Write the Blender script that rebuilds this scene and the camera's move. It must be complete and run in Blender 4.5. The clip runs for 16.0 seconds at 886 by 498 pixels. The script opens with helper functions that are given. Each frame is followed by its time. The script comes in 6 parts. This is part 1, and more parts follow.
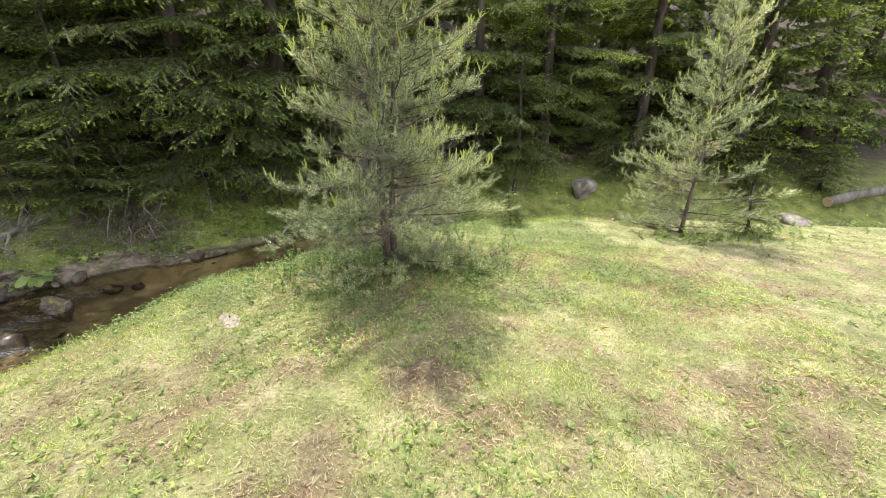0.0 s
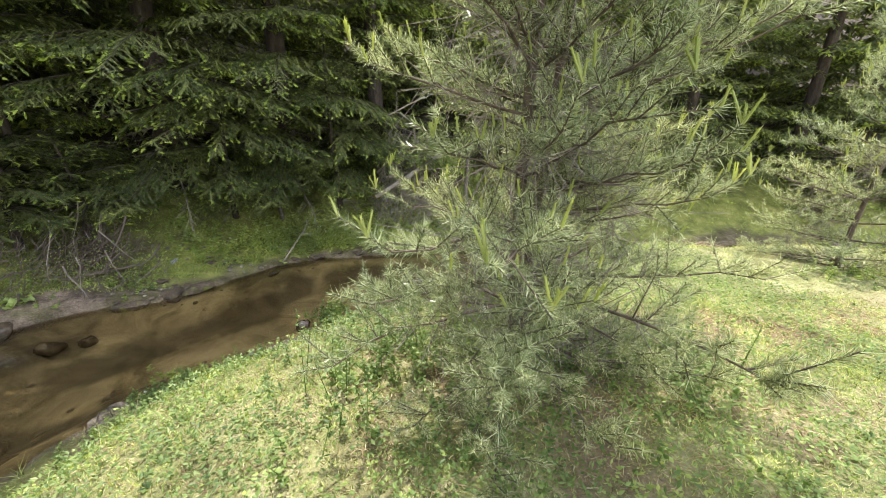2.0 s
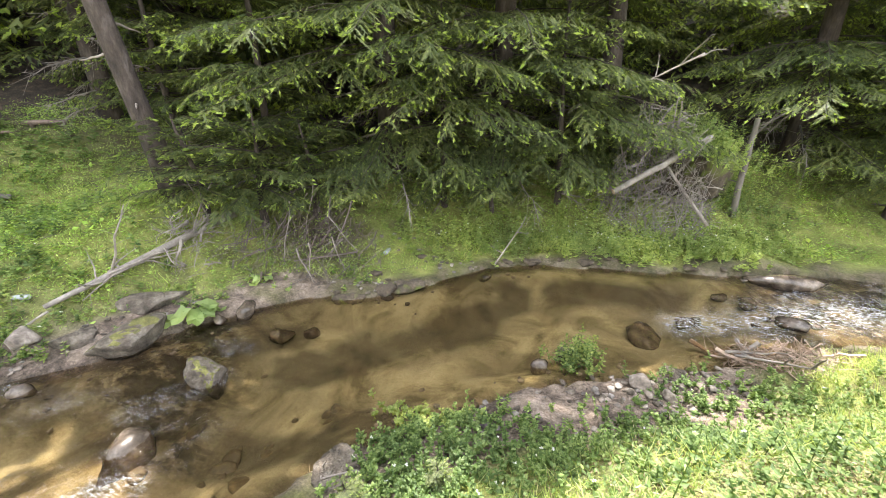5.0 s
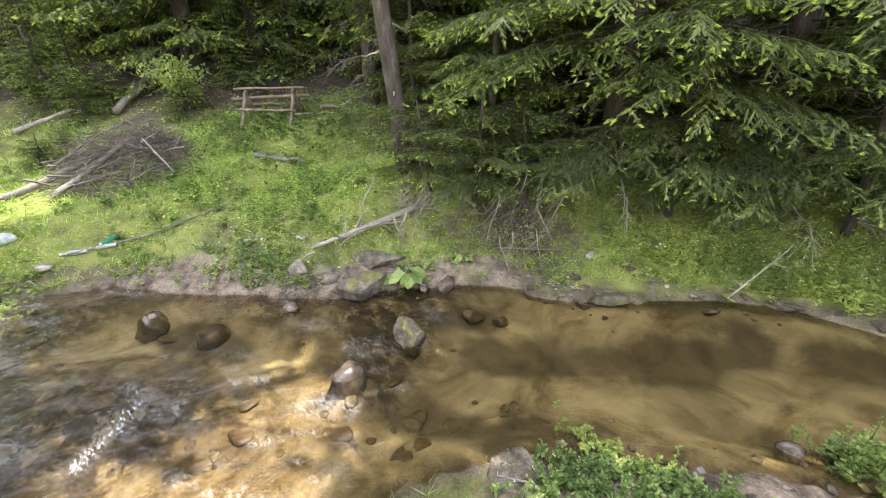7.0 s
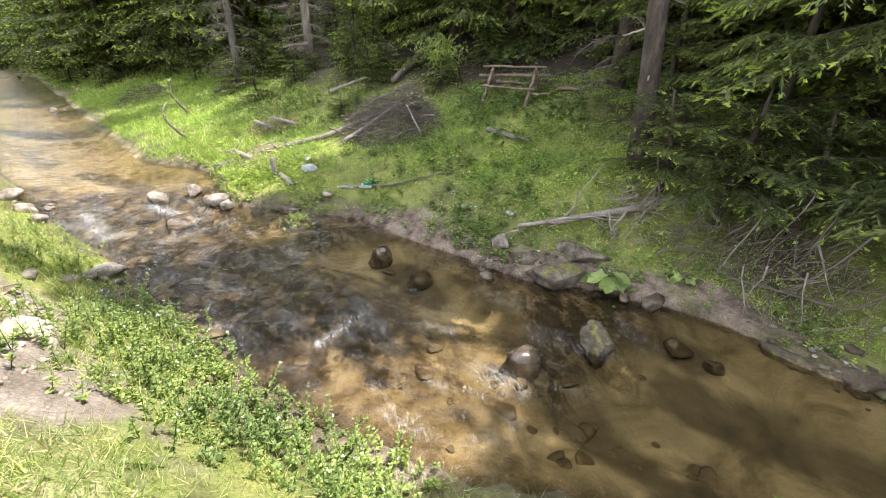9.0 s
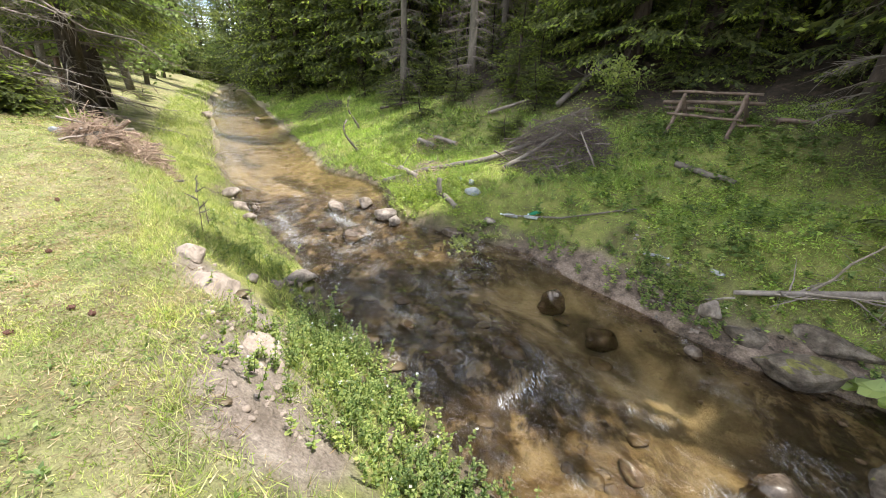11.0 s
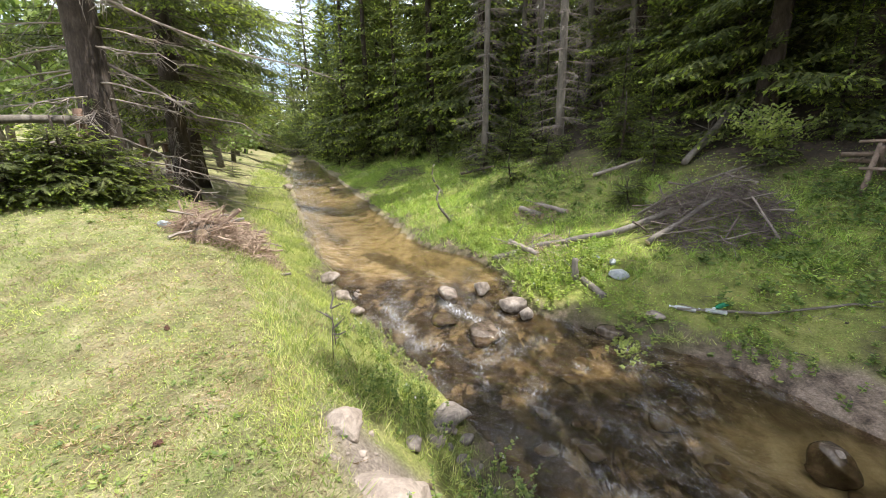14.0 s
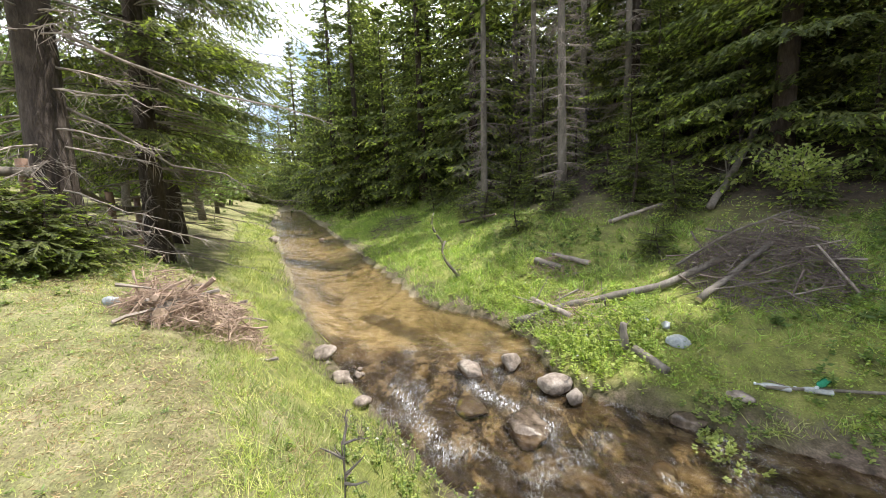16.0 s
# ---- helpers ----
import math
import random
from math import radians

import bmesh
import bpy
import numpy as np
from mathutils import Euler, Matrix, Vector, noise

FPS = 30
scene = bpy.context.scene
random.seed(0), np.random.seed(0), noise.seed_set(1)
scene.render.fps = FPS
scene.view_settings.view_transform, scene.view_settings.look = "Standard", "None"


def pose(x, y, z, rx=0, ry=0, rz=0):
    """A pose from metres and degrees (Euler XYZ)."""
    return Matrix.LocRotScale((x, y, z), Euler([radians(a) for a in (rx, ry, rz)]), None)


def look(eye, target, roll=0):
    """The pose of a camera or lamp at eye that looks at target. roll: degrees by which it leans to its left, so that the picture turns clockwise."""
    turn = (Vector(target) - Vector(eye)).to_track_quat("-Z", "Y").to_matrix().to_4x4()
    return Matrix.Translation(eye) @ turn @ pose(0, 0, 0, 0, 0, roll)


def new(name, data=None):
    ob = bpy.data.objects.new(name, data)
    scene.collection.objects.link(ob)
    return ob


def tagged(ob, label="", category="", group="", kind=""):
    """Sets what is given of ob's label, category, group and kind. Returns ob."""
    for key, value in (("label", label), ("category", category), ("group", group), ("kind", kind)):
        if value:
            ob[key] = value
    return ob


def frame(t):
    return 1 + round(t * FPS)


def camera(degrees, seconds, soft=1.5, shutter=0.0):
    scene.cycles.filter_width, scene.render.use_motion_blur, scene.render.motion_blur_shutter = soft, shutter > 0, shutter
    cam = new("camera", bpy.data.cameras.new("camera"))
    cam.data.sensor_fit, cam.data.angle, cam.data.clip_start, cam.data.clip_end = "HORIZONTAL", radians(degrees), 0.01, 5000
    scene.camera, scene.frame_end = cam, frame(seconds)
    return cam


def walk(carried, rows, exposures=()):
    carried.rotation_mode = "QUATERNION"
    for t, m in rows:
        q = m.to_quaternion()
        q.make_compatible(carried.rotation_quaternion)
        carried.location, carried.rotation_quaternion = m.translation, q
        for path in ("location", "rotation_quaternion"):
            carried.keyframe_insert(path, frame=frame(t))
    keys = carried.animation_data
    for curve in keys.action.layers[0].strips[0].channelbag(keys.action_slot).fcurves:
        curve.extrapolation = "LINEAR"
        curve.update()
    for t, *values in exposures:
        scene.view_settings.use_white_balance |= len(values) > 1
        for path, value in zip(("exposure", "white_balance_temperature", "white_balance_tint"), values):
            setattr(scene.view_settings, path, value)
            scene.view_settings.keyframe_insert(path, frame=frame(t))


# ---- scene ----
cam = camera(98.5, 16.0, 0.5)
METRES, EYE, TILT, LEAN, TURN = 8.0, 2.63, -2.5, -9.5, 0.0
ROWS = [
    (0.0, 0.0, 0.0, 0.0, -3.29, -18.84, 9.69),
    (0.5, -0.026, 0.057, -0.0094, -4.03, -18.87, 9.65),
    (1.0, -0.0534, 0.1163, -0.0072, -5.05, -18.94, 9.38),
    (1.5, -0.0828, 0.1725, 0.0017, -5.42, -18.76, 9.32),
    (2.0, -0.1114, 0.2122, 0.0053, -5.38, -18.6, 9.21),
    (2.5, -0.1356, 0.2582, 0.0046, -5.18, -18.59, 9.18),
    (3.0, -0.159, 0.2973, 0.0051, -4.31, -18.76, 9.35),
    (3.5, -0.1846, 0.3268, 0.0088, -1.41, -18.95, 9.6),
    (4.0, -0.2093, 0.3566, 0.0082, 3.69, -18.81, 10.02),
    (4.5, -0.2353, 0.37, 0.0118, 10.97, -18.04, 10.22),
    (5.0, -0.2592, 0.3693, 0.016, 18.47, -16.84, 10.09),
    (7.5, -0.299, 0.3715, 0.0178, 53.57, -13.78, 4.88),
    (8.0, -0.301, 0.3699, 0.0168, 60.25, -14.22, 2.91),
    (8.5, -0.3041, 0.3673, 0.0172, 69.55, -14.5, 0.45),
    (9.0, -0.3116, 0.3572, 0.0178, 77.81, -14.53, -1.57),
    (9.5, -0.3232, 0.3366, 0.0229, 84.49, -14.17, -3.13),
    (12.0, -0.4172, 0.1988, 0.041, 97.95, -12.73, -5.65),
    (12.5, -0.4348, 0.1644, 0.0454, 98.62, -12.16, -5.38),
    (13.0, -0.4526, 0.1355, 0.0511, 99.66, -10.69, -4.76),
    (13.5, -0.4824, 0.11, 0.0588, 101.12, -8.28, -4.1),
    (14.0, -0.504, 0.0853, 0.0628, 102.48, -5.75, -3.59),
    (14.5, -0.5334, 0.0638, 0.0668, 103.85, -3.28, -3.26),
    (15.0, -0.5594, 0.0461, 0.0739, 104.92, -1.4, -3.23),
    (15.5, -0.5832, 0.0232, 0.0774, 104.56, 0.24, -3.09),
    (16.0, -0.6062, 0.0092, 0.0809, 100.44, 1.18, -2.21),
]
walk(cam, [(t, pose(0, 0, EYE, TILT, LEAN, TURN) @ pose(METRES * x, METRES * y, METRES * z, 90 + pitch, roll, yaw)) for t, x, y, z, yaw, pitch, roll in ROWS],
     exposures=[(0.0, 0.95), (2.0, 1.18), (3.5, 1.68), (5.0, 2.03), (7.5, 1.85), (9.5, 1.24), (12.0, 0.90), (16.0, 0.80)])

# ---- world and sun ----
SUN_EL, SUN_TO = radians(67), Vector((-0.2, 0.98))
world = bpy.data.worlds.new("world")
scene.world = world
world.use_nodes = True
wn, wl_ = world.node_tree.nodes, world.node_tree.links
wn.clear()
w_out = wn.new("ShaderNodeOutputWorld")
w_bg = wn.new("ShaderNodeBackground")
w_sky = wn.new("ShaderNodeTexSky")
w_sky.sky_type, w_sky.sun_disc = "NISHITA", False
w_sky.sun_elevation, w_sky.sun_rotation = SUN_EL, math.atan2(SUN_TO.x, SUN_TO.y)
w_sky.air_density, w_sky.dust_density = 1.0, 1.5
w_tc = wn.new("ShaderNodeTexCoord")
w_noise = wn.new("ShaderNodeTexNoise")
w_noise.inputs["Scale"].default_value, w_noise.inputs["Detail"].default_value = 2.6, 7
w_ramp = wn.new("ShaderNodeValToRGB")
w_ramp.color_ramp.elements[0].position, w_ramp.color_ramp.elements[1].position = 0.42, 0.62
w_mix = wn.new("ShaderNodeMix")
w_mix.data_type = "RGBA"
w_mix.inputs["B"].default_value = (14.5, 14.7, 15.0, 1)
wl_.new(w_tc.outputs["Generated"], w_noise.inputs["Vector"])
wl_.new(w_noise.outputs["Fac"], w_ramp.inputs["Fac"])
wl_.new(w_ramp.outputs["Color"], w_mix.inputs["Factor"])
wl_.new(w_sky.outputs["Color"], w_mix.inputs["A"])
wl_.new(w_mix.outputs["Result"], w_bg.inputs["Color"])
w_bg.inputs["Strength"].default_value = 0.15
wl_.new(w_bg.outputs["Background"], w_out.inputs["Surface"])

sun = new("sun", bpy.data.lights.new("sun", "SUN"))
sun.data.energy, sun.data.angle, sun.data.color = 4.5, radians(0.5), (1.0, 0.955, 0.87)
sun.matrix_world = look((0, 0, 30), Vector((0, 0, 30)) - Vector((SUN_TO.x * math.cos(SUN_EL), SUN_TO.y * math.cos(SUN_EL), math.sin(SUN_EL))))


# ---- materials ----
def nodes(name):
    m = bpy.data.materials.new(name)
    m.use_nodes = True
    n, l = m.node_tree.nodes, m.node_tree.links
    n.clear()
    out = n.new("ShaderNodeOutputMaterial")
    return m, n, l, out


def tex(n, l, scale, detail=4, rough=0.55, vec=None, dist=0.0):
    t = n.new("ShaderNodeTexNoise")
    t.inputs["Scale"].default_value, t.inputs["Detail"].default_value = scale, detail
    t.inputs["Roughness"].default_value, t.inputs["Distortion"].default_value = rough, dist
    if vec:
        l.new(vec, t.inputs["Vector"])
    return t.outputs["Fac"]


def ramp(n, l, fac, stops):
    r = n.new("ShaderNodeValToRGB")
    e = r.color_ramp.elements
    while len(e) < len(stops):
        e.new(0.5)
    for el, (p, c) in zip(e, stops):
        el.position, el.color = p, (*c, 1) if len(c) == 3 else c
    l.new(fac, r.inputs["Fac"])
    return r.outputs["Color"]


def mix(n, l, fac, a, b, mode="MIX"):
    m = n.new("ShaderNodeMix")
    m.data_type, m.blend_type = "RGBA", mode
    for sock, v in (("Factor", fac), ("A", a), ("B", b)):
        if isinstance(v, (int, float)):
            m.inputs[sock].default_value = v
        elif isinstance(v, tuple):
            m.inputs[sock].default_value = (*v, 1)
        else:
            l.new(v, m.inputs[sock])
    return m.outputs["Result"]


def attr(n, name):
    a = n.new("ShaderNodeAttribute")
    a.attribute_name = name
    return a.outputs["Fac"]


def bump(n, l, height, strength=0.4, distance=0.02, normal=None):
    b = n.new("ShaderNodeBump")
    b.inputs["Strength"].default_value, b.inputs["Distance"].default_value = strength, distance
    l.new(height, b.inputs["Height"])
    if normal:
        l.new(normal, b.inputs["Normal"])
    return b.outputs["Normal"]


def vec(n, l, scale=(1, 1, 1), coords="Object"):
    tc = n.new("ShaderNodeTexCoord")
    mp = n.new("ShaderNodeMapping")
    mp.inputs["Scale"].default_value = scale
    l.new(tc.outputs[coords], mp.inputs["Vector"])
    return mp.outputs["Vector"]


def solid(name, stops, scale=6.0, fine=60.0, rough=0.85, relief=0.4, dist=0.02, stretch=(1, 1, 1), stain=None, metallic=0.0, spread=0.0):
    """A dull surface with variation at two scales; stops are (position, colour) of the coarse noise."""
    m, n, l, out = nodes(name)
    v = vec(n, l, stretch)
    c = ramp(n, l, tex(n, l, scale, 5, 0.6, v), stops)
    f = tex(n, l, fine, 4, 0.6, v)
    c = mix(n, l, 0.55, c, ramp(n, l, f, [(0.25, (0.45, 0.45, 0.45)), (0.75, (1.25, 1.25, 1.25))]), "MULTIPLY")
    if stain:
        c = mix(n, l, ramp(n, l, tex(n, l, scale * 0.45, 3, 0.6, v, 0.6), [(0.5, (0, 0, 0)), (0.62, (1, 1, 1))]), c, stain)
    if spread:
        o = n.new("ShaderNodeObjectInfo")
        c = mix(n, l, spread, c, ramp(n, l, o.outputs["Random"], [(0, (0.4, 0.4, 0.4)), (1, (1.4, 1.35, 1.3))]), "MULTIPLY")
    p = n.new("ShaderNodeBsdfPrincipled")
    p.inputs["Roughness"].default_value, p.inputs["Metallic"].default_value = rough, metallic
    l.new(c, p.inputs["Base Color"])
    b1 = bump(n, l, tex(n, l, scale * 2.5, 5, 0.65, v), relief, dist)
    l.new(bump(n, l, f, relief * 0.7, dist * 0.3, b1), p.inputs["Normal"])
    l.new(p.outputs["BSDF"], out.inputs["Surface"])
    return m


def leafy(name, stops, trans=0.4, rough=0.55, patch=0.9, glow=(1.25, 1.28, 0.75)):
    """Leaves and needles: each piece its own tone, thin enough to let light through."""
    m, n, l, out = nodes(name)
    g = n.new("ShaderNodeNewGeometry")
    c = ramp(n, l, g.outputs["Random Per Island"], stops)
    c = mix(n, l, 0.6, c, ramp(n, l, tex(n, l, patch, 3, 0.5, vec(n, l)), [(0.37, (0.5, 0.57, 0.55)), (0.63, (1.3, 1.24, 1.08))]), "MULTIPLY")
    p = n.new("ShaderNodeBsdfPrincipled")
    p.inputs["Roughness"].default_value = rough
    l.new(c, p.inputs["Base Color"])
    t = n.new("ShaderNodeBsdfTranslucent")
    l.new(mix(n, l, 1.0, c, glow, "MULTIPLY"), t.inputs["Color"])
    ms = n.new("ShaderNodeMixShader")
    ms.inputs["Fac"].default_value = trans
    l.new(p.outputs["BSDF"], ms.inputs[1])
    l.new(t.outputs["BSDF"], ms.inputs[2])
    l.new(ms.outputs["Shader"], out.inputs["Surface"])
    return m


M_BARK_SPRUCE = solid("bark_spruce", [(0.3, (0.035, 0.026, 0.021)), (0.55, (0.08, 0.06, 0.05)), (0.75, (0.15, 0.125, 0.11))], 9, 45, 0.95, 0.9, 0.03, (1, 1, 0.35))
M_BARK_PALE = solid("bark_pale", [(0.3, (0.10, 0.085, 0.07)), (0.6, (0.20, 0.175, 0.15)), (0.8, (0.31, 0.285, 0.255))], 7, 40, 0.9, 0.7, 0.02, (1, 1, 0.3))
M_BARK_PINE = solid("bark_pine", [(0.3, (0.075, 0.055, 0.042)), (0.6, (0.15, 0.112, 0.09)), (0.8, (0.25, 0.205, 0.175))], 14, 70, 0.95, 0.8, 0.01, (1, 1, 0.4))
M_DEAD = solid("dead_wood", [(0.3, (0.18, 0.15, 0.13)), (0.6, (0.34, 0.295, 0.26)), (0.8, (0.50, 0.45, 0.405))], 8, 60, 0.9, 0.5, 0.01, (1, 1, 1), None, 0.0, 0.35)
M_TWIG = solid("dead_twigs", [(0.3, (0.09, 0.07, 0.06)), (0.6, (0.165, 0.13, 0.114)), (0.8, (0.25, 0.21, 0.185))], 5, 60, 0.95, 0.3, 0.005)
M_TWIG_TAN = solid("tan_twigs", [(0.3, (0.26, 0.18, 0.13)), (0.6, (0.42, 0.31, 0.24)), (0.8, (0.56, 0.45, 0.36))], 5, 60, 0.95, 0.3, 0.005)
M_CONE = solid("cone_scales", [(0.3, (0.09, 0.04, 0.03)), (0.7, (0.21, 0.10, 0.075))], 40, 200, 0.8, 0.3, 0.003)
M_CUT = solid("cut_wood", [(0.3, (0.42, 0.30, 0.20)), (0.7, (0.60, 0.47, 0.34))], 20, 80, 0.9, 0.3, 0.005)
M_RUST_WOOD = solid("stained_post", [(0.3, (0.12, 0.075, 0.056)), (0.7, (0.29, 0.185, 0.13))], 9, 60, 0.9, 0.5, 0.01, (1, 1, 0.3))
M_STONE = solid("stone", [(0.32, (0.085, 0.07, 0.06)), (0.52, (0.22, 0.19, 0.168)), (0.72, (0.40, 0.36, 0.325))], 5, 40, 0.85, 0.7, 0.02, (1, 1, 1), None, 0.0, 0.35)
M_STONE_WET = solid("wet_stone", [(0.32, (0.035, 0.026, 0.019)), (0.52, (0.10, 0.076, 0.058)), (0.72, (0.23, 0.185, 0.15))], 6, 40, 0.25, 0.6, 0.015, (1, 1, 1), None, 0.0, 0.3)
M_STONE_MOSS = solid("mossy_stone", [(0.3, (0.05, 0.038, 0.028)), (0.55, (0.10, 0.078, 0.06)), (0.75, (0.19, 0.155, 0.125))], 5, 40, 0.6, 0.7, 0.02, (1, 1, 1), (0.24, 0.24, 0.06))
M_ROCK_PINK = solid("pale_rock", [(0.32, (0.09, 0.072, 0.058)), (0.5, (0.25, 0.205, 0.172)), (0.7, (0.48, 0.42, 0.37))], 7, 50, 0.9, 0.6, 0.02)
M_EARTH = solid("dark_earth", [(0.3, (0.035, 0.026, 0.018)), (0.55, (0.10, 0.075, 0.053)), (0.75, (0.22, 0.17, 0.13))], 6, 50, 0.95, 0.8, 0.03, (1, 1, 1), (0.13, 0.15, 0.035))
M_BROWN = solid("brown_rock", [(0.32, (0.05, 0.038, 0.028)), (0.5, (0.14, 0.112, 0.086)), (0.68, (0.29, 0.245, 0.20))], 7, 50, 0.9, 1.0, 0.06)
M_TABLE = solid("weathered_poles", [(0.3, (0.11, 0.075, 0.058)), (0.6, (0.215, 0.158, 0.126)), (0.8, (0.34, 0.275, 0.235))], 9, 50, 0.9, 0.6, 0.015, (1, 1, 1))
M_MOSSCAP = solid("moss_cushion", [(0.3, (0.075, 0.07, 0.025)), (0.55, (0.16, 0.15, 0.045)), (0.8, (0.32, 0.30, 0.11))], 14, 90, 0.95, 0.8, 0.02)
M_COBBLE = solid("algae_cobble", [(0.3, (0.05, 0.036, 0.02)), (0.55, (0.105, 0.078, 0.045)), (0.78, (0.19, 0.145, 0.09))], 9, 50, 0.5, 0.6, 0.015, (1, 1, 1), None, 0.0, 0.3)
M_CLAY = solid("dry_clay", [(0.3, (0.19, 0.15, 0.122)), (0.5, (0.31, 0.255, 0.215)), (0.75, (0.45, 0.385, 0.335))], 5, 50, 0.95, 0.6, 0.02)
M_SPRUCE = leafy("spruce_needles", [(0.0, (0.065, 0.085, 0.034)), (0.5, (0.125, 0.15, 0.056)), (1.0, (0.21, 0.235, 0.09))], 0.48)
M_SPRUCE_TIP = leafy("spruce_new_shoots", [(0.0, (0.25, 0.34, 0.07)), (1.0, (0.48, 0.57, 0.15))], 0.55)
M_PINE = leafy("pine_needles", [(0.0, (0.10, 0.12, 0.07)), (0.5, (0.36, 0.405, 0.23)), (1.0, (0.82, 0.84, 0.63))], 0.5, 0.22, 0.9, (1.3, 1.3, 0.95))
M_CANDLE = leafy("pine_candles", [(0.0, (0.38, 0.43, 0.12)), (1.0, (0.60, 0.62, 0.24))], 0.45)
M_GRASS = leafy("grass_blades", [(0.0, (0.13, 0.19, 0.035)), (0.35, (0.31, 0.405, 0.11)), (0.75, (0.55, 0.59, 0.24)), (1.0, (0.72, 0.68, 0.42))], 0.45, 0.5, 2.6)
M_DRYGRASS = leafy("dry_grass", [(0.0, (0.16, 0.10, 0.065)), (0.5, (0.36, 0.26, 0.165)), (1.0, (0.58, 0.49, 0.35))], 0.3, 0.8, 1.5)
M_HERB = leafy("herb_leaves", [(0.0, (0.08, 0.13, 0.035)), (0.6, (0.18, 0.26, 0.08)), (1.0, (0.33, 0.41, 0.16))], 0.5, 0.5, 1.6)
M_HERB_SUN = leafy("light_leaves", [(0.0, (0.22, 0.29, 0.075)), (1.0, (0.42, 0.47, 0.17))], 0.5, 0.5, 1.6)
M_LUSH = leafy("lush_grass", [(0.0, (0.14, 0.24, 0.04)), (0.5, (0.30, 0.45, 0.10)), (1.0, (0.50, 0.62, 0.21))], 0.5, 0.5, 1.4)
M_MOSS = leafy("moss_shoots", [(0.0, (0.16, 0.22, 0.05)), (0.5, (0.30, 0.385, 0.10)), (1.0, (0.50, 0.54, 0.19))], 0.4, 0.7, 1.1)
# Brighter, yellower copy of the herb leaves, with sunlight put into the colour.
M_HERB_LIT = leafy("herb_leaves_lit", [(0.0, (0.24, 0.34, 0.06)), (1.0, (0.46, 0.54, 0.13))], 0.5, 0.5, 1.6)
M_PETAL = leafy("petals", [(0.0, (0.70, 0.70, 0.72)), (1.0, (0.82, 0.80, 0.86))], 0.3, 0.6)
M_FOLIAGE_FAR = leafy("far_foliage", [(0.0, (0.12, 0.18, 0.06)), (1.0, (0.30, 0.38, 0.14))], 0.45)


def ground_material():
    m, n, l, out = nodes("ground_soil")
    v = vec(n, l)
    big, mid, fine = tex(n, l, 0.5, 4, 0.6, v), tex(n, l, 3.2, 5, 0.62, v), tex(n, l, 55, 4, 0.7, v)
    green = ramp(n, l, mid, [(0.30, (0.12, 0.135, 0.045)), (0.5, (0.25, 0.265, 0.10)), (0.72, (0.43, 0.39, 0.22))])
    dry = ramp(n, l, mid, [(0.3, (0.15, 0.095, 0.06)), (0.6, (0.28, 0.205, 0.135)), (0.8, (0.40, 0.33, 0.24))])
    c = mix(n, l, attr(n, "dry"), green, dry)
    moss = ramp(n, l, mid, [(0.3, (0.10, 0.095, 0.03)), (0.5, (0.20, 0.225, 0.05)), (0.75, (0.36, 0.34, 0.11))])
    c = mix(n, l, attr(n, "moss"), c, moss)
    litter = ramp(n, l, tex(n, l, 7, 6, 0.75, v), [(0.3, (0.025, 0.019, 0.014)), (0.55, (0.065, 0.047, 0.034)), (0.74, (0.18, 0.12, 0.085))])
    c = mix(n, l, attr(n, "litter"), c, litter)
    sand = ramp(n, l, tex(n, l, 4.0, 8, 0.75, v), [(0.36, (0.05, 0.036, 0.026)), (0.47, (0.16, 0.118, 0.09)), (0.56, (0.27, 0.206, 0.163)), (0.7, (0.40, 0.32, 0.262))])
    c = mix(n, l, attr(n, "sand"), c, sand)
    clay = ramp(n, l, tex(n, l, 5, 6, 0.7, v), [(0.3, (0.16, 0.125, 0.098)), (0.5, (0.26, 0.212, 0.176)), (0.7, (0.40, 0.34, 0.292))])
    c = mix(n, l, attr(n, "clay"), c, clay)
    bedc = ramp(n, l, tex(n, l, 1.5, 6, 0.62, v, 1.2), [(0.34, (0.16, 0.13, 0.078)), (0.45, (0.315, 0.267, 0.17)), (0.56, (0.455, 0.395, 0.268)), (0.75, (0.575, 0.51, 0.365))])
    mud = ramp(n, l, tex(n, l, 6, 6, 0.7, v), [(0.3, (0.03, 0.024, 0.016)), (0.45, (0.085, 0.072, 0.035)), (0.58, (0.14, 0.105, 0.078)), (0.75, (0.25, 0.19, 0.15))])
    c = mix(n, l, attr(n, "mud"), c, mud)
    bedc = mix(n, l, attr(n, "still"), mix(n, l, 1.0, bedc, (0.56, 0.52, 0.47), "MULTIPLY"), bedc)
    c = mix(n, l, attr(n, "bed"), c, bedc)
    flow = n.new("ShaderNodeMapping")
    flow.inputs["Rotation"].default_value, flow.inputs["Scale"].default_value = (0, 0, radians(-49)), (2.4, 4.2, 4)
    l.new(v, flow.inputs["Vector"])
    strands = ramp(n, l, tex(n, l, 1.0, 8, 0.72, flow.outputs["Vector"], 0.3), [(0.42, (0, 0, 0)), (0.50, (1, 1, 1))])
    weedy = mix(n, l, 1.0, attr(n, "weed"), mix(n, l, attr(n, "still"), strands, (0.85, 0.85, 0.85)), "MULTIPLY")
    c = mix(n, l, weedy, c, ramp(n, l, mid, [(0.4, (0.018, 0.014, 0.010)), (0.7, (0.075, 0.055, 0.036))]))
    coarse = n.new("ShaderNodeMapRange")
    for k, q in enumerate((0.0, 1.0, 0.6, 0.2)):
        coarse.inputs[k + 1].default_value = q
    l.new(attr(n, "bed"), coarse.inputs[0])
    c = mix(n, l, coarse.outputs[0], c, ramp(n, l, fine, [(0.3, (0.25, 0.25, 0.25)), (0.7, (1.5, 1.5, 1.5))]), "MULTIPLY")
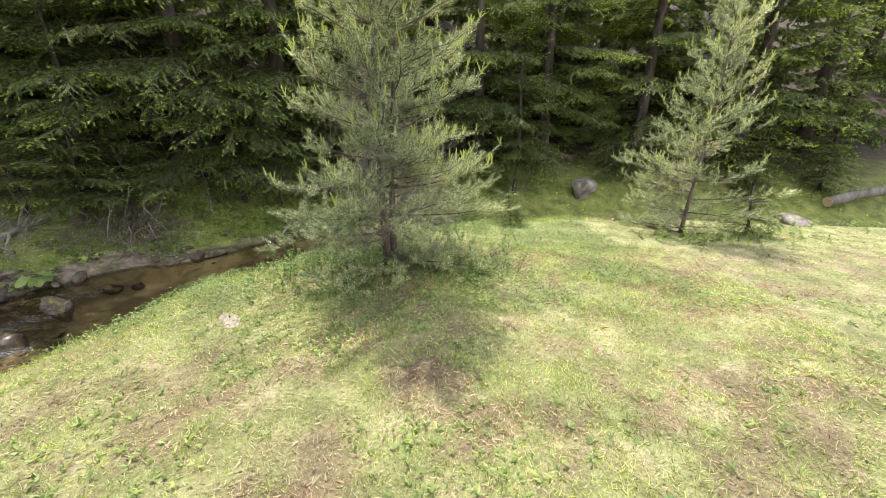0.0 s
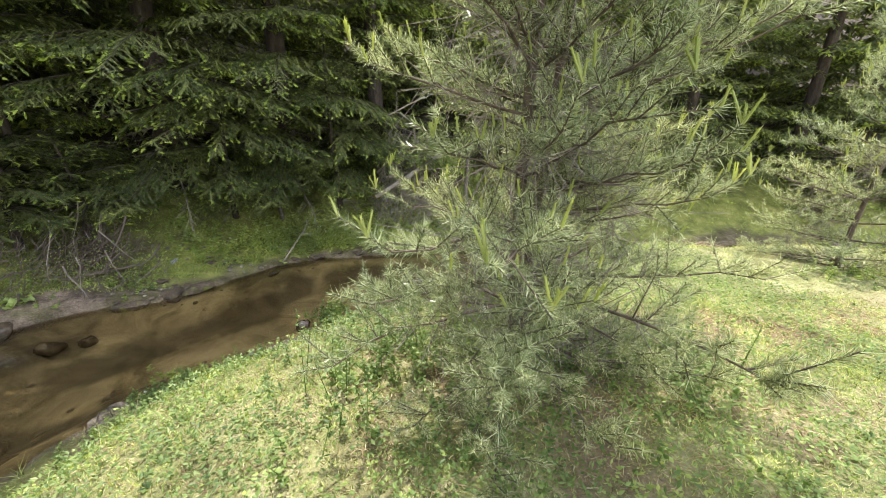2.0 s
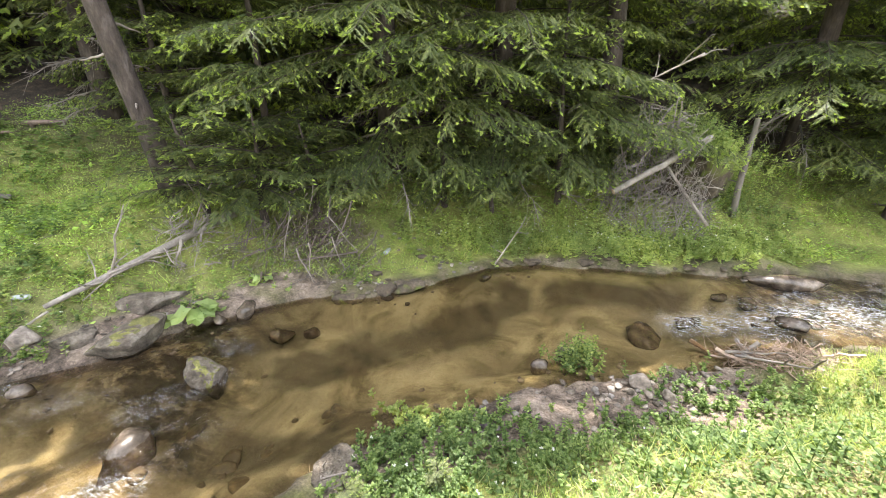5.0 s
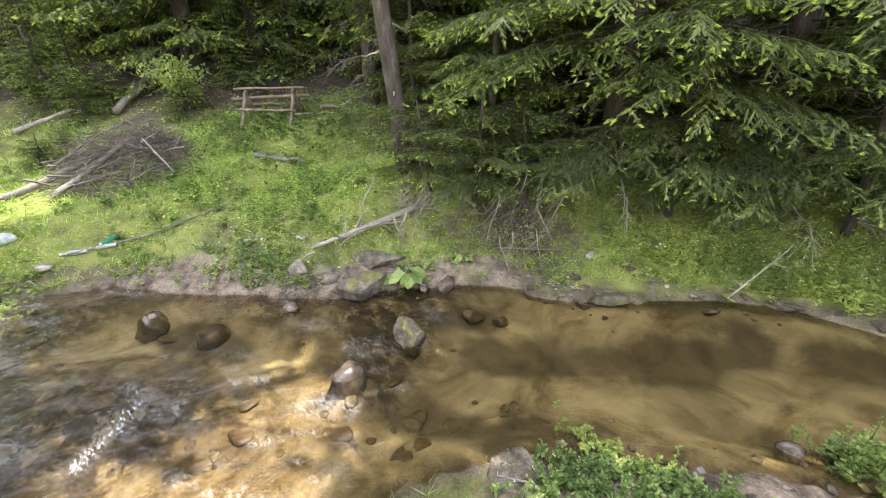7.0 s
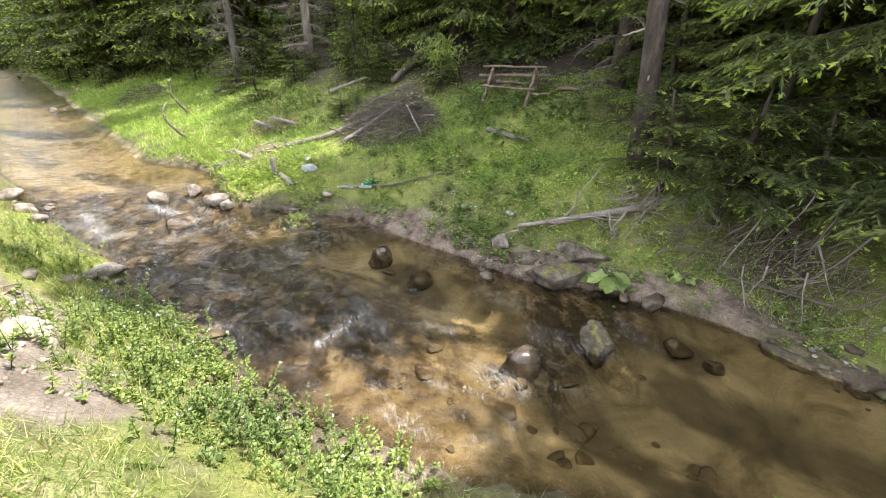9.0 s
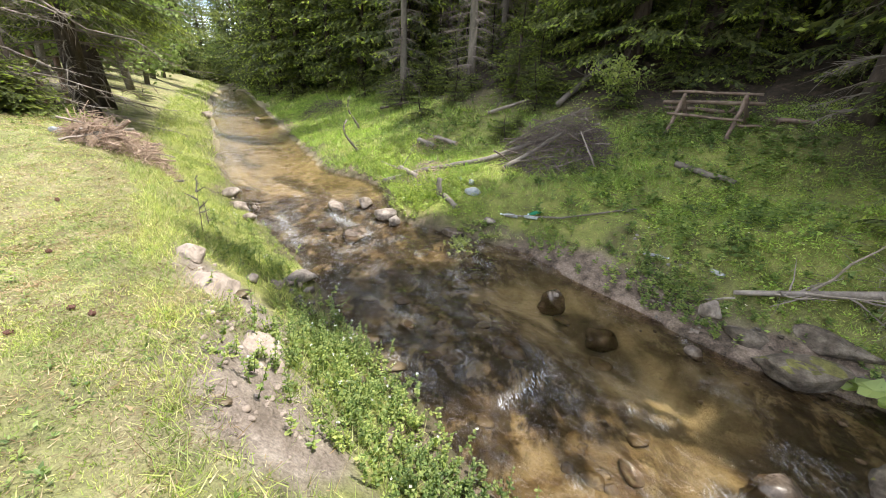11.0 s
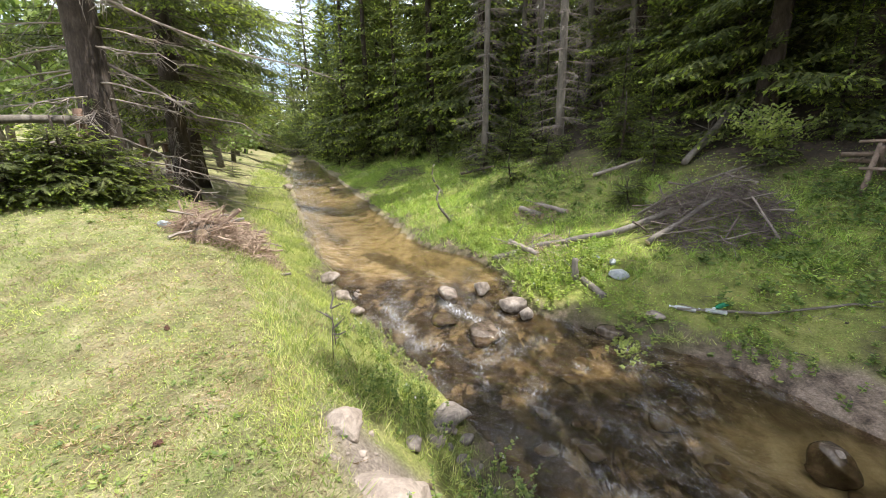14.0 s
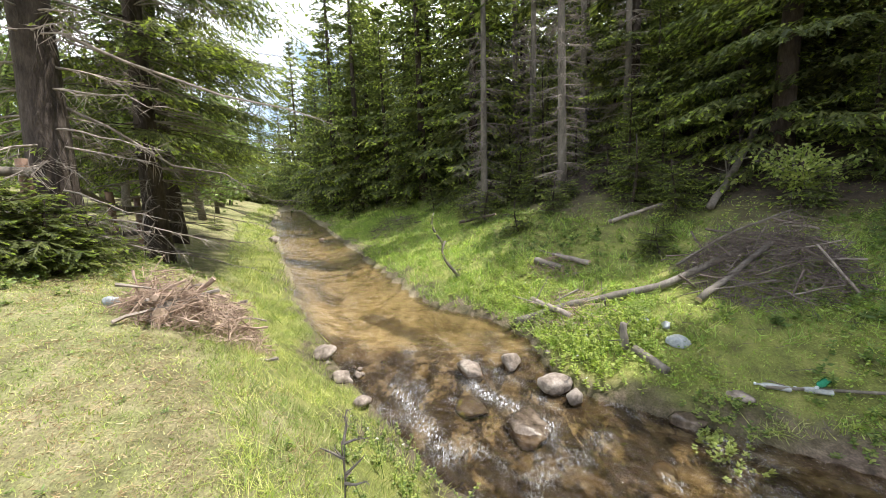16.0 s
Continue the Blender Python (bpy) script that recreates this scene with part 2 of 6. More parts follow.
    p = n.new("ShaderNodeBsdfPrincipled")
    p.inputs["Roughness"].default_value = 0.95
    l.new(c, p.inputs["Base Color"])
    b1 = bump(n, l, tex(n, l, 9, 7, 0.72, v), 0.9, 0.07)
    l.new(bump(n, l, fine, 0.7, 0.012, b1), p.inputs["Normal"])
    l.new(p.outputs["BSDF"], out.inputs["Surface"])
    return m


def water_material():
    m, n, l, out = nodes("stream_water")
    v = vec(n, l)
    h1 = tex(n, l, 5.5, 3, 0.5, v, 0.4)
    flow = n.new("ShaderNodeMapping")
    flow.inputs["Rotation"].default_value, flow.inputs["Scale"].default_value = (0, 0, radians(-49)), (11.0, 7.0, 8)
    l.new(v, flow.inputs["Vector"])
    h2 = tex(n, l, 1.0, 3, 0.5, flow.outputs["Vector"], 0.25)
    h3 = tex(n, l, 3.0, 2, 0.5, flow.outputs["Vector"], 0.2)
    rough_ = attr(n, "riffle")
    calm = bump(n, l, h1, 0.10, 0.02)
    fast = n.new("ShaderNodeBump")
    fast.inputs["Distance"].default_value = 0.05
    l.new(rough_, fast.inputs["Strength"])
    l.new(h2, fast.inputs["Height"])
    l.new(calm, fast.inputs["Normal"])
    chop = n.new("ShaderNodeBump")
    chop.inputs["Distance"].default_value = 0.012
    l.new(rough_, chop.inputs["Strength"])
    l.new(h3, chop.inputs["Height"])
    l.new(fast.outputs["Normal"], chop.inputs["Normal"])
    nm = chop.outputs["Normal"]
    fr = n.new("ShaderNodeFresnel")
    fr.inputs["IOR"].default_value = 1.45
    l.new(nm, fr.inputs["Normal"])
    clear = n.new("ShaderNodeBsdfTransparent")
    # Dark ripple faces painted into the riffle's tint by noise, not by depth.
    thick = ramp(n, l, tex(n, l, 0.8, 6, 0.7, flow.outputs["Vector"], 0.2), [(0.38, (0.58, 0.50, 0.40)), (0.50, (0.84, 0.76, 0.62)), (0.60, (0.95, 0.89, 0.77))])
    l.new(mix(n, l, rough_, (0.93, 0.85, 0.67), thick), clear.inputs["Color"])
    gloss = n.new("ShaderNodeBsdfGlossy")
    gloss.inputs["Roughness"].default_value = 0.03
    l.new(nm, gloss.inputs["Normal"])
    silt = n.new("ShaderNodeBsdfDiffuse")
    l.new(ramp(n, l, tex(n, l, 1.2, 4, 0.6, v, 0.8), [(0.35, (0.10, 0.074, 0.042)), (0.65, (0.20, 0.15, 0.085))]), silt.inputs["Color"])
    cloudy = n.new("ShaderNodeMapRange")
    for k, q in enumerate((0.15, 1.0, 0.03, 0.01)):
        cloudy.inputs[k + 1].default_value = q
    l.new(rough_, cloudy.inputs[0])
    murky = n.new("ShaderNodeMixShader")
    l.new(cloudy.outputs[0], murky.inputs["Fac"])
    l.new(clear.outputs["BSDF"], murky.inputs[1])
    l.new(silt.outputs["BSDF"], murky.inputs[2])
    a = n.new("ShaderNodeMixShader")
    l.new(fr.outputs["Fac"], a.inputs["Fac"])
    l.new(murky.outputs["Shader"], a.inputs[1])
    l.new(gloss.outputs["BSDF"], a.inputs[2])
    foam_glints = n.new("ShaderNodeBsdfPrincipled")
    foam_glints.inputs["Base Color"].default_value, foam_glints.inputs["Roughness"].default_value = (0.82, 0.83, 0.84, 1), 0.6
    fm = n.new("ShaderNodeMath")
    fm.operation = "MULTIPLY"
    l.new(attr(n, "foam_glints"), fm.inputs[0])
    turned = n.new("ShaderNodeMapping")
    turned.inputs["Rotation"].default_value, turned.inputs["Scale"].default_value = (0, 0, radians(-49)), (7, 30, 8)
    l.new(v, turned.inputs["Vector"])
    l.new(ramp(n, l, tex(n, l, 2.2, 6, 0.8, turned.outputs["Vector"], 0.8), [(0.50, (0, 0, 0)), (0.64, (0.9, 0.9, 0.9))]), fm.inputs[1])
    b = n.new("ShaderNodeMixShader")
    l.new(fm.outputs[0], b.inputs["Fac"])
    l.new(a.outputs["Shader"], b.inputs[1])
    l.new(foam_glints.outputs["BSDF"], b.inputs[2])
    l.new(b.outputs["Shader"], out.inputs["Surface"])
    return m


def clear_plastic(name, tint):
    m, n, l, out = nodes(name)
    t, g, a = n.new("ShaderNodeBsdfTransparent"), n.new("ShaderNodeBsdfPrincipled"), n.new("ShaderNodeMixShader")
    t.inputs["Color"].default_value = (*tint, 1)
    l.new(ramp(n, l, tex(n, l, 30, 3, 0.6, vec(n, l)), [(0.3, tuple(0.5 * k for k in tint)), (0.7, tuple(0.8 * k for k in tint))]), g.inputs["Base Color"])
    g.inputs["Roughness"].default_value = 0.18
    a.inputs["Fac"].default_value = 0.55
    l.new(t.outputs["BSDF"], a.inputs[1])
    l.new(g.outputs["BSDF"], a.inputs[2])
    l.new(a.outputs["Shader"], out.inputs["Surface"])
    return m


M_GROUND, M_WATER = ground_material(), water_material()
M_BOTTLE, M_GREEN = clear_plastic("clear_plastic", (0.92, 0.95, 0.97)), clear_plastic("green_plastic", (0.10, 0.62, 0.38))
M_BAG = solid("white_plastic", [(0.3, (0.28, 0.31, 0.34)), (0.7, (0.44, 0.46, 0.48))], 8, 30, 0.4, 0.6, 0.02)
M_CAP = solid("bottle_cap", [(0.3, (0.55, 0.60, 0.66)), (0.7, (0.7, 0.74, 0.78))], 8, 30, 0.5, 0.1, 0.002)


# ---- geometry helpers ----
class Geo:
    """Gathers faces as arrays and turns them into one mesh."""

    def __init__(self):
        self.v, self.f, self.n = [], [], 0

    def add(self, v, f, m=0):
        v, f = np.asarray(v, float).reshape(-1, 3), np.asarray(f, int)
        if len(f):
            self.v.append(v)
            self.f.append((f + self.n, m))
            self.n += len(v)
        return self

    def mesh(self, name, mats, smooth=False):
        me = bpy.data.meshes.new(name)
        v = np.concatenate(self.v)
        loops = np.concatenate([f.ravel() for f, _ in self.f])
        sizes = np.concatenate([np.full(len(f), f.shape[1]) for f, _ in self.f])
        ids = np.concatenate([np.full(len(f), m) for f, m in self.f])
        me.vertices.add(len(v))
        me.vertices.foreach_set("co", v.ravel())
        me.loops.add(len(loops))
        me.loops.foreach_set("vertex_index", loops)
        me.polygons.add(len(sizes))
        me.polygons.foreach_set("loop_start", np.concatenate([[0], np.cumsum(sizes)[:-1]]))
        me.polygons.foreach_set("material_index", ids)
        me.polygons.foreach_set("use_smooth", np.full(len(sizes), smooth))
        for mt in mats if isinstance(mats, (list, tuple)) else [mats]:
            me.materials.append(mt)
        me.update(calc_edges=True)
        return me


def part(name, geo, mats, parent, label="", smooth=False):
    ob = new(name, geo.mesh(name, mats, smooth) if isinstance(geo, Geo) else geo)
    ob.parent = parent
    return tagged(ob, label) if label else ob


def thing(name, at, label, category, group="", kind="", rz=0.0, scale=1.0):
    ob = new(name)
    ob.matrix_basis = pose(*at, 0, 0, rz) @ Matrix.Scale(scale, 4)
    return tagged(ob, label, category, group, kind)


def unit(a):
    return a / np.maximum(np.linalg.norm(a, axis=-1, keepdims=True), 1e-9)


def rand(seed):
    return np.random.RandomState(seed)


def lattice(ix, iy, seed):
    h = (ix.astype(np.int64) * 374761393 + iy.astype(np.int64) * 668265263 + seed * 974634777) & 0x7FFFFFFF
    h = ((h ^ (h >> 13)) * 1274126177) & 0x7FFFFFFF
    return ((h ^ (h >> 16)) & 0xFFFF) / 65535.0


def vnoise(x, y, seed=0):
    """Smooth value noise, 0 to 1."""
    x, y = np.asarray(x, float), np.asarray(y, float)
    ix, iy = np.floor(x), np.floor(y)
    fx, fy = x - ix, y - iy
    fx, fy = fx * fx * (3 - 2 * fx), fy * fy * (3 - 2 * fy)
    a, b = lattice(ix, iy, seed), lattice(ix + 1, iy, seed)
    c, d = lattice(ix, iy + 1, seed), lattice(ix + 1, iy + 1, seed)
    return (a * (1 - fx) + b * fx) * (1 - fy) + (c * (1 - fx) + d * fx) * fy


def fnoise(x, y, seed=0, octaves=3):
    return sum(vnoise(x * 2**k, y * 2**k, seed + k) * 0.5**k for k in range(octaves)) / sum(0.5**k for k in range(octaves))


def tube(pts, radii, sides=6, cap=True):
    """Vertices and faces of a tapered round bar along pts."""
    p, r = np.asarray(pts, float), np.asarray(radii, float)
    t = unit(np.gradient(p, axis=0))
    ref = np.array([0, 0, 1.0]) if abs(t[:, 2]).mean() < 0.8 else np.array([1.0, 0, 0])
    u = unit(np.cross(t, ref))
    w = np.cross(t, u)
    a = np.arange(sides) * 2 * np.pi / sides
    v = p[:, None] + r[:, None, None] * (np.cos(a)[None, :, None] * u[:, None] + np.sin(a)[None, :, None] * w[:, None])
    k, n = np.arange(sides), len(p)
    rows = np.arange(n - 1)[:, None] * sides
    f = np.stack([rows + k, rows + (k + 1) % sides, rows + sides + (k + 1) % sides, rows + sides + k], -1).reshape(-1, 4)
    v = v.reshape(-1, 3)
    if cap:
        v = np.concatenate([v, p[:1], p[-1:]])
        e = len(v) - 2
        f = np.concatenate([f, np.stack([(k + 1) % sides, k, np.full(sides, e), np.full(sides, e)], -1), np.stack([(n - 1) * sides + k, (n - 1) * sides + (k + 1) % sides, np.full(sides, e + 1), np.full(sides, e + 1)], -1)])
        tri = f[:, 2] == f[:, 3]
        return v, f[~tri], f[tri][:, :3]
    return v, f, np.zeros((0, 3), int)


def add_tube(geo, pts, radii, sides=6, m=0, cap=True):
    v, q, t = tube(pts, radii, sides, cap)
    base = geo.n
    geo.add(v, q, m)
    if len(t):
        geo.f.append((t + base, m))


def sticks(geo, a, b, ra, rb, m=0, sides=3):
    """Many straight thin bars at once, from a to b."""
    a, b = np.asarray(a, float), np.asarray(b, float)
    t = unit(b - a)
    ref = np.where(np.abs(t[:, 2:3]) < 0.8, [[0, 0, 1.0]], [[1.0, 0, 0]])
    u = unit(np.cross(t, ref))
    w = np.cross(t, u)
    ang = np.arange(sides) * 2 * np.pi / sides
    off = np.cos(ang)[None, :, None] * u[:, None] + np.sin(ang)[None, :, None] * w[:, None]
    ra, rb = np.broadcast_to(ra, len(a)), np.broadcast_to(rb, len(a))
    v = np.concatenate([a[:, None] + off * ra[:, None, None], b[:, None] + off * rb[:, None, None]], 1)
    k = np.arange(sides)
    q = np.stack([k, (k + 1) % sides, sides + (k + 1) % sides, sides + k], -1)
    geo.add(v, (np.arange(len(a))[:, None, None] * 2 * sides + q).reshape(-1, 4), m)


def cards(geo, base, way, side, length, width, m=0, lift=0.15):
    """Many small leaf shapes at once: pointed at both ends, a little folded."""
    if not len(base):
        return
    length, width = np.broadcast_to(length, len(base))[:, None], np.broadcast_to(width, len(base))[:, None]
    nrm = unit(np.cross(way, side))
    mid = base + way * length * 0.5 + nrm * width * lift
    v = np.stack([base, mid + side * width * 0.5, base + way * length, mid - side * width * 0.5], 1)
    geo.add(v, np.arange(len(base))[:, None] * 4 + np.array([[0, 1, 2, 3]]), m)


def blades(geo, base, way, side, length, width, m=0):
    """Many thin pointed blades or needles at once."""
    if not len(base):
        return
    length, width = np.broadcast_to(length, len(base))[:, None], np.broadcast_to(width, len(base))[:, None]
    v = np.stack([base + side * width * 0.5, base - side * width * 0.5, base + way * length], 1)
    geo.add(v, np.arange(len(base))[:, None] * 3 + np.array([[0, 1, 2]]), m)


def any_side(way, r):
    return unit(np.cross(way, unit(r.normal(size=way.shape))))


# ---- the lie of the land ----
NEAR_EDGE = np.array([(-80, -62), (-60, -40), (-46, -27), (-26, -14.6), (-16, -7.3), (-12, -4.5), (-9.4, -2.25), (-8.4, -1.26), (-7.5, -0.3), (-6.9, 0.25), (-6.25, 0.8),
                      (-5.8, 1.35), (-5.35, 1.72), (-4.9, 2.05), (-4.4, 2.6), (-3.9, 3.4), (-3.65, 4.1), (-3.3, 4.6), (-2.65, 5.1), (-2.3, 5.45), (-1.8, 5.75), (-1.2, 5.9), (-0.5, 6.3), (0.6, 6.95), (2, 7.3), (4.5, 7.6), (8, 7.2), (14, 6.5), (60, 4)])
FAR_EDGE = np.array([(-78, -60), (-56, -33), (-40, -20.5), (-23.3, -9.3), (-14.5, -3.4), (-11.6, -1.4), (-11.0, -0.3), (-10.2, 0.3), (-9.15, 0.6), (-8.65, 1.8), (-8.1, 2.9),
                     (-7.35, 3.5), (-6.65, 4.15), (-6.15, 4.6), (-5.65, 5.5), (-5.0, 6.3), (-4.2, 6.6), (-3.6, 7.1), (-3.1, 7.65), (-2.35, 8.05), (-1.0, 8.15), (0.1, 8.3), (0.95, 8.75), (2.2, 8.9), (4.5, 9.2), (8, 8.9), (14, 8.2), (60, 6)])
LEVEL = np.array([(-80, 2.9), (-60, 2.1), (-46, 1.7), (-25, 1.0), (-16, 0.65), (-12, 0.48), (-9.9, 0.40), (-9.0, 0.24), (-7, 0.13), (-5, 0.04), (-4, 0.0), (0, -0.02), (1.5, -0.15), (4, -0.3), (14, -0.5), (60, -1.5)])


def to_line(x, y, line):
    """Distance from points to a broken line."""
    best = np.full(np.shape(x), 1e9)
    for (ax, ay), (bx, by) in zip(line[:-1], line[1:]):
        dx, dy = bx - ax, by - ay
        t = np.clip(((x - ax) * dx + (y - ay) * dy) / (dx * dx + dy * dy), 0, 1)
        best = np.minimum(best, np.hypot(x - ax - t * dx, y - ay - t * dy))
    return best


def in_channel(x, y):
    poly = np.concatenate([NEAR_EDGE, FAR_EDGE[::-1]])
    inside = np.zeros(np.shape(x), bool)
    for (ax, ay), (bx, by) in zip(poly, np.roll(poly, -1, 0)):
        if ay != by:
            inside ^= ((ay > y) != (by > y)) & (x < (bx - ax) * (y - ay) / (by - ay) + ax)
    return inside


def level(x):
    return np.interp(x, LEVEL[:, 0], LEVEL[:, 1])


def step(a, b, x):
    t = np.clip((x - a) / (b - a), 0, 1)
    return t * t * (3 - 2 * t)


def land(x, y, full=False):
    """Height of the ground; with full, also the channel mask and the distances to both water lines."""
    x, y = np.asarray(x, float), np.asarray(y, float)
    wob = 0.14 * (fnoise(x * 1.6, y * 1.6, 31) - 0.5) * step(60, 20, np.abs(x))
    dn, df, ins = to_line(x, y, NEAR_EDGE), to_line(x, y, FAR_EDGE), in_channel(x, y)
    w = level(x)
    edge = np.minimum(dn, df)
    depth = (0.10 + 0.17 * pool(x, y)) * step(0.0, 0.8, edge + wob) + 0.05 * (fnoise(x * 1.8, y * 1.8, 5) - 0.5) * step(0, 0.4, edge)
    bed = w - np.maximum(depth, 0.035)
    d = np.maximum(dn + wob, 0)
    south = np.interp(d, [0, 0.3, 0.7, 1.2, 1.6, 2.2, 6, 14, 40, 200], [0.04, 0.12, 0.45, 0.95, 1.08, 1.12, 1.42, 1.75, 2.4, 8])
    rising = np.interp(d, [0, 0.3, 0.7, 1.2, 1.7, 2.2, 3, 5, 10, 40, 200], [0.04, 0.15, 0.5, 0.98, 1.32, 1.5, 1.72, 2.0, 2.4, 4, 9])
    shelf = np.interp(d, [0, 0.35, 0.75, 1.1, 1.5, 2.2, 6, 14, 40, 200], [0.04, 0.09, 0.20, 0.52, 0.94, 1.12, 1.42, 1.75, 2.4, 8])
    k = step(-3.7, -3.2, x) * step(0.4, -0.2, x)
    south = south * (1 - k) + shelf * k
    k = step(-5.2, -7.6, x)
    south = south * (1 - k) + rising * k
    low = np.interp(d, [0, 0.25, 0.8, 1.5, 3, 5, 10, 40, 200], [0.05, 0.26, 0.45, 0.65, 1.1, 1.55, 2.1, 4, 9])
    k = step(-8.8, -11.5, x)
    south = south * (1 - k) + low * k
    d = np.maximum(df + wob, 0)
    steep = np.interp(d, [0, 0.35, 0.7, 1.2, 2, 3, 5, 8, 14, 25, 60, 200], [0.04, 0.10, 0.20, 0.52, 0.95, 1.35, 2.2, 3.7, 7, 14, 28, 40])
    mild = np.interp(d, [0, 0.4, 1.2, 2.0, 3.5, 4.4, 5.7, 8, 14, 25, 60, 200], [0.04, 0.14, 0.37, 0.55, 0.98, 1.38, 1.85, 3.0, 6.3, 13, 28, 40])
    k = step(-9.0, -7.2, x)
    north = steep * k + mild * (1 - k)
    out = np.where(dn < df, south, north) + w
    out = out + 0.05 * (fnoise(x * 1.1, y * 1.1, 11) - 0.5) + 0.10 * (fnoise(x * 0.35, y * 0.35, 12) - 0.5) * step(0.4, 2, edge)
    out = out + 0.13 * (fnoise(x * 3.6, y * 3.6, 17, 2) - 0.5) * step(0.75, 0.15, edge) * step(0.0, 0.1, edge) * step(20, 12, np.abs(x))
    out = out + 2.0 * (fnoise(x * 0.04, y * 0.04, 13) - 0.5) * step(10, 40, edge)
    z = np.where(ins, bed, out)
    return (z, ins, dn, df) if full else z


TONGUE = np.array([(-7.2, 2.9), (-5.5, 4.0)])


def pool(x, y):
    """One where the stream is deep and slow, nought in the riffles."""
    return np.clip(step(-5.3, -4.3, x + 0.5 * (y - 5)) * step(0.3, -0.6, x) + 0.55 * step(-9.6, -10.4, x) + 0.75 * np.exp(-((to_line(x, y, TONGUE) / 0.55) ** 2)), 0, 1)


SILT = (((-4.4, 5.5), (-3.0, 6.55), 0.32), ((-3.0, 6.55), (-2.6, 7.3), 0.34), ((-5.75, 4.85), (-5.2, 4.35), 0.3), ((-4.7, 4.35), (-3.9, 4.6), 0.3), ((-3.75, 5.05), (-3.3, 4.85), 0.22),
        ((-6.75, 3.25), (-6.15, 3.65), 0.24), ((-2.0, 7.6), (-0.7, 7.75), 0.26), ((-5.2, 5.3), (-4.7, 5.9), 0.16), ((-3.6, 4.75), (-3.45, 4.4), 0.2), ((-11.5, -2.6), (-10.3, -1.0), 0.22), ((-13.5, -5.0), (-12.2, -3.4), 0.25))


def silt(x, y):
    """Dark drifts of leaf mud and algae on the stream bed."""
    q = np.zeros(np.shape(x))
    for a, b, w in SILT:
        q = np.maximum(q, np.exp(-((to_line(x, y, np.array([a, b])) / w) ** 2)))
    return step(0.30, 0.62, q * (0.25 + 1.5 * fnoise(x * 2.6, y * 2.6, 27)))


def dryness(x, y):
    """Where the turf is bare and brown."""
    return step(0.46, 0.60, 0.3 * fnoise(x * 0.9, y * 0.9, 61) + 0.3 * fnoise(x * 3.1, y * 3.1, 64) + 0.4 * fnoise(x * 8.5, y * 8.5, 66, 2)) * (0.42 + 0.58 * step(-3.4, -1.4, x)) * step(4.6, 3.8, y) * (1 - 0.85 * step(1.2, 2.6, y) * step(-0.6, -1.5, x)) * 0.75 + 0.25 * fnoise(x * 6, y * 6, 68)


def eroded(x, y, dn):
    """Where the bank has crumbled to bare clay."""
    return step(0.66, 0.8, dn) * step(1.38, 1.15, dn) * step(-5.95, -5.6, x) * step(-3.7, -4.2, x) * step(0.34, 0.46, fnoise(x * 2.4, y * 2.4, 97))


def sandy(x, y, df):
    """The bare sand and mud by the water: two bars on the far side and the gravel below the pine."""
    q = np.exp(-((x + 5.8) ** 2 / 0.9 + (y - 4.9) ** 2 / 0.5)) + 0.8 * np.exp(-((x + 7.0) ** 2 / 0.9 + (y - 3.95) ** 2 / 0.25)) + np.exp(-((x + 1.4) ** 2 / 1.2 + (y - 5.6) ** 2 / 0.2)) + np.exp(-((x + 1.75) ** 2 / 0.5 + (y - 5.2) ** 2 / 0.12))
    gravel = step(0.62, 0.42, to_line(x, y, NEAR_EDGE) + 0.5 * (fnoise(x * 2.2, y * 2.2, 98) - 0.5)) * step(-3.5, -3.2, x) * step(-0.2, -0.6, x)
    return q + gravel + step(0.62, 0.3, df + 0.5 * (fnoise(x * 1.9, y * 1.9, 99) - 0.5)) * step(-8.9, -8.0, x) * step(-4.2, -5.2, x)


def gz(x, y):
    return float(land(np.array([x]), np.array([y]))[0])


def spaced(stops):
    out = []
    for (a, h), (b, _) in zip(stops[:-1], stops[1:]):
        out.append(np.linspace(a, b, max(1, round((b - a) / h)), endpoint=False))
    return np.concatenate(out + [[stops[-1][0]]])


GX = spaced([(-400, 30), (-160, 12), (-80, 4), (-40, 1.4), (-20, 0.5), (-12, 0.1), (3.5, 0.3), (10, 1.0), (25, 4), (80, 20), (400, 30)])
GY = spaced([(-400, 30), (-160, 12), (-80, 4), (-30, 1.2), (-10, 0.4), (-4, 0.1), (9.5, 0.3), (16, 1.0), (35, 4), (90, 20), (400, 30)])


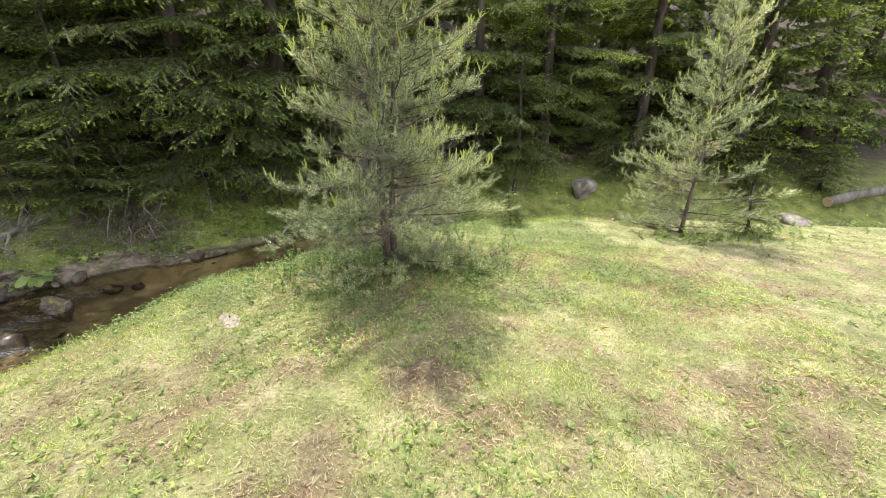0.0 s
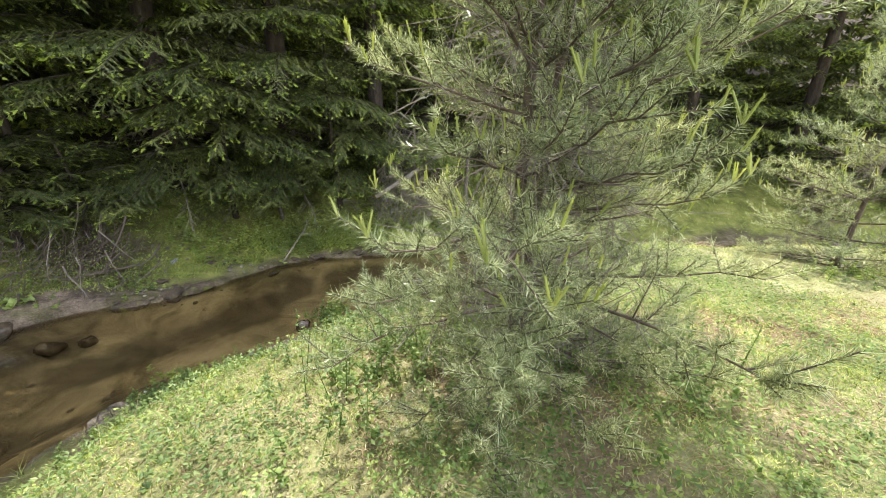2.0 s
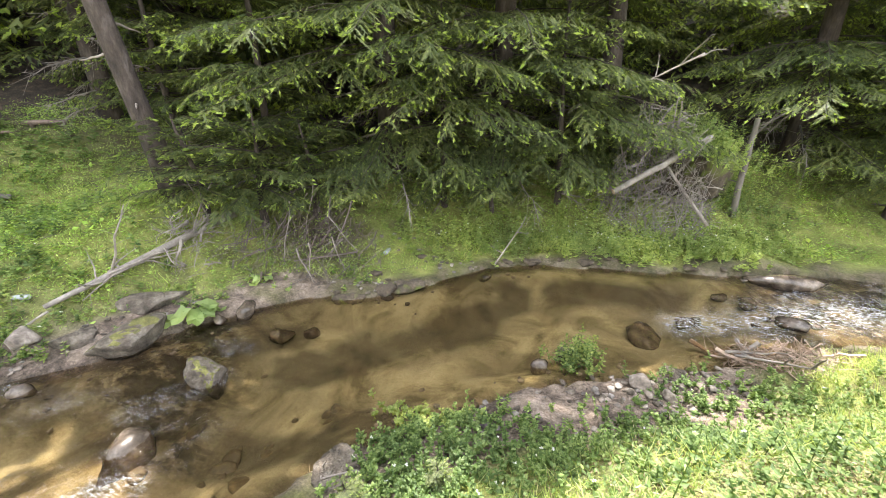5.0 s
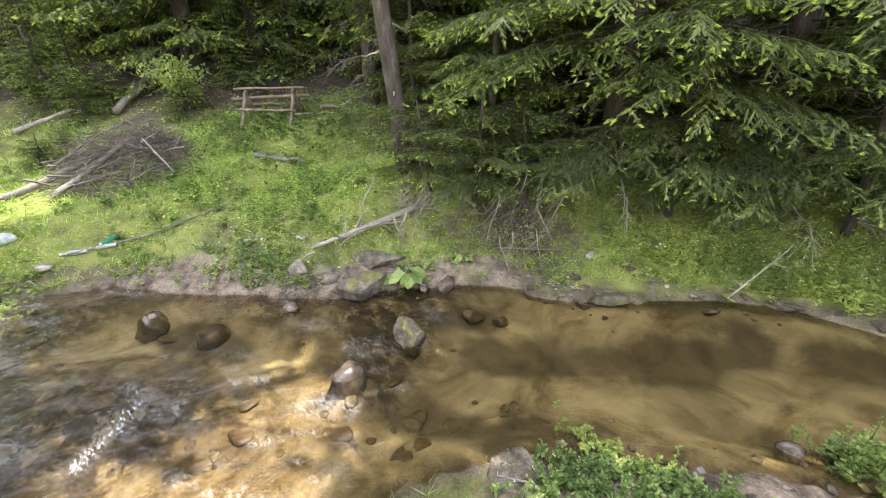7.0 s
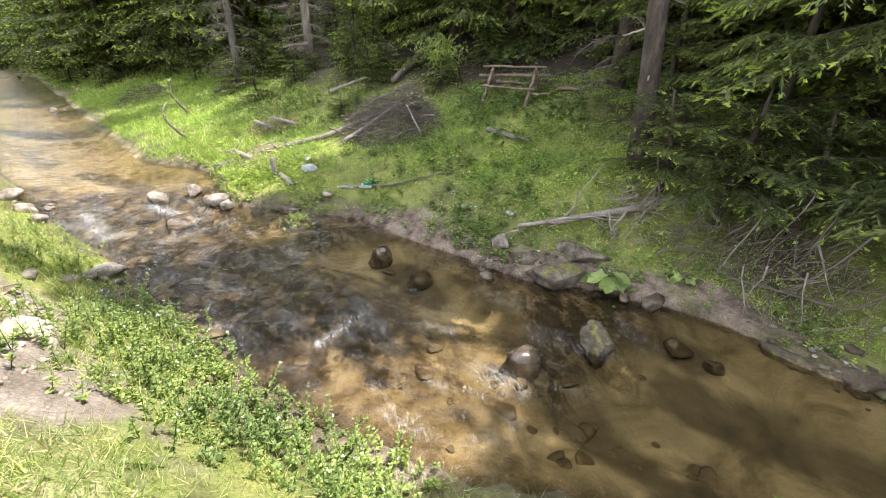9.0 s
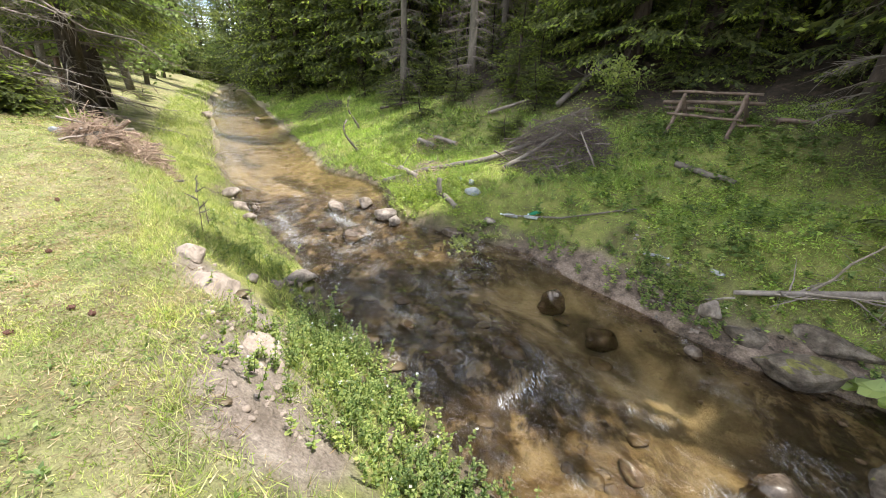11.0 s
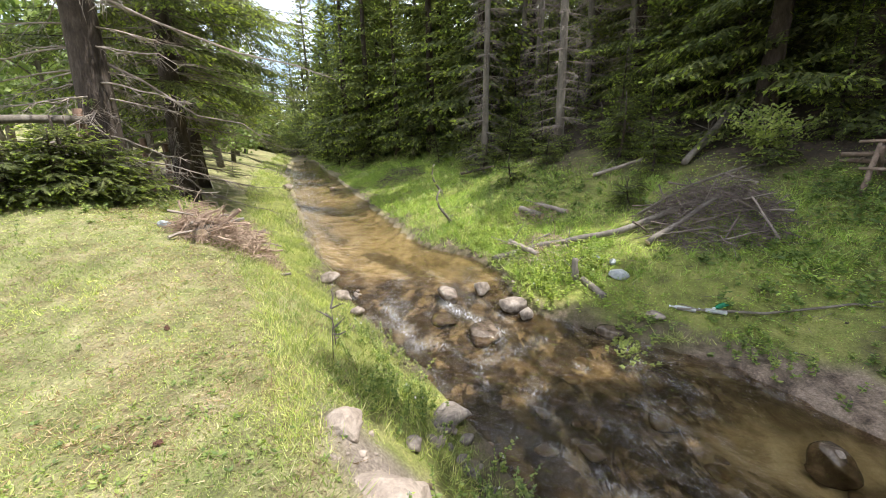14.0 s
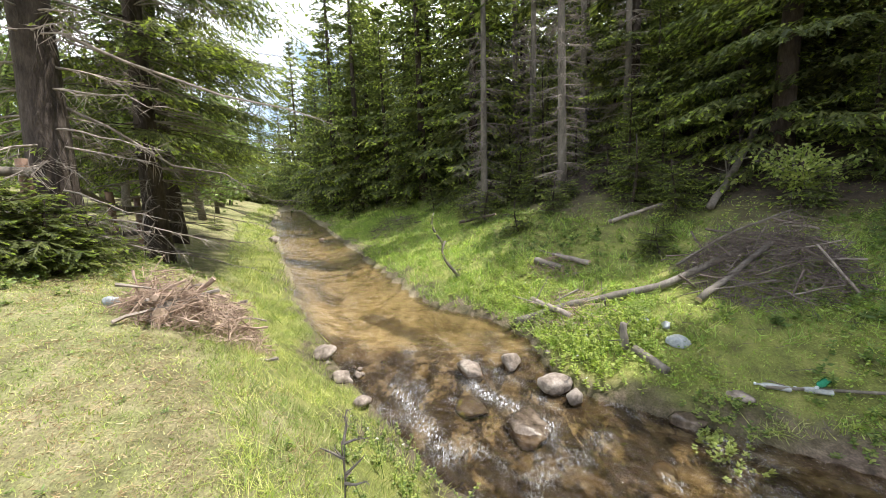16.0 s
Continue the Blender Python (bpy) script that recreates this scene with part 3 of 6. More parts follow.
def build_ground():
    x, y = np.meshgrid(GX, GY)
    x, y = x.ravel(), y.ravel()
    z, ins, dn, df = land(x, y, True)
    g = Geo()
    nx, ny = len(GX), len(GY)
    i = (np.arange(ny - 1)[:, None] * nx + np.arange(nx - 1)).ravel()
    g.add(np.stack([x, y, z], -1), np.stack([i, i + 1, i + nx + 1, i + nx], -1))
    me = g.mesh("ground", M_GROUND, True)
    north = (df < dn) & ~ins
    south = (dn <= df) & ~ins
    e = np.minimum(dn, df)
    n1, n2 = fnoise(x * 1.3, y * 1.3, 21), fnoise(x * 3.1, y * 3.1, 22)
    bars = sandy(x, y, df)
    clay = south * np.clip(eroded(x, y, dn) + 1.4 * np.exp(-((x + 4.5) ** 2 / 0.16 + (y - 1.05) ** 2 / 0.14)) * (0.5 + n2), 0, 1)
    bars = bars + 1.3 * np.exp(-((x + 4.05) ** 2 / 0.08 + (y - 3.05) ** 2 / 0.14)) + np.exp(-((x + 5.2) ** 2 / 0.3 + (y - 0.5) ** 2 / 0.05)) + np.exp(-((x + 52) ** 2 / 40 + (y + 27) ** 2 / 30))
    masks = {
        "bed": np.where(ins, step(0.02, 0.16, e + 0.15 * (n2 - 0.5)), 0.0),
        "sand": np.where(ins & (bars < 0.4), 0.0, np.clip(step(0.25, 0.05, e + 0.9 * (n1 - 0.5)) * 0.25 + bars * (0.55 + 0.9 * n2), 0, 1)),
        "mud": np.where(ins, np.clip(1 - bars, 0, 1), step(0.42, 0.12, e + 0.9 * (n1 - 0.5) + 0.5 * (n2 - 0.5)) * np.clip(1 - bars, 0, 1) * 0.9),
        "weed": np.where(ins, np.maximum(0.9 * silt(x, y), step(0.46, 0.60, n1 + (0.36 * step(1.9, 0.9, dn) * step(-4.6, -5.4, x) + 0.06) * (1 - pool(x, y)) * step(-10.2, -9.2, x) - 0.4 * np.exp(-((x + 4.8) ** 2 + (y - 3.1) ** 2) / 0.4) + 0.5 * (n2 - 0.5)) * (0.92 - 0.5 * pool(x, y)) * (0.3 + 0.7 * step(-10.8, -9.7, x))), 0.0),
        "clay": clay,
        "still": np.clip(1.3 * pool(x, y), 0, 1),
        # Litter reaches nearer under the boughs and dead branches to paint their shade.
        "litter": np.where(north, np.maximum(step(3.2, 5.5, df + 1.5 * (n1 - 0.5) + 1.7 * step(-8.2, -7.0, x)), np.exp(-((x + 5.3) ** 2 / 0.35 + (y - 7.25) ** 2 / 0.3))), 0.0),
        "moss": np.where(north, 1.0, np.where(south, step(1.3, 0.7, dn), 0.0)),
        "dry": np.where(south, dryness(x, y) * step(1.0, 1.6, dn), 0.0),
    }
    for name, a in masks.items():
        at = me.attributes.new(name, "FLOAT", "POINT")
        at.data.foreach_set("value", a.astype(np.float32))
    ob = new("ground", me)
    return tagged(ob, "uneven grassy stream bank with bare dry patches", "ground", "", "structure")


def build_water():
    xs = spaced([(-80, 1.5), (-30, 0.5), (-14, 0.15), (-11, 0.045), (2.5, 0.15), (10, 0.6), (60, 1)])
    ys = spaced([(-62, 1.5), (-14, 0.4), (-3, 0.045), (9.0, 0.3), (12, 0.5)])
    x, y = np.meshgrid(xs, ys)
    nx, ny = x.shape[1], x.shape[0]
    x, y = x.ravel(), y.ravel()
    near_ = np.minimum(to_line(x, y, NEAR_EDGE), to_line(x, y, FAR_EDGE))
    keep = in_channel(x, y) | (near_ < 0.3)
    rif = np.clip(1 - pool(x, y), 0, 1) * np.where(x < -10, 0.85, 1.0)
    along = np.stack([x * 0.75 + y * 0.66, -x * 0.66 + y * 0.75], 0)
    wave = 0.035 * (fnoise(along[0] * 2.2, along[1] * 4.0, 41) - 0.5) + 0.045 * (fnoise(along[0] * 6.0, along[1] * 8.5, 44, 2) - 0.5)
    z = level(x) + wave * rif * step(0.0, 0.3, near_) * step(40, 14, np.abs(x))
    g = Geo()
    i = (np.arange(ny - 1)[:, None] * nx + np.arange(nx - 1)).ravel()
    q = np.stack([i, i + 1, i + nx + 1, i + nx], -1)
    q = q[keep[q].any(1)]
    used = np.unique(q)
    back = np.zeros(len(x), int)
    back[used] = np.arange(len(used))
    g.add(np.stack([x, y, z], -1)[used], back[q])
    me = g.mesh("water", M_WATER, True)
    foam_glints = 0 * x
    for ax, ay, bx, by, wide, amount in ((-9.1, -0.38, -8.5, 0.42, 0.10, 1.0), (-8.9, -1.2, -7.95, -0.5, 0.10, 0.9), (-5.75, 2.8, -5.35, 2.4, 0.05, 0.9), (-4.8, 3.75, -4.55, 3.95, 0.10, 0.5), (0.5, 7.5, 1.8, 8.1, 0.30, 0.8), (-0.8, 6.9, 0.0, 7.2, 0.20, 0.9)):
        foam_glints = np.maximum(foam_glints, amount * np.exp(-((to_line(x, y, np.array([(ax, ay), (bx, by)])) / wide) ** 2)))
    # Beyond the foaming chutes, scattered white flecks are painted in as ripple glints.
    for name, a in (("riffle", 0.15 + 0.85 * rif), ("foam_glints", np.clip(foam_glints + 0.35 * rif * step(0.56, 0.72, fnoise(along[0] * 3, along[1] * 5, 47)), 0, 1))):
        at = me.attributes.new(name, "FLOAT", "POINT")
        at.data.foreach_set("value", a[used].astype(np.float32))
    return tagged(new("water", me), "shallow clear amber stream with riffles", "stream", "", "structure")


ground, water = build_ground(), build_water()


# ---- trees ----
def bough(r, start, az, length, rise, droop, n=7):
    """The bent line of a branch."""
    s = np.linspace(0, 1, n)
    out = np.array([math.cos(az), math.sin(az), 0.0])
    side = np.array([-out[1], out[0], 0.0])
    p = start + np.outer(s * length, out) + np.outer(length * 0.12 * r.normal() * s**2, side)
    p[:, 2] += length * (rise * s - droop * s**2 + 0.35 * droop * s**4) + 0.02 * length * r.normal(size=n) * s
    return p


def along_line(p, s):
    """Points and directions at fractions s of a bent line."""
    f = s * (len(p) - 1)
    i = np.minimum(f.astype(int), len(p) - 2)
    return p[i] + (p[i + 1] - p[i]) * (f - i)[:, None], unit(p[i + 1] - p[i])


def spray(crown, r, p, length, grain, fresh, wood=None, twig_len=0.34):
    """Flat feathery side twigs along a branch: a ribbon of needles each, with short side shoots; fresh: share of pale new tips."""
    n = max(4, int(length * 0.92 / (0.055 * grain)))
    s = np.linspace(0.08, 1.0, n)
    base, way = along_line(p, s)
    sign = np.where(np.arange(n) % 2, 1.0, -1.0)
    side = unit(np.cross(way, [0, 0, 1.0])) * sign[:, None]
    tl = np.minimum(twig_len, 0.5 * length) * (1.12 - 0.7 * s) * r.uniform(0.45, 1.3, n) + 0.05
    tdir = unit(way * 0.8 + side * r.uniform(0.35, 1.0, n)[:, None] + np.array([0, 0, -0.3]) + 0.13 * r.normal(size=(n, 3)))
    if wood is not None:
        sticks(wood, base, base + tdir * tl[:, None] * 0.9, 0.004 * grain, 0.0015 * grain, 1)
    fat = 1.0 if grain < 1.5 else 1.35 if grain < 3 else 1.9
    sd = unit(np.cross(tdir, unit(np.array([0, 0, 1.0]) + 0.16 * r.normal(size=tdir.shape))))
    cards(crown, base, unit(tdir + np.array([0, 0, -0.1])), sd, tl * 1.05, 0.022 * grain * fat, 0, 0.05)
    k = max(2, int(round(0.24 / (0.052 * grain))))
    f = (np.arange(k) + 0.4) / k
    b = (base[:, None] + tdir[:, None] * (tl[:, None] * f)[..., None]).reshape(-1, 3)
    b[:, 2] -= (tl[:, None] * f**2 * 0.16).ravel()
    d0, sk, fk = np.repeat(tdir, k, 0), np.repeat(sd, k, 0), np.tile(f, n)
    for sg in (-1, 1):
        d = unit(d0 * 0.8 + sk * sg * 0.6 + np.array([0, 0, -0.08]) + 0.06 * r.normal(size=d0.shape))
        w = unit(np.cross(d, unit(np.array([0, 0, 1.0]) + 0.2 * r.normal(size=d.shape))))
        cards(crown, b, d, w, r.uniform(0.06, 0.10, len(b)) * (1.15 - 0.5 * fk) * grain**0.9, r.uniform(0.013, 0.019, len(b)) * grain * fat, 0, 0.08)
    tip = base + tdir * tl[:, None]
    tip[:, 2] -= tl * 0.15
    tuft = np.repeat(tip, 3, 0)
    d = unit(np.repeat(tdir, 3, 0) + 0.35 * r.normal(size=tuft.shape))
    pick = r.uniform(size=len(tuft)) < fresh * np.repeat(0.2 + 1.2 * s, 3)
    for sel, m in ((pick, 1), (~pick, 0)):
        cards(crown, tuft[sel] - d[sel] * 0.03, d[sel], any_side(d[sel], r), r.uniform(0.05, 0.09, sel.sum()) * grain**0.8, r.uniform(0.016, 0.024, sel.sum()) * grain * (1.2 if m else 1.0), m)


def spruce(seed, height, reach, radius, bare, grain=1.0, fresh=0.45, fine_to=6.0, gap=0.36, dead=0.0, shape=0.75, lean=(0, 0), per=6, bark=0):
    """Meshes of a spruce's trunk and crown. bare: height of the lowest living branch; dead: height up to which grey snags stick out."""
    r = rand(seed)
    wood, crown = Geo(), Geo()
    h = np.linspace(0, 1, 14)
    line = np.stack([lean[0] * h * height + 0.05 * np.sin(5 * h + seed), lean[1] * h * height + 0.05 * np.cos(4 * h + seed), h * height - 0.25], -1)
    rad = radius * (1 - h) ** 0.8 + 0.008 + radius * 0.35 * np.exp(-h * height * 2.2)
    add_tube(wood, line, rad, 12)
    z = bare
    while z < height - 0.15:
        q = z / height
        coarse = grain * (1.0 if z < fine_to else max(1.0, min(2.8, 3.6 / grain)))
        for _ in range(per if z < fine_to else max(5, per - 2)):
            L = reach * (1 - q) ** shape * r.uniform(0.65, 1.15) * min(1.0, 0.6 + (z - bare) * 0.25) + 0.12
            start = along_line(line, np.array([min(q, 0.99)]))[0][0] + np.array([0, 0, r.uniform(-0.15, 0.15) * gap])
            rise = np.interp(q, [0, 0.4, 0.8, 1], [-0.05, 0.05, 0.35, 0.9])
            p = bough(r, start, r.uniform(0, 2 * np.pi), L, rise, 0.42 * (1 - q))
            if grain < 1.6:
                add_tube(wood, p[::2], np.linspace(0.004 + 0.0035 * L, 0.002, len(p[::2])), 3, 0, False)
            pale = fresh * (1.7 if r.uniform() < 0.6 else 0.25)
            twig = 0.17 + 0.06 * L if grain < 2.5 else 0.24 + 0.14 * L
            spray(crown, r, p, L, coarse, pale, None, twig)
            if L > 0.9 and grain < 2.5:
                az = math.atan2(p[-1, 1] - p[0, 1], p[-1, 0] - p[0, 0])
                for k, f in enumerate(r.uniform(0.22, 0.8, 3 if L < 1.7 else 5)):
                    SL = L * (0.52 - 0.4 * f) * r.uniform(0.8, 1.25)
                    q_ = bough(r, along_line(p, np.array([f]))[0][0], az + (1 if k % 2 else -1) * r.uniform(0.5, 0.95), SL, -0.1, 0.3)
                    spray(crown, r, q_, SL, coarse, pale, None, twig * 0.9)
        z += gap * (1.0 if z < fine_to else 1.6) * r.uniform(0.8, 1.2)
    z = 0.5
    while z < dead:
        for _ in range(3 if dead < 4 else 5):
            L = r.uniform(0.35, 1.4) * reach / 2.2
            start = along_line(line, np.array([z / height]))[0][0]
            p = bough(r, start, r.uniform(0, 2 * np.pi), L, -0.05, 0.25)
            add_tube(wood, p, np.linspace(0.016, 0.003, len(p)), 4, 2, False)
            b, w = along_line(p, r.uniform(0.25, 1, 22))
            d = unit(w + 0.7 * r.normal(size=w.shape) + np.array([0, 0, -0.5]))
            sticks(wood, b, b + d * r.uniform(0.1, 0.4, (22, 1)), 0.004, 0.0015, 2)
        z += r.uniform(0.18, 0.4)
    trunk = wood.mesh("trunk", [M_BARK_PALE if bark else M_BARK_SPRUCE, M_TWIG, M_DEAD], True)
    return trunk, crown.mesh("crown", [M_SPRUCE, M_SPRUCE_TIP])


def plant_tree(name, meshes, at, rz, scale, label, category="tree", group=""):
    t = thing(name, (at[0], at[1], gz(at[0], at[1]) - 0.03), label, category, group, "", rz, scale)
    part("trunk", meshes[0], None, t)
    part("crown", meshes[1], None, t)
    return t


def pine(seed, height, reach, trunks, needles=1.0, low=0.35, inner=0.3):
    """Meshes of a young pine: up-swept limbs, long needles round every shoot, pale candles at the ends."""
    r = rand(seed)
    wood, crown, candles = Geo(), Geo(), Geo()
    nb, nw, nl, ends = [], [], [], []
    for off, hgt, lean in trunks:
        h = np.linspace(0, 1, 12)
        line = np.stack([off[0] + lean[0] * h * hgt + 0.03 * np.sin(6 * h + seed), off[1] + lean[1] * h * hgt + 0.03 * np.cos(5 * h), h * hgt - 0.1], -1)
        add_tube(wood, line, 0.008 + 0.010 * hgt / 2 * (1 - h) ** 0.9 + 0.015 * np.exp(-h * 8), 8)
        z = low * 0.6
        while z < hgt - 0.1:
            q = z / hgt
            for _ in range(6):
                L = (reach * (1 - q) ** 0.8 * r.uniform(0.5, 1.1)) * (0.95 if z < 0.45 else 1.2 if z < 1.0 else 0.95) + 0.1
                start = along_line(line, np.array([q]))[0][0] + np.array([0, 0, r.uniform(-0.08, 0.08)])
                az = r.uniform(0, 2 * np.pi)
                p = bough(r, start, az, L, np.interp(q, [0, 0.3, 0.7, 1], [0.0, 0.16, 0.36, 0.7]), np.interp(q, [0, 0.3, 1], [0.08, -0.20, -0.40]))
                add_tube(wood, p, np.linspace(0.004 + 0.0055 * L, 0.0025, len(p)), 5, 1, False)
                ns = max(7, int(L * 24))
                s = r.uniform(0.08 if z > 0.9 else inner, 1.0, ns) ** 0.85
                s[0] = 1.0
                b, w = along_line(p, s)
                sl = r.uniform(0.10, 0.24, ns) * (1.25 - 0.4 * s)
                sd = unit(np.cross(w, [0, 0, 1.0])) * r.choice([-1, 1], ns)[:, None]
                d = unit(w * 0.55 + sd * r.uniform(0.2, 0.9, ns)[:, None] + np.array([0, 0, 0.45]) + 0.35 * r.normal(size=w.shape))
                d[0] = unit(w[0] + np.array([0, 0, 0.5]))
                sticks(wood, b, b + d * sl[:, None], 0.0035, 0.002, 1)
                ends.append(b[0] + d[0] * sl[0])
                nb.append(b), nw.append(d), nl.append(sl)
                if z < 0.42 * hgt:
                    m = 24
                    bb, ww = along_line(p, r.uniform(0.1, 0.65, m))
                    dd = unit(ww + r.normal(size=ww.shape) + np.array([0, 0, -0.3]))
                    sticks(wood, bb, bb + dd * r.uniform(0.08, 0.34, (m, 1)), 0.0026, 0.001, 2)
            z += 0.23 * r.uniform(0.85, 1.15)
    b, d, l = np.concatenate(nb), np.concatenate(nw), np.concatenate(nl)
    k = int(140 * needles)
    s = r.uniform(0.0, 1.0, (len(b), k))
    base = (b[:, None] + d[:, None] * (l[:, None] * s)[..., None]).reshape(-1, 3)
    dd = np.repeat(d, k, 0)
    way = unit(dd * 0.75 + 0.8 * unit(r.normal(size=dd.shape)))
    blades(crown, base, way, any_side(way, r), r.uniform(0.03, 0.052, len(base)) / needles**0.3, 0.0025 / needles**0.8, 0)
    pick = (r.uniform(size=len(b)) < 0.42) & (b[:, 2] > 0.7)
    tip = (b + d * l[:, None])[pick]
    up = unit(d[pick] * 0.5 + np.array([0, 0, 1.0]) + 0.15 * r.normal(size=tip.shape))
    cl = r.uniform(0.03, 0.08, len(tip))
    ends = np.array(ends)
    ends = np.repeat(ends[ends[:, 2] > 0.8], 3, 0)
    tip = np.concatenate([tip, ends])
    up = np.concatenate([up, unit(np.array([0, 0, 1.0]) + 0.28 * r.normal(size=ends.shape))])
    cl = np.concatenate([cl, r.uniform(0.04, 0.10, len(ends))])
    sticks(candles, tip, tip + up * cl[:, None], 0.0042, 0.0028, 0, 5)
    kk = 22
    cb = np.repeat(tip, kk, 0) + np.repeat(up * cl[:, None], kk, 0) * r.uniform(0.1, 1, (len(tip) * kk, 1))
    cw = unit(np.repeat(up, kk, 0) + 0.45 * r.normal(size=cb.shape))
    blades(candles, cb, cw, any_side(cw, r), 0.016, 0.0034, 0)
    return wood.mesh("trunk", [M_BARK_PINE, M_BARK_PINE, M_DEAD], True), crown.mesh("needles", [M_PINE]), candles.mesh("new_shoots", [M_CANDLE])


def plant_pine(name, meshes, at, rz, label):
    t = thing(name, (at[0], at[1], gz(*at)), label, "tree", "", "", rz)
    part("trunk", meshes[0], None, t, "grey-brown stem with dry inner twigs")
    part("needles", meshes[1], None, t)
    part("candle_growth", meshes[2], None, t, "pale yellow-green candles")
    return t


plant_pine("young_pine", pine(3, 4.3, 0.92, [((0.0, 0.0), 4.4, (0.0, 0.0)), ((0.05, 0.03), 3.7, (0.05, 0.01))], 1.0), (-0.31, 3.4), 0, "young twin-stemmed pine with pale new candles on the grass")
plant_pine("young_pine", pine(8, 3.05, 0.9, [((0, 0), 3.05, (0.05, 0.0))], 0.7, 0.2, 0.05), (3.85, 5.1), 40, "smaller young pine at the edge of the bank")

# the spruces along the far side, nearest first
EDGE_KINDS = [spruce(11, 11.0, 3.3, 0.17, 0.6, 1.0, 1.3, 5.2, 0.5, 1.2, 0.95, per=8), spruce(12, 10.0, 3.1, 0.15, 0.5, 1.0, 1.4, 5.2, 0.48, 1.2, 0.95, per=8), spruce(13, 12.0, 3.3, 0.18, 0.6, 1.05, 0.5, 5.2, 0.52, 1.6, 0.95, per=8)]
MID_KINDS = [spruce(15, 12.5, 3.0, 0.2, 0.3, 2.0, 0.4, 4.8, 0.5, 0, 0.9, per=7), spruce(16, 11, 2.8, 0.17, 0.3, 2.0, 0.45, 4.8, 0.5, 0, 0.9, per=7)]
FAR_KINDS = [spruce(21, 15, 3.2, 0.2, 0.3, 3.0, 0.5, 15, 0.5, 0, 0.9, per=9), spruce(22, 12, 2.9, 0.17, 0.2, 3.0, 0.55, 15, 0.46, 0, 0.9, per=9), spruce(23, 17, 3.0, 0.2, 1.0, 3.0, 0.5, 17, 0.54, 1.2, 0.9, per=9)]
SAPLINGS = [spruce(31, 1.5, 0.75, 0.022, 0.06, 0.9, 1.2, 3, 0.13, 0, 0.8, per=7), spruce(32, 1.15, 0.7, 0.02, 0.05, 0.9, 1.4, 3, 0.13, 0, 0.8, per=7)]
EDGE_SPOTS = [(-4.9, 9.0), (-3.2, 9.9), (-1.5, 11.0), (1.7, 11.5), (3.8, 11.8), (6.8, 11.8), (-9.6, 9.6)]
MID_SPOTS = [(-6.6, 10.0), (-7.6, 12.0), (-2.0, 13.6), (9.8, 11.4), (12.6, 12.2), (-12.0, 9.2), (-14.2, 7.4), (-16.4, 6.0), (-18.6, 4.0), (-5.0, 12.0), (3.2, 16.2), (5.2, 15.2), (8.4, 14.4), (-10.6, 12.0), (0.2, 15.6), (-15.4, 9.0), (-17.6, 8.2), (-20.6, 5.6), (-13.2, 11.2), (-19.4, 8.4), (-22.4, 3.2), (-24.2, 0.6), (-14.6, 5.9), (7.4, 16.4), (10.4, 15.6), (13.0, 15.2), (5.0, 17.2), (15.5, 13.6)]
rr = rand(5)
for k, (x, y) in enumerate(EDGE_SPOTS):
    # Kinds 0 and 1 carry extra pale tips, painting brighter light on right-hand trees.
    plant_tree("spruce", EDGE_KINDS[(2, 2, 0, 1, 0, 1, 2)[k]], (x, y), rr.uniform(0, 360), rr.uniform(0.92, 1.08), "dark green spruce with drooping boughs at the forest edge", "tree", "forest spruces")
for k, (x, y) in enumerate(MID_SPOTS):
    plant_tree("spruce", MID_KINDS[k % 2], (x, y), rr.uniform(0, 360), rr.uniform(0.9, 1.12), "dark green spruce with drooping boughs at the forest edge", "tree", "forest spruces")
spots = [(-24.5, -4.5), (-27.5, -7.4), (-31, -9.8), (-34.5, -12.6), (-38.5, -15.5), (-43, -18.5), (-48, -23), (-21.5, -1.5)]
taken = EDGE_SPOTS + MID_SPOTS
spots += [(-31, -12.4), (-36, -16.2), (-42, -20.2), (-47, -24.6), (-52, -28.3), (-56, -31.5), (-28, -9.4), (-59, -34.5)]
spots += [(-23.5, -1.0), (-26.5, -4.4), (-29.5, -6.6), (-33.0, -9.6), (-36.5, -12.0), (-41, -14.5), (-46, -18.5), (-52, -25.0), (-26.0, -1.2), (-30.5, -4.0), (-35, -7.2), (-40, -11), (-25, 3.2), (-29, 0.4), (-22.5, 7.2), (-33.5, -2.0)]
while len(spots) < 70:
    x, y = rr.uniform(-75, 32), rr.uniform(-45, 38)
    z, ins, dn, df = land(np.array([x]), np.array([y]), True)
    if ins[0] or dn[0] < df[0] or df[0] < 2.2 or df[0] > 24 or (x > -15 and df[0] < 6.5) or (-24 < x < -14 and df[0] < 6.0) or min(math.hypot(x - a, y - b) for a, b in spots + taken) < 2.2:
        continue
    spots.append((x, y))
for k, (x, y) in enumerate(spots):
    plant_tree("spruce", FAR_KINDS[k % 3], (x, y), rr.uniform(0, 360), rr.uniform(0.8, 1.15), "tall dark green spruce in the forest", "tree", "forest spruces")

# Added spruces, scaled up so that their shadow falls on table and brush pile.
for x, y, rz, k in ((-11.4, 11.6, 30, 1.6), (-13.9, 10.2, 140, 1.5), (-9.0, 11.6, 250, 1.5), (-16.2, 7.6, 60, 1.35)):
    plant_tree("spruce", MID_KINDS[0], (x, y), rz, k, "very tall dark spruce on the forest slope", "tree", "forest spruces")

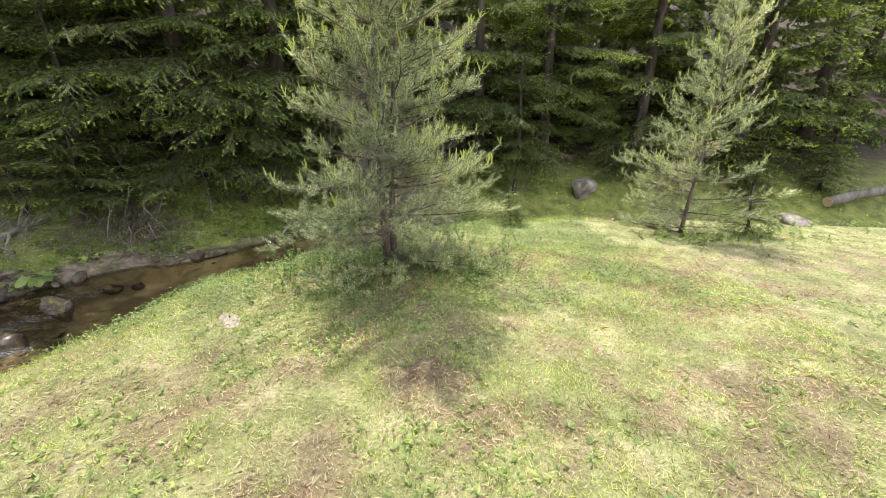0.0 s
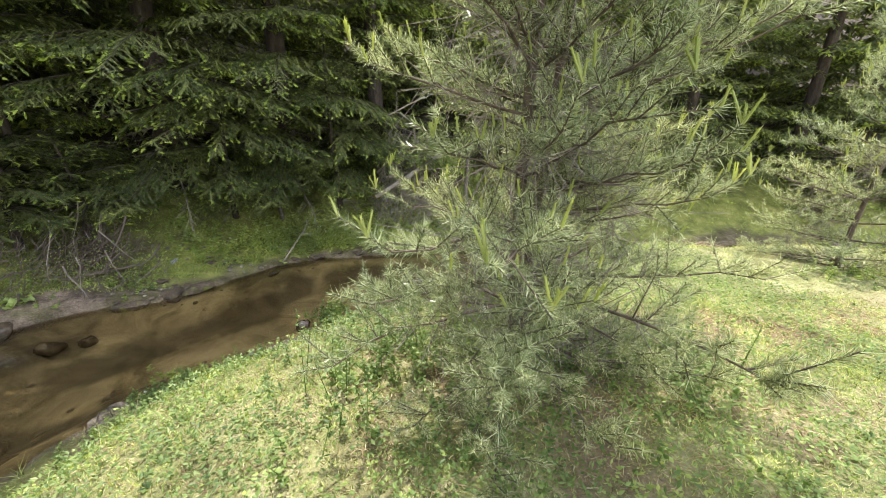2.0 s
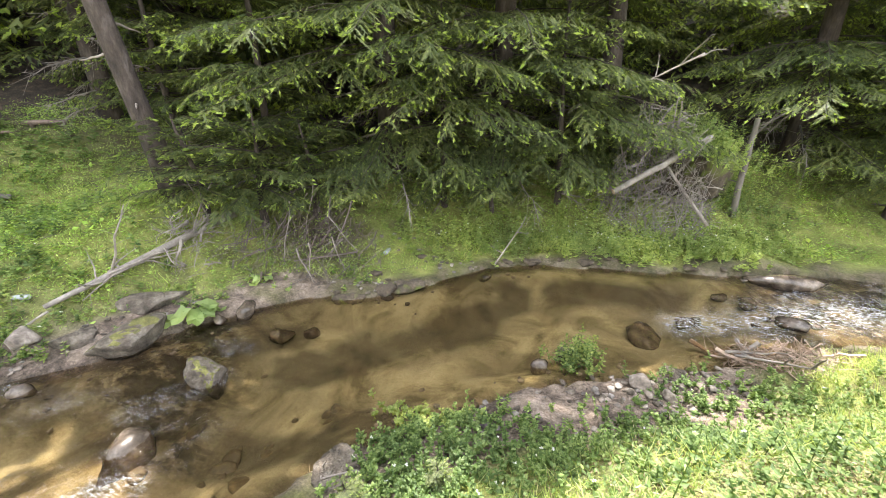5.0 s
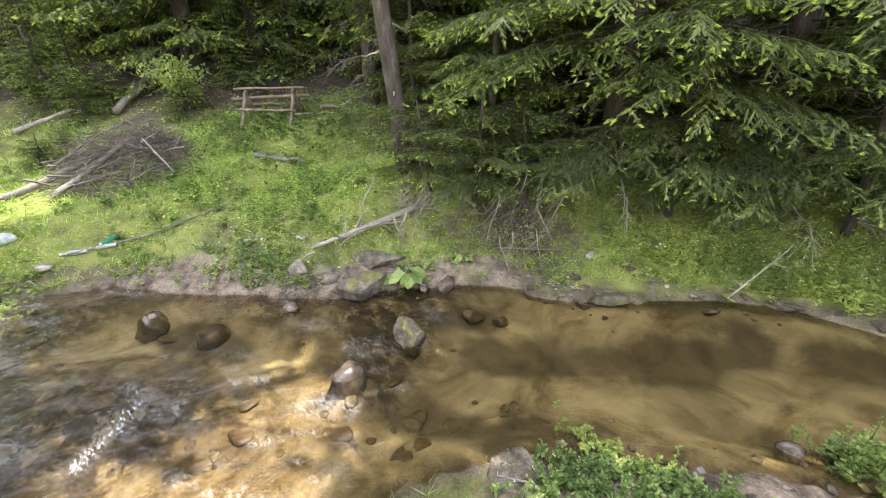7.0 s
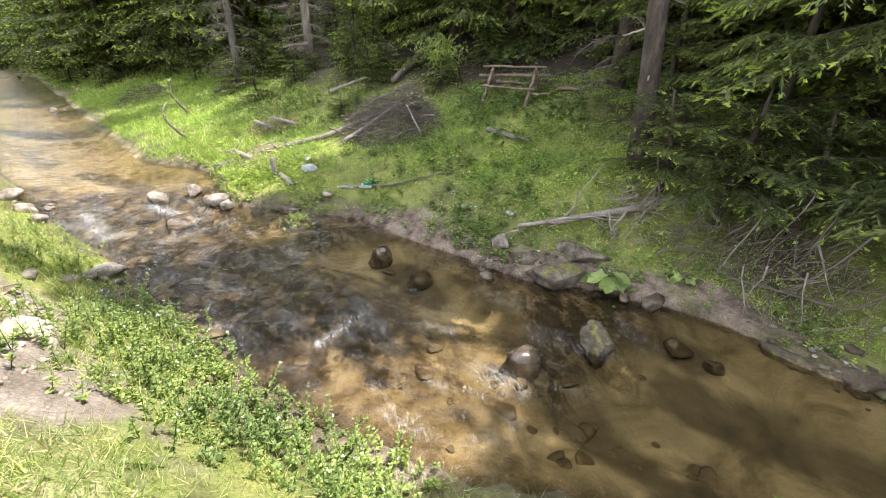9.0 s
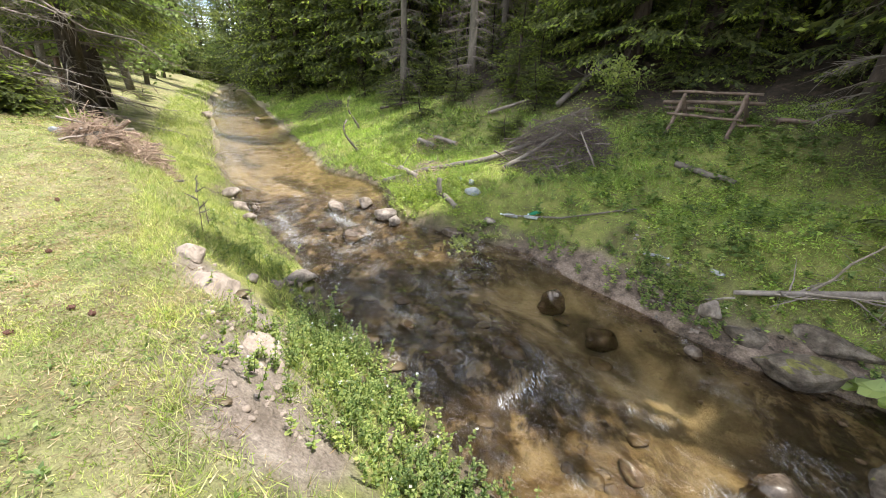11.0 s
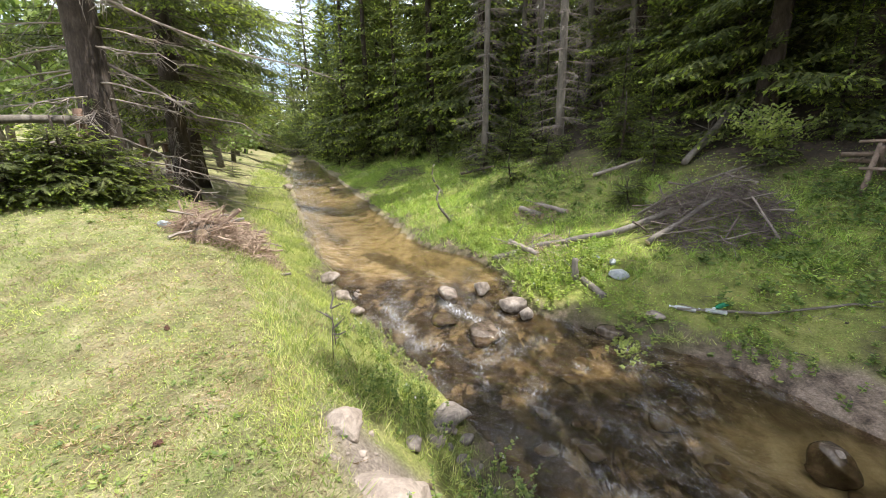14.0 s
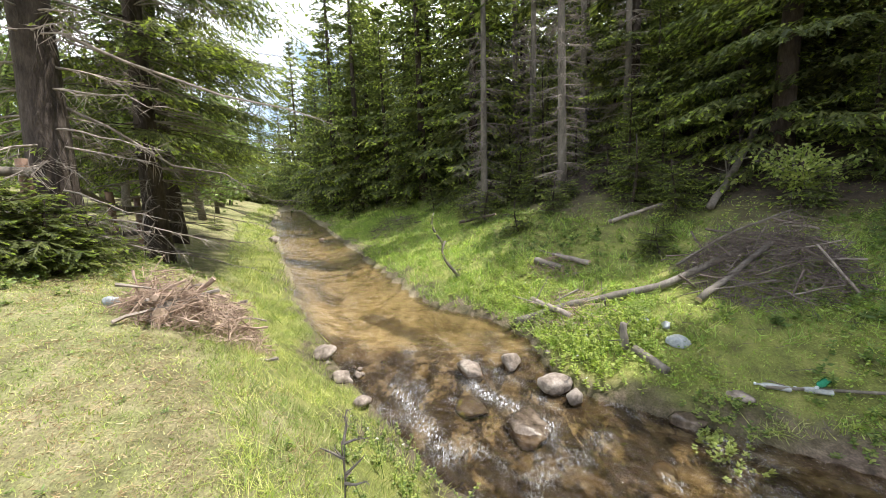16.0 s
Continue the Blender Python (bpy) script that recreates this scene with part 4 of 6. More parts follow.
# the leaning trunk beside the log, and the low spruce boughs at its foot
leaner = plant_tree("spruce", spruce(14, 15.5, 2.6, 0.125, 4.4, 1.1, 0.5, 6, 0.5, 0, 0.9, lean=(-0.03, -0.075)), (-7.35, 6.85), 0, 1.0, "tall spruce with a bare leaning reddish-grey trunk", "tree")
for z, az, L, up in ((1.75, 200, 0.5, 0.10), (2.55, 205, 1.3, 0.15), (2.7, 20, 0.5, 0.1), (1.2, 320, 0.35, 0.0), (3.2, 120, 0.9, 0.1), (2.1, 90, 0.4, 0.0)):
    snag = Geo()
    p = bough(rand(int(z * 100)), np.array([-0.03 * z, -0.075 * z, z]), radians(az), L, up, 0.3)
    add_tube(snag, p, np.linspace(0.022, 0.007, len(p)), 6)
    part("dead_branch", snag, M_DEAD, leaner, "bare pale dead branch", True)
plant_tree("spruce", spruce(61, 14.5, 2.9, 0.15, 3.2, 2.0, 0.4, 4.8, 0.5, 3.0, 0.8, per=7), (-10.1, 8.2), 0, 1.0, "tall spruce with a bare lower trunk behind the table", "tree")
LOW = spruce(17, 4.2, 2.0, 0.06, 1.0, 0.95, 0.4, 5, 0.36, 0.8, 0.65, per=7)
plant_tree("spruce", LOW, (-6.3, 7.75), 20, 1.0, "low spreading spruce with boughs hanging over the bank", "tree")
plant_tree("spruce", LOW, (-8.6, 8.2), 140, 0.95, "low spreading spruce with boughs hanging over the bank", "tree")
plant_tree("spruce", LOW, (-3.9, 8.75), 60, 0.75, "low spreading spruce with boughs hanging over the bank", "tree")
plant_tree("spruce", LOW, (-2.2, 9.35), 200, 0.8, "low spreading spruce with boughs hanging over the bank", "tree")
plant_tree("spruce", LOW, (2.6, 10.2), 260, 0.9, "low spreading spruce with boughs hanging over the bank", "tree")
SHELF = spruce(18, 1.6, 1.5, 0.04, 0.72, 0.95, 0.5, 5, 0.2, 0, 0.4, per=10)
for x, y, s, rz in ((-6.7, 6.7, 1.0, 0), (-6.0, 7.1, 1.15, 130), (-5.5, 7.5, 1.05, 40), (-3.2, 8.9, 0.8, 250)):
    plant_tree("spruce", SHELF, (x, y), rz, s, "low spreading young spruce with flat boughs over dead sticks", "tree")
for x, y, k, s in ((-13.4, 3.3, 0, 0.95), (-12.1, 2.6, 1, 0.65), (-12.4, 4.95, 1, 1.1), (-16.7, -0.7, 0, 0.9), (-15.6, 1.2, 1, 0.9), (-18.5, 0.3, 0, 1.2), (-20.5, -3.2, 0, 1.1), (-25.5, -8.8, 1, 1.2), (-29.5, -12.5, 1, 1.3), (4.75, 5.05, 1, 0.85), (1.35, 5.5, 0, 0.5), (-35, -16.3, 0, 1.5), (-14.6, 2.9, 0, 1.3), (-15.0, 0.2, 1, 1.0), (-17.6, 1.0, 0, 1.4), (-19.2, -1.6, 1, 1.3), (-21.5, -2.2, 0, 1.6), (-16.2, 2.6, 1, 1.2), (-23.5, -5.2, 0, 1.6)):
    plant_tree("spruce_sapling", SAPLINGS[k], (x, y), rr.uniform(0, 360), s, "small fresh green spruce sapling in the grass", "sapling", "saplings")

for k, (x, y, h) in enumerate(((-14.6, 3.5, 0.16), (-15.4, 3.0, 0.24), (-17.2, 4.2, 0.3), (-18.6, 2.2, 0.22), (-19.8, 1.2, 0.28), (-21.2, 0.0, 0.3), (-23.0, -2.2, 0.3), (-15.8, 7.2, 0.3), (-13.0, 6.3, 0.18), (-17.8, 5.6, 0.34), (-20.2, 3.8, 0.36), (-22.2, 1.6, 0.4), (-25.0, -3.0, 0.36), (-12.6, 7.6, 0.26), (-27.5, -9.3, 0.2), (-31.5, -12.2, 0.22), (9.2, 9.9, 0.2), (11.5, 10.2, 0.28))):
    plant_tree("young_spruce", FAR_KINDS[k % 2], (x, y), 67 * k, h, "dark young spruce in the forest undergrowth", "tree", "undergrowth spruces")

# bare pale trunks on the slope
for x, y, h, s in ((-17.0, 1.52, 15, 0.13), (-17.3, -0.75, 14, 0.11), (-20.5, 0.9, 16, 0.13), (-19.6, 2.6, 15, 0.12), (-22.5, 0.2, 16, 0.13), (-18.2, 3.6, 14, 0.11)):
    plant_tree("spruce", spruce(int(-x * 10), h, 1.7, s, 6.5, 2.6, 0.3, 6.5, 0.8, 6.0, 0.6, bark=1), (x, y), 0, 1.0, "slender spruce with a bare pale grey trunk", "tree", "bare trunks")

# the old spruces by the fence, and the wood behind them
OLD = [spruce(41, 15, 3.5, 0.24, 3.6, 1.25, 0.8, 9, 0.75, 7.5, 0.6, per=4), spruce(42, 14, 4.2, 0.21, 2.4, 1.3, 0.7, 8, 0.6, 7.0, 0.6, per=7)]
OLD_BOUGH = ((-0.16, 0.15, 2.85), (-0.40, 0.80, 2.60), (-0.92, 1.80, 2.20), (-1.31, 2.62, 2.0), (-1.52, 3.09, 1.70))
for x, y, k, rz in ((-8.95, -5.75, 0, 0), (-11.5, -7.0, 1, 70), (-13.8, -8.9, 1, 200)):
    old = plant_tree("spruce", OLD[k], (x, y), rz, 1.0, "old spruce with a thick scaly trunk and grey dead limbs", "tree", "old spruces")
    if k == 0:
        for lift, turn in ((0.0, 0), (-0.9, 22)):
            q = np.array([Matrix.Rotation(radians(turn), 3, "Z") @ Vector(p) for p in OLD_BOUGH]) * (1 - 0.015 * turn, 1 - 0.015 * turn, 1) + np.array([0, 0, lift])
            g, r = Geo(), rand(900 + turn)
            q[1:] += r.normal(size=(4, 3)) * 0.06
            add_tube(g, q, np.linspace(0.026, 0.006, 5), 6)
            b, w = along_line(q, r.uniform(0.25, 1, 40))
            d = unit(w + 0.7 * r.normal(size=w.shape) + np.array([0, 0, -0.7]))
            sticks(g, b, b + d * r.uniform(0.1, 0.45, (40, 1)), 0.004, 0.0015)
            part("dead_branch", g, M_DEAD, old, "long bare grey limb", True)
for k, (x, y) in enumerate(((-21, -17.5),)):
    plant_tree("spruce", FAR_KINDS[2], (x, y), 50 * k, 0.9, "spruce with a bare lower trunk behind the fence", "tree", "old spruces")


def broadleaf(seed, height, reach, limbs=38, leaves=60, mat=None):
    """Meshes of a light green broad-leaved tree with an uneven crown of small clumps."""
    r = rand(seed)
    wood, crown = Geo(), Geo()
    h = np.linspace(0, 1, 8)
    line = np.stack([0.2 * np.sin(3 * h), 0.15 * np.cos(4 * h), h * height * 0.85], -1)
    add_tube(wood, line, 0.02 + 0.02 * height * (1 - h), 8)
    for _ in range(limbs):
        q = r.uniform(0.12, 0.98)
        L = reach * (1 - abs(q - 0.45)) * r.uniform(0.5, 1.1)
        p = bough(r, along_line(line, np.array([q]))[0][0], r.uniform(0, 6.28), L, 0.5, 0.1)
        add_tube(wood, p, np.linspace(0.03, 0.006, len(p)) * min(1, reach / 2.4), 4, 0, False)
        b, w = along_line(p, r.uniform(0.25, 1, leaves))
        b = b + r.normal(size=b.shape) * 0.16 * reach * 0.5
        d = unit(r.normal(size=b.shape))
        cards(crown, b, d, any_side(d, r), r.uniform(0.12, 0.30, len(b)) * max(0.25, min(1, reach / 2.4)), r.uniform(0.10, 0.2, len(b)) * max(0.25, min(1, reach / 2.4)), 0)
    return wood.mesh("trunk", [M_BARK_PALE], True), crown.mesh("crown", [mat or M_FOLIAGE_FAR])


BROAD = [broadleaf(51, 7, 3.0), broadleaf(52, 5, 2.4)]
for k, (x, y) in enumerate(((-19.5, -13.4), (-24.5, -17.0), (-29, -20.2), (-17.5, -14.5), (-24, -24), (-30, -27), (-20, -27), (-36, -30), (-27, -33), (-17, -22), (-44, -34), (-52, -38), (-57, -33), (-62, -37), (-14, -26), (-33, -23), (-66, -30), (-50, -26), (-10, -24), (-16, -17), (-11, -18), (-21, -20), (-13, -21))):
    plant_tree("broadleaf_tree", BROAD[k % 2], (x, y), 77 * k, 1.0 + 0.1 * (k % 4), "light green broad-leaved tree at the meadow edge", "tree", "meadow trees")
FAR_END = [(-62, -46), (-70, -38), (-75, -48), (-58, -50), (-48, -44), (-40, -42), (-80, -42), (-68, -54), (-52, -35), (-55, -37.5), (-50, -38), (-46, -33), (-59, -41), (-63, -40.5), (-44, -36), (-66, -44), (-36.5, -30.5), (-39, -33), (-41.5, -30.5), (-45.5, -30.8), (-34, -33.5), (-30, -30), (-62, -44), (-67, -47), (-72, -44), (-60, -47), (-57, -44.5), (-70, -41.5), (-64, -41.5), (-78, -47)]
for k, (x, y) in enumerate(FAR_END):
    plant_tree("spruce", FAR_KINDS[k % 2], (x, y), 50 * k, 0.9, "distant green spruce at the end of the valley", "tree", "distant spruces")


# ---- stones ----
def ico(sub):
    bm = bmesh.new()
    bmesh.ops.create_icosphere(bm, subdivisions=sub, radius=1)
    v = np.array([w.co for w in bm.verts])
    f = np.array([[w.index for w in q.verts] for q in bm.faces])
    bm.free()
    return v, f


ICO = {2: ico(2), 3: ico(3), 4: ico(4)}


def stone_geo(seed, size, sub=3, angular=0.5):
    """A weathered stone: a ball cut by a few planes and roughened."""
    r = rand(seed)
    v, f = ICO[sub]
    v = np.sign(v) * np.abs(v) ** 0.9
    v = v / np.abs(v).max() * 1.05
    for _ in range(int(9 + 10 * angular)):
        n = unit(r.normal(size=3))
        d = r.uniform(0.55, 0.88) if angular > 0 else r.uniform(0.7, 0.95)
        over = np.maximum(v @ n - d, 0)
        v = v - over[:, None] * n * 0.85
    v = v * (1 + 0.42 * (fnoise(v[:, 0] * 1.1 + seed * 1.7, v[:, 1] * 1.1 - v[:, 2] * 0.9, seed + 9) - 0.5)[:, None] + 0.22 * (fnoise(v[:, 0] * 2.4 + seed, v[:, 1] * 2 + v[:, 2] * 1.7, seed) - 0.5)[:, None] + 0.07 * (fnoise(v[:, 0] * 6 + v[:, 2] * 4, v[:, 1] * 6 - v[:, 2] * 5, seed + 3) - 0.5)[:, None])
    if sub > 2:
        v = v * (1 + 0.10 * (fnoise(v[:, 0] * 9 + v[:, 2] * 7, v[:, 1] * 9 - v[:, 2] * 8, seed + 5, 2) - 0.5)[:, None])
    return Geo().add(v * np.asarray(size) / 2, f)


def stone(at, size, seed, mat, label, sink=0.3, rz=None, name="stone", group="", sub=3, z=None, angular=0.5, tilt=0, cap=None):
    """A stone on the ground; cap: what grows on its upper faces."""
    me = stone_geo(seed, size, sub, angular).mesh(name, [mat, cap] if cap else mat, mat is not M_CLAY)
    if cap:
        nz, c = np.zeros(3 * len(me.polygons)), np.zeros(3 * len(me.polygons))
        me.polygons.foreach_get("normal", nz)
        me.polygons.foreach_get("center", c)
        c = c.reshape(-1, 3) / max(size)
        me.polygons.foreach_set("material_index", (nz[2::3] + 2.6 * (fnoise(c[:, 0] * 9, c[:, 1] * 9, seed) - 0.5) > 1.0).astype(np.int32))
    base = gz(*at) if z is None else z
    ob = new(name, me)
    ob.matrix_basis = pose(at[0], at[1], base + size[2] * (0.5 - sink), tilt, 0, seed * 47 % 360 if rz is None else rz)
    return tagged(ob, label, "rock", group)


stone((-4.9, 4.87), (0.33, 0.31, 0.44), 1, M_BROWN, "rounded stone with yellow moss standing in the stream", 0.12, angular=0.1, sub=4, cap=M_MOSSCAP)
stone((-4.87, 4.12), (0.42, 0.36, 0.30), 2, M_STONE_WET, "dark wet stone split by the current", 0.38, angular=0.2)
stone((-7.06, 3.07), (0.36, 0.31, 0.27), 3, M_STONE_WET, "wet brown stone with a pale top in the stream", 0.3, angular=-0.2)
stone((-7.06, 3.07), (0.13, 0.10, 0.06), 103, M_ROCK_PINK, "pale flake of stone on a wet boulder", 0.3, z=gz(-7.06, 3.07) + 0.16)
stone((-4.85, 5.7), (0.32, 0.26, 0.22), 4, M_STONE_WET, "brown stone under shallow water", 0.35)
stone((-4.6, 5.9), (0.18, 0.16, 0.14), 5, M_STONE_WET, "small brown stone under shallow water", 0.35)
stone((-6.5, 3.5), (0.42, 0.34, 0.22), 6, M_STONE_WET, "flat brown stone under shallow water", 0.3)
stone((-3.3, 4.42), (0.46, 0.36, 0.18), 7, M_BROWN, "brownish rock at the water's edge", 0.4)
stone((-2.13, 5.86), (0.20, 0.16, 0.16), 8, M_STONE_WET, "dark stone with a pale cap at the water's edge", 0.2)
stone((-1.92, 6.1), (0.16, 0.14, 0.22), 9, M_STONE_MOSS, "mossy stone beside a clump of leaves in the water", 0.15)
stone((-6.66, 4.56), (0.24, 0.2, 0.26), 10, M_ROCK_PINK, "upright pale stone on the sandy bank", 0.12)
stone((-5.98, 4.98), (0.85, 0.46, 0.36), 11, M_BROWN, "broad brown boulder at the foot of the bank", 0.42, 62, angular=0.1, sub=4, cap=M_MOSSCAP)
stone((-6.4, 4.78), (0.5, 0.34, 0.2), 12, M_BROWN, "broad brown boulder at the foot of the bank", 0.35, 50, angular=0.4, sub=4)
stone((-6.3, 5.5), (0.7, 0.35, 0.24), 13, M_BROWN, "long flat pale rock under a dead log", 0.5, 45, sub=4)
stone((-5.38, 5.82), (0.34, 0.24, 0.18), 14, M_STONE_WET, "dark stone at the water's edge", 0.25)
stone((-5.55, 5.6), (0.2, 0.17, 0.13), 15, M_STONE_WET, "dark stone at the water's edge", 0.25)
stone((-6.22, 4.25), (0.22, 0.2, 0.14), 16, M_STONE_WET, "dark stone at the water's edge", 0.25)
stone((-4.45, 6.5), (0.55, 0.3, 0.24), 17, M_EARTH, "dark earthy bank stone half buried in moss", 0.6, 20, sub=4)
stone((-3.85, 6.95), (0.5, 0.3, 0.22), 18, M_EARTH, "dark earthy bank stone half buried in moss", 0.6, 40, sub=4)
stone((-4.1, 6.75), (0.3, 0.24, 0.2), 19, M_EARTH, "dark earthy bank stone half buried in moss", 0.6, sub=4)
stone((-0.62, 7.35), (0.26, 0.2, 0.14), 20, M_STONE_WET, "wet stone in the lower riffle", 0.2)
stone((-1.1, 6.95), (0.5, 0.4, 0.2), 21, M_STONE_WET, "wet stone in the lower riffle", 0.3)
stone((0.3, 7.25), (0.34, 0.26, 0.18), 22, M_STONE_WET, "wet stone in the lower riffle", 0.25)
stone((0.7, 8.3), (0.8, 0.35, 0.22), 23, M_STONE_WET, "wet stone in the lower riffle", 0.3)
stone((-1.05, 6.0), (0.26, 0.2, 0.18), 24, M_BROWN, "pale stone on the gravel bank", 0.2)
stone((-1.35, 5.72), (0.28, 0.2, 0.14), 25, M_ROCK_PINK, "pale stone on the gravel bank", 0.2)
stone((-1.15, 5.62), (0.14, 0.12, 0.09), 26, M_ROCK_PINK, "pale stone on the gravel bank", 0.2)
stone((-9.6, 0.06), (0.38, 0.30, 0.26), 27, M_ROCK_PINK, "pale stone at the head of the riffle", 0.25, group="riffle stones")
stone((-9.42, -0.44), (0.46, 0.32, 0.24), 28, M_ROCK_PINK, "pale stone at the head of the riffle", 0.25, group="riffle stones")
stone((-9.15, 0.58), (0.42, 0.36, 0.3), 29, M_ROCK_PINK, "pale stone at the head of the riffle", 0.2, group="riffle stones")
stone((-8.95, 0.75), (0.24, 0.2, 0.2), 30, M_STONE, "stone at the head of the riffle", 0.2)
stone((-8.5, 0.2), (0.7, 0.5, 0.22), 31, M_STONE_WET, "broad dark stone under the riffle", 0.3, 30)
stone((-8.8, -0.35), (0.42, 0.35, 0.2), 131, M_STONE_MOSS, "mossy stone in the tail of the pool", 0.4, 30)
stone((-6.72, 0.12), (0.55, 0.30, 0.20), 32, M_STONE, "flat grey slab on the low bank", 0.2, 140, tilt=8)
stone((-5.68, -0.25), (0.30, 0.24, 0.2), 33, M_CLAY, "lump of pale clay at the bank's edge", 0.62, angular=1.0)
stone((-5.3, 0.18), (0.62, 0.45, 0.32), 34, M_CLAY, "crumbling lump of pale clay at the bank's edge", 0.62, 30, angular=1.0)
stone((-4.85, 0.8), (0.5, 0.4, 0.26), 35, M_CLAY, "crumbling lump of pale clay at the bank's edge", 0.7, angular=1.0)
stone((-9.45, -2.42), (0.42, 0.3, 0.24), 36, M_ROCK_PINK, "tilted pale stone at the water's edge", 0.25, 120, tilt=15)
stone((-8.95, -1.95), (0.3, 0.22, 0.2), 37, M_ROCK_PINK, "pale stone at the water's edge", 0.3)
stone((-8.45, -1.5), (0.24, 0.2, 0.16), 38, M_ROCK_PINK, "pale stone at the water's edge", 0.3)
stone((-8.9, 2.3), (0.30, 0.16, 0.10), 39, M_ROCK_PINK, "pale elongated stone in the grass", 0.2, 60)
stone((-8.65, 1.75), (0.34, 0.26, 0.2), 40, M_STONE_WET, "dark stone at the water's edge", 0.25)
stone((-18.6, -9.35), (0.5, 0.4, 0.34), 41, M_ROCK_PINK, "pale stone at the far water's edge", 0.2)
stone((-20.5, -8.2), (0.6, 0.4, 0.3), 42, M_ROCK_PINK, "pale stone in the far stream", 0.25)
stone((4.6, 10.4), (0.9, 0.7, 0.8), 43, M_STONE, "large grey boulder under the spruces", 0.2, sub=4)
stone((6.4, 5.9), (0.6, 0.45, 0.3), 44, M_STONE, "grey stone at the edge of the grass", 0.3)
stone((-1.38, 2.5), (0.30, 0.20, 0.05), 45, M_CLAY, "pale bare patch of dried clay in the turf", 0.72, angular=1.0)
stone((-0.15, 9.75), (1.1, 0.9, 1.2), 46, M_EARTH, "dark mossy root plate of a fallen tree", 0.15, sub=4)
rr = rand(77)
ROW = [stone_geo(200 + k, (0.14, 0.11, 0.09), 2).mesh("stone", M_STONE, True) for k in range(5)]
ROWW = [stone_geo(220 + k, (0.15, 0.12, 0.08), 2).mesh("stone", M_STONE_WET, True) for k in range(4)]
ROWB = [stone_geo(240 + k, (0.18, 0.14, 0.04), 2, 0.1).mesh("stone", M_COBBLE, True) for k in range(5)]
ROWE = [stone_geo(250 + k, (0.28, 0.2, 0.12), 3, 0.4).mesh("clod", M_EARTH, True) for k in range(6)]
ROWP = [stone_geo(210 + k, (0.14, 0.11, 0.09), 2).mesh("stone", M_ROCK_PINK, True) for k in range(3)]


def scatter_stones(centre, spread, n, smin, smax, label, meshes):
    for _ in range(n):
        x, y = centre[0] + rr.normal() * spread[0], centre[1] + rr.normal() * spread[1]
        s = rr.uniform(smin, smax)
        ob = new("stone", meshes[rr.randint(len(meshes))])
        ob.matrix_basis = pose(x, y, gz(x, y) + (0.0 if meshes is ROWB or meshes is ROWE else 0.02) * s, rr.uniform(-15, 15), rr.uniform(-15, 15), rr.uniform(0, 360)) @ Matrix.Scale(s, 4)
        tagged(ob, label, "stone", label)


def pebbles(name, spots, smin, smax, size, mats, label, seed):
    """Small loose stones past counting, as one mesh; spots: (x, y, spread x, spread y, number)."""
    g, r = Geo(), rand(seed)
    shapes = [stone_geo(seed + k, size, 2, 0.4) for k in range(6)]
    for cx, cy, sx, sy, n in spots:
        for _ in range(n):
            x, y = cx + r.normal() * sx, cy + r.normal() * sy
            shape, q, a = shapes[r.randint(6)], r.uniform(smin, smax), r.uniform(0, 6.28)
            v = shape.v[0] * q
            v = np.stack([v[:, 0] * math.cos(a) - v[:, 1] * math.sin(a) + x, v[:, 0] * math.sin(a) + v[:, 1] * math.cos(a) + y, v[:, 2] + gz(x, y) + 0.01 * q], -1)
            g.add(v, shape.f[0][0], r.randint(len(mats)))
    return tagged(new(name, g.mesh(name, mats, True)), label, "stones", "", "stuff")


scatter_stones((-6.35, 0.2), (0.16, 0.16), 14, 0.5, 1.2, "small grey stone in a row on the low bank", ROW + ROWP)
scatter_stones((-6.0, 0.6), (0.2, 0.16), 10, 0.4, 1.0, "small grey stone in a row on the low bank", ROW + ROWP)
scatter_stones((-9.3, -2.2), (0.3, 0.3), 8, 0.4, 1.0, "small stone at the water's edge", ROWP)
scatter_stones((-4.5, 3.5), (0.4, 0.5), 20, 0.4, 1.4, "brown cobble on the stream bed", ROWB)
scatter_stones((-4.1, 4.5), (0.3, 0.3), 18, 0.4, 1.3, "brown cobble on the stream bed", ROWB)
scatter_stones((-6.5, 2.2), (0.9, 0.9), 36, 0.5, 1.8, "brown cobble on the stream bed", ROWB)
scatter_stones((0.3, 7.6), (0.7, 0.4), 16, 0.5, 1.6, "wet cobble in the lower riffle", ROWW)
pebbles("gravel", [(-1.5, 5.6, 0.5, 0.15, 110), (-2.6, 5.0, 0.4, 0.14, 60), (-0.8, 5.9, 0.3, 0.15, 40), (-7.1, 4.3, 0.6, 0.2, 80), (-6.0, 5.2, 0.4, 0.3, 60), (-3.4, 7.6, 0.5, 0.15, 50), (-4.4, 6.7, 0.4, 0.12, 50)], 0.15, 0.8, (0.11, 0.09, 0.06), [M_STONE, M_ROCK_PINK, M_BROWN], "loose gravel on the bare banks of the stream", 800)
pebbles("clay_crumbs", [(-5.65, -0.15, 0.1, 0.1, 14), (-5.35, 0.25, 0.12, 0.12, 24), (-5.0, 0.55, 0.12, 0.1, 24), (-4.7, 0.8, 0.14, 0.12, 24), (-4.4, 1.15, 0.16, 0.14, 26), (-5.2, 0.55, 0.3, 0.15, 20)], 0.08, 0.42, (0.15, 0.12, 0.08), [M_CLAY], "crumbled lumps of clay on the eroded bank", 820)
for cx, cy in ((-4.6, 6.5), (-3.9, 6.95), (-3.3, 7.5), (-2.5, 8.0), (-1.5, 8.15), (-0.4, 8.25)):
    scatter_stones((cx, cy + 0.06), (0.30, 0.07), 3, 0.3, 1.0, "dark lump of earth sunk in the muddy far edge", ROWE)
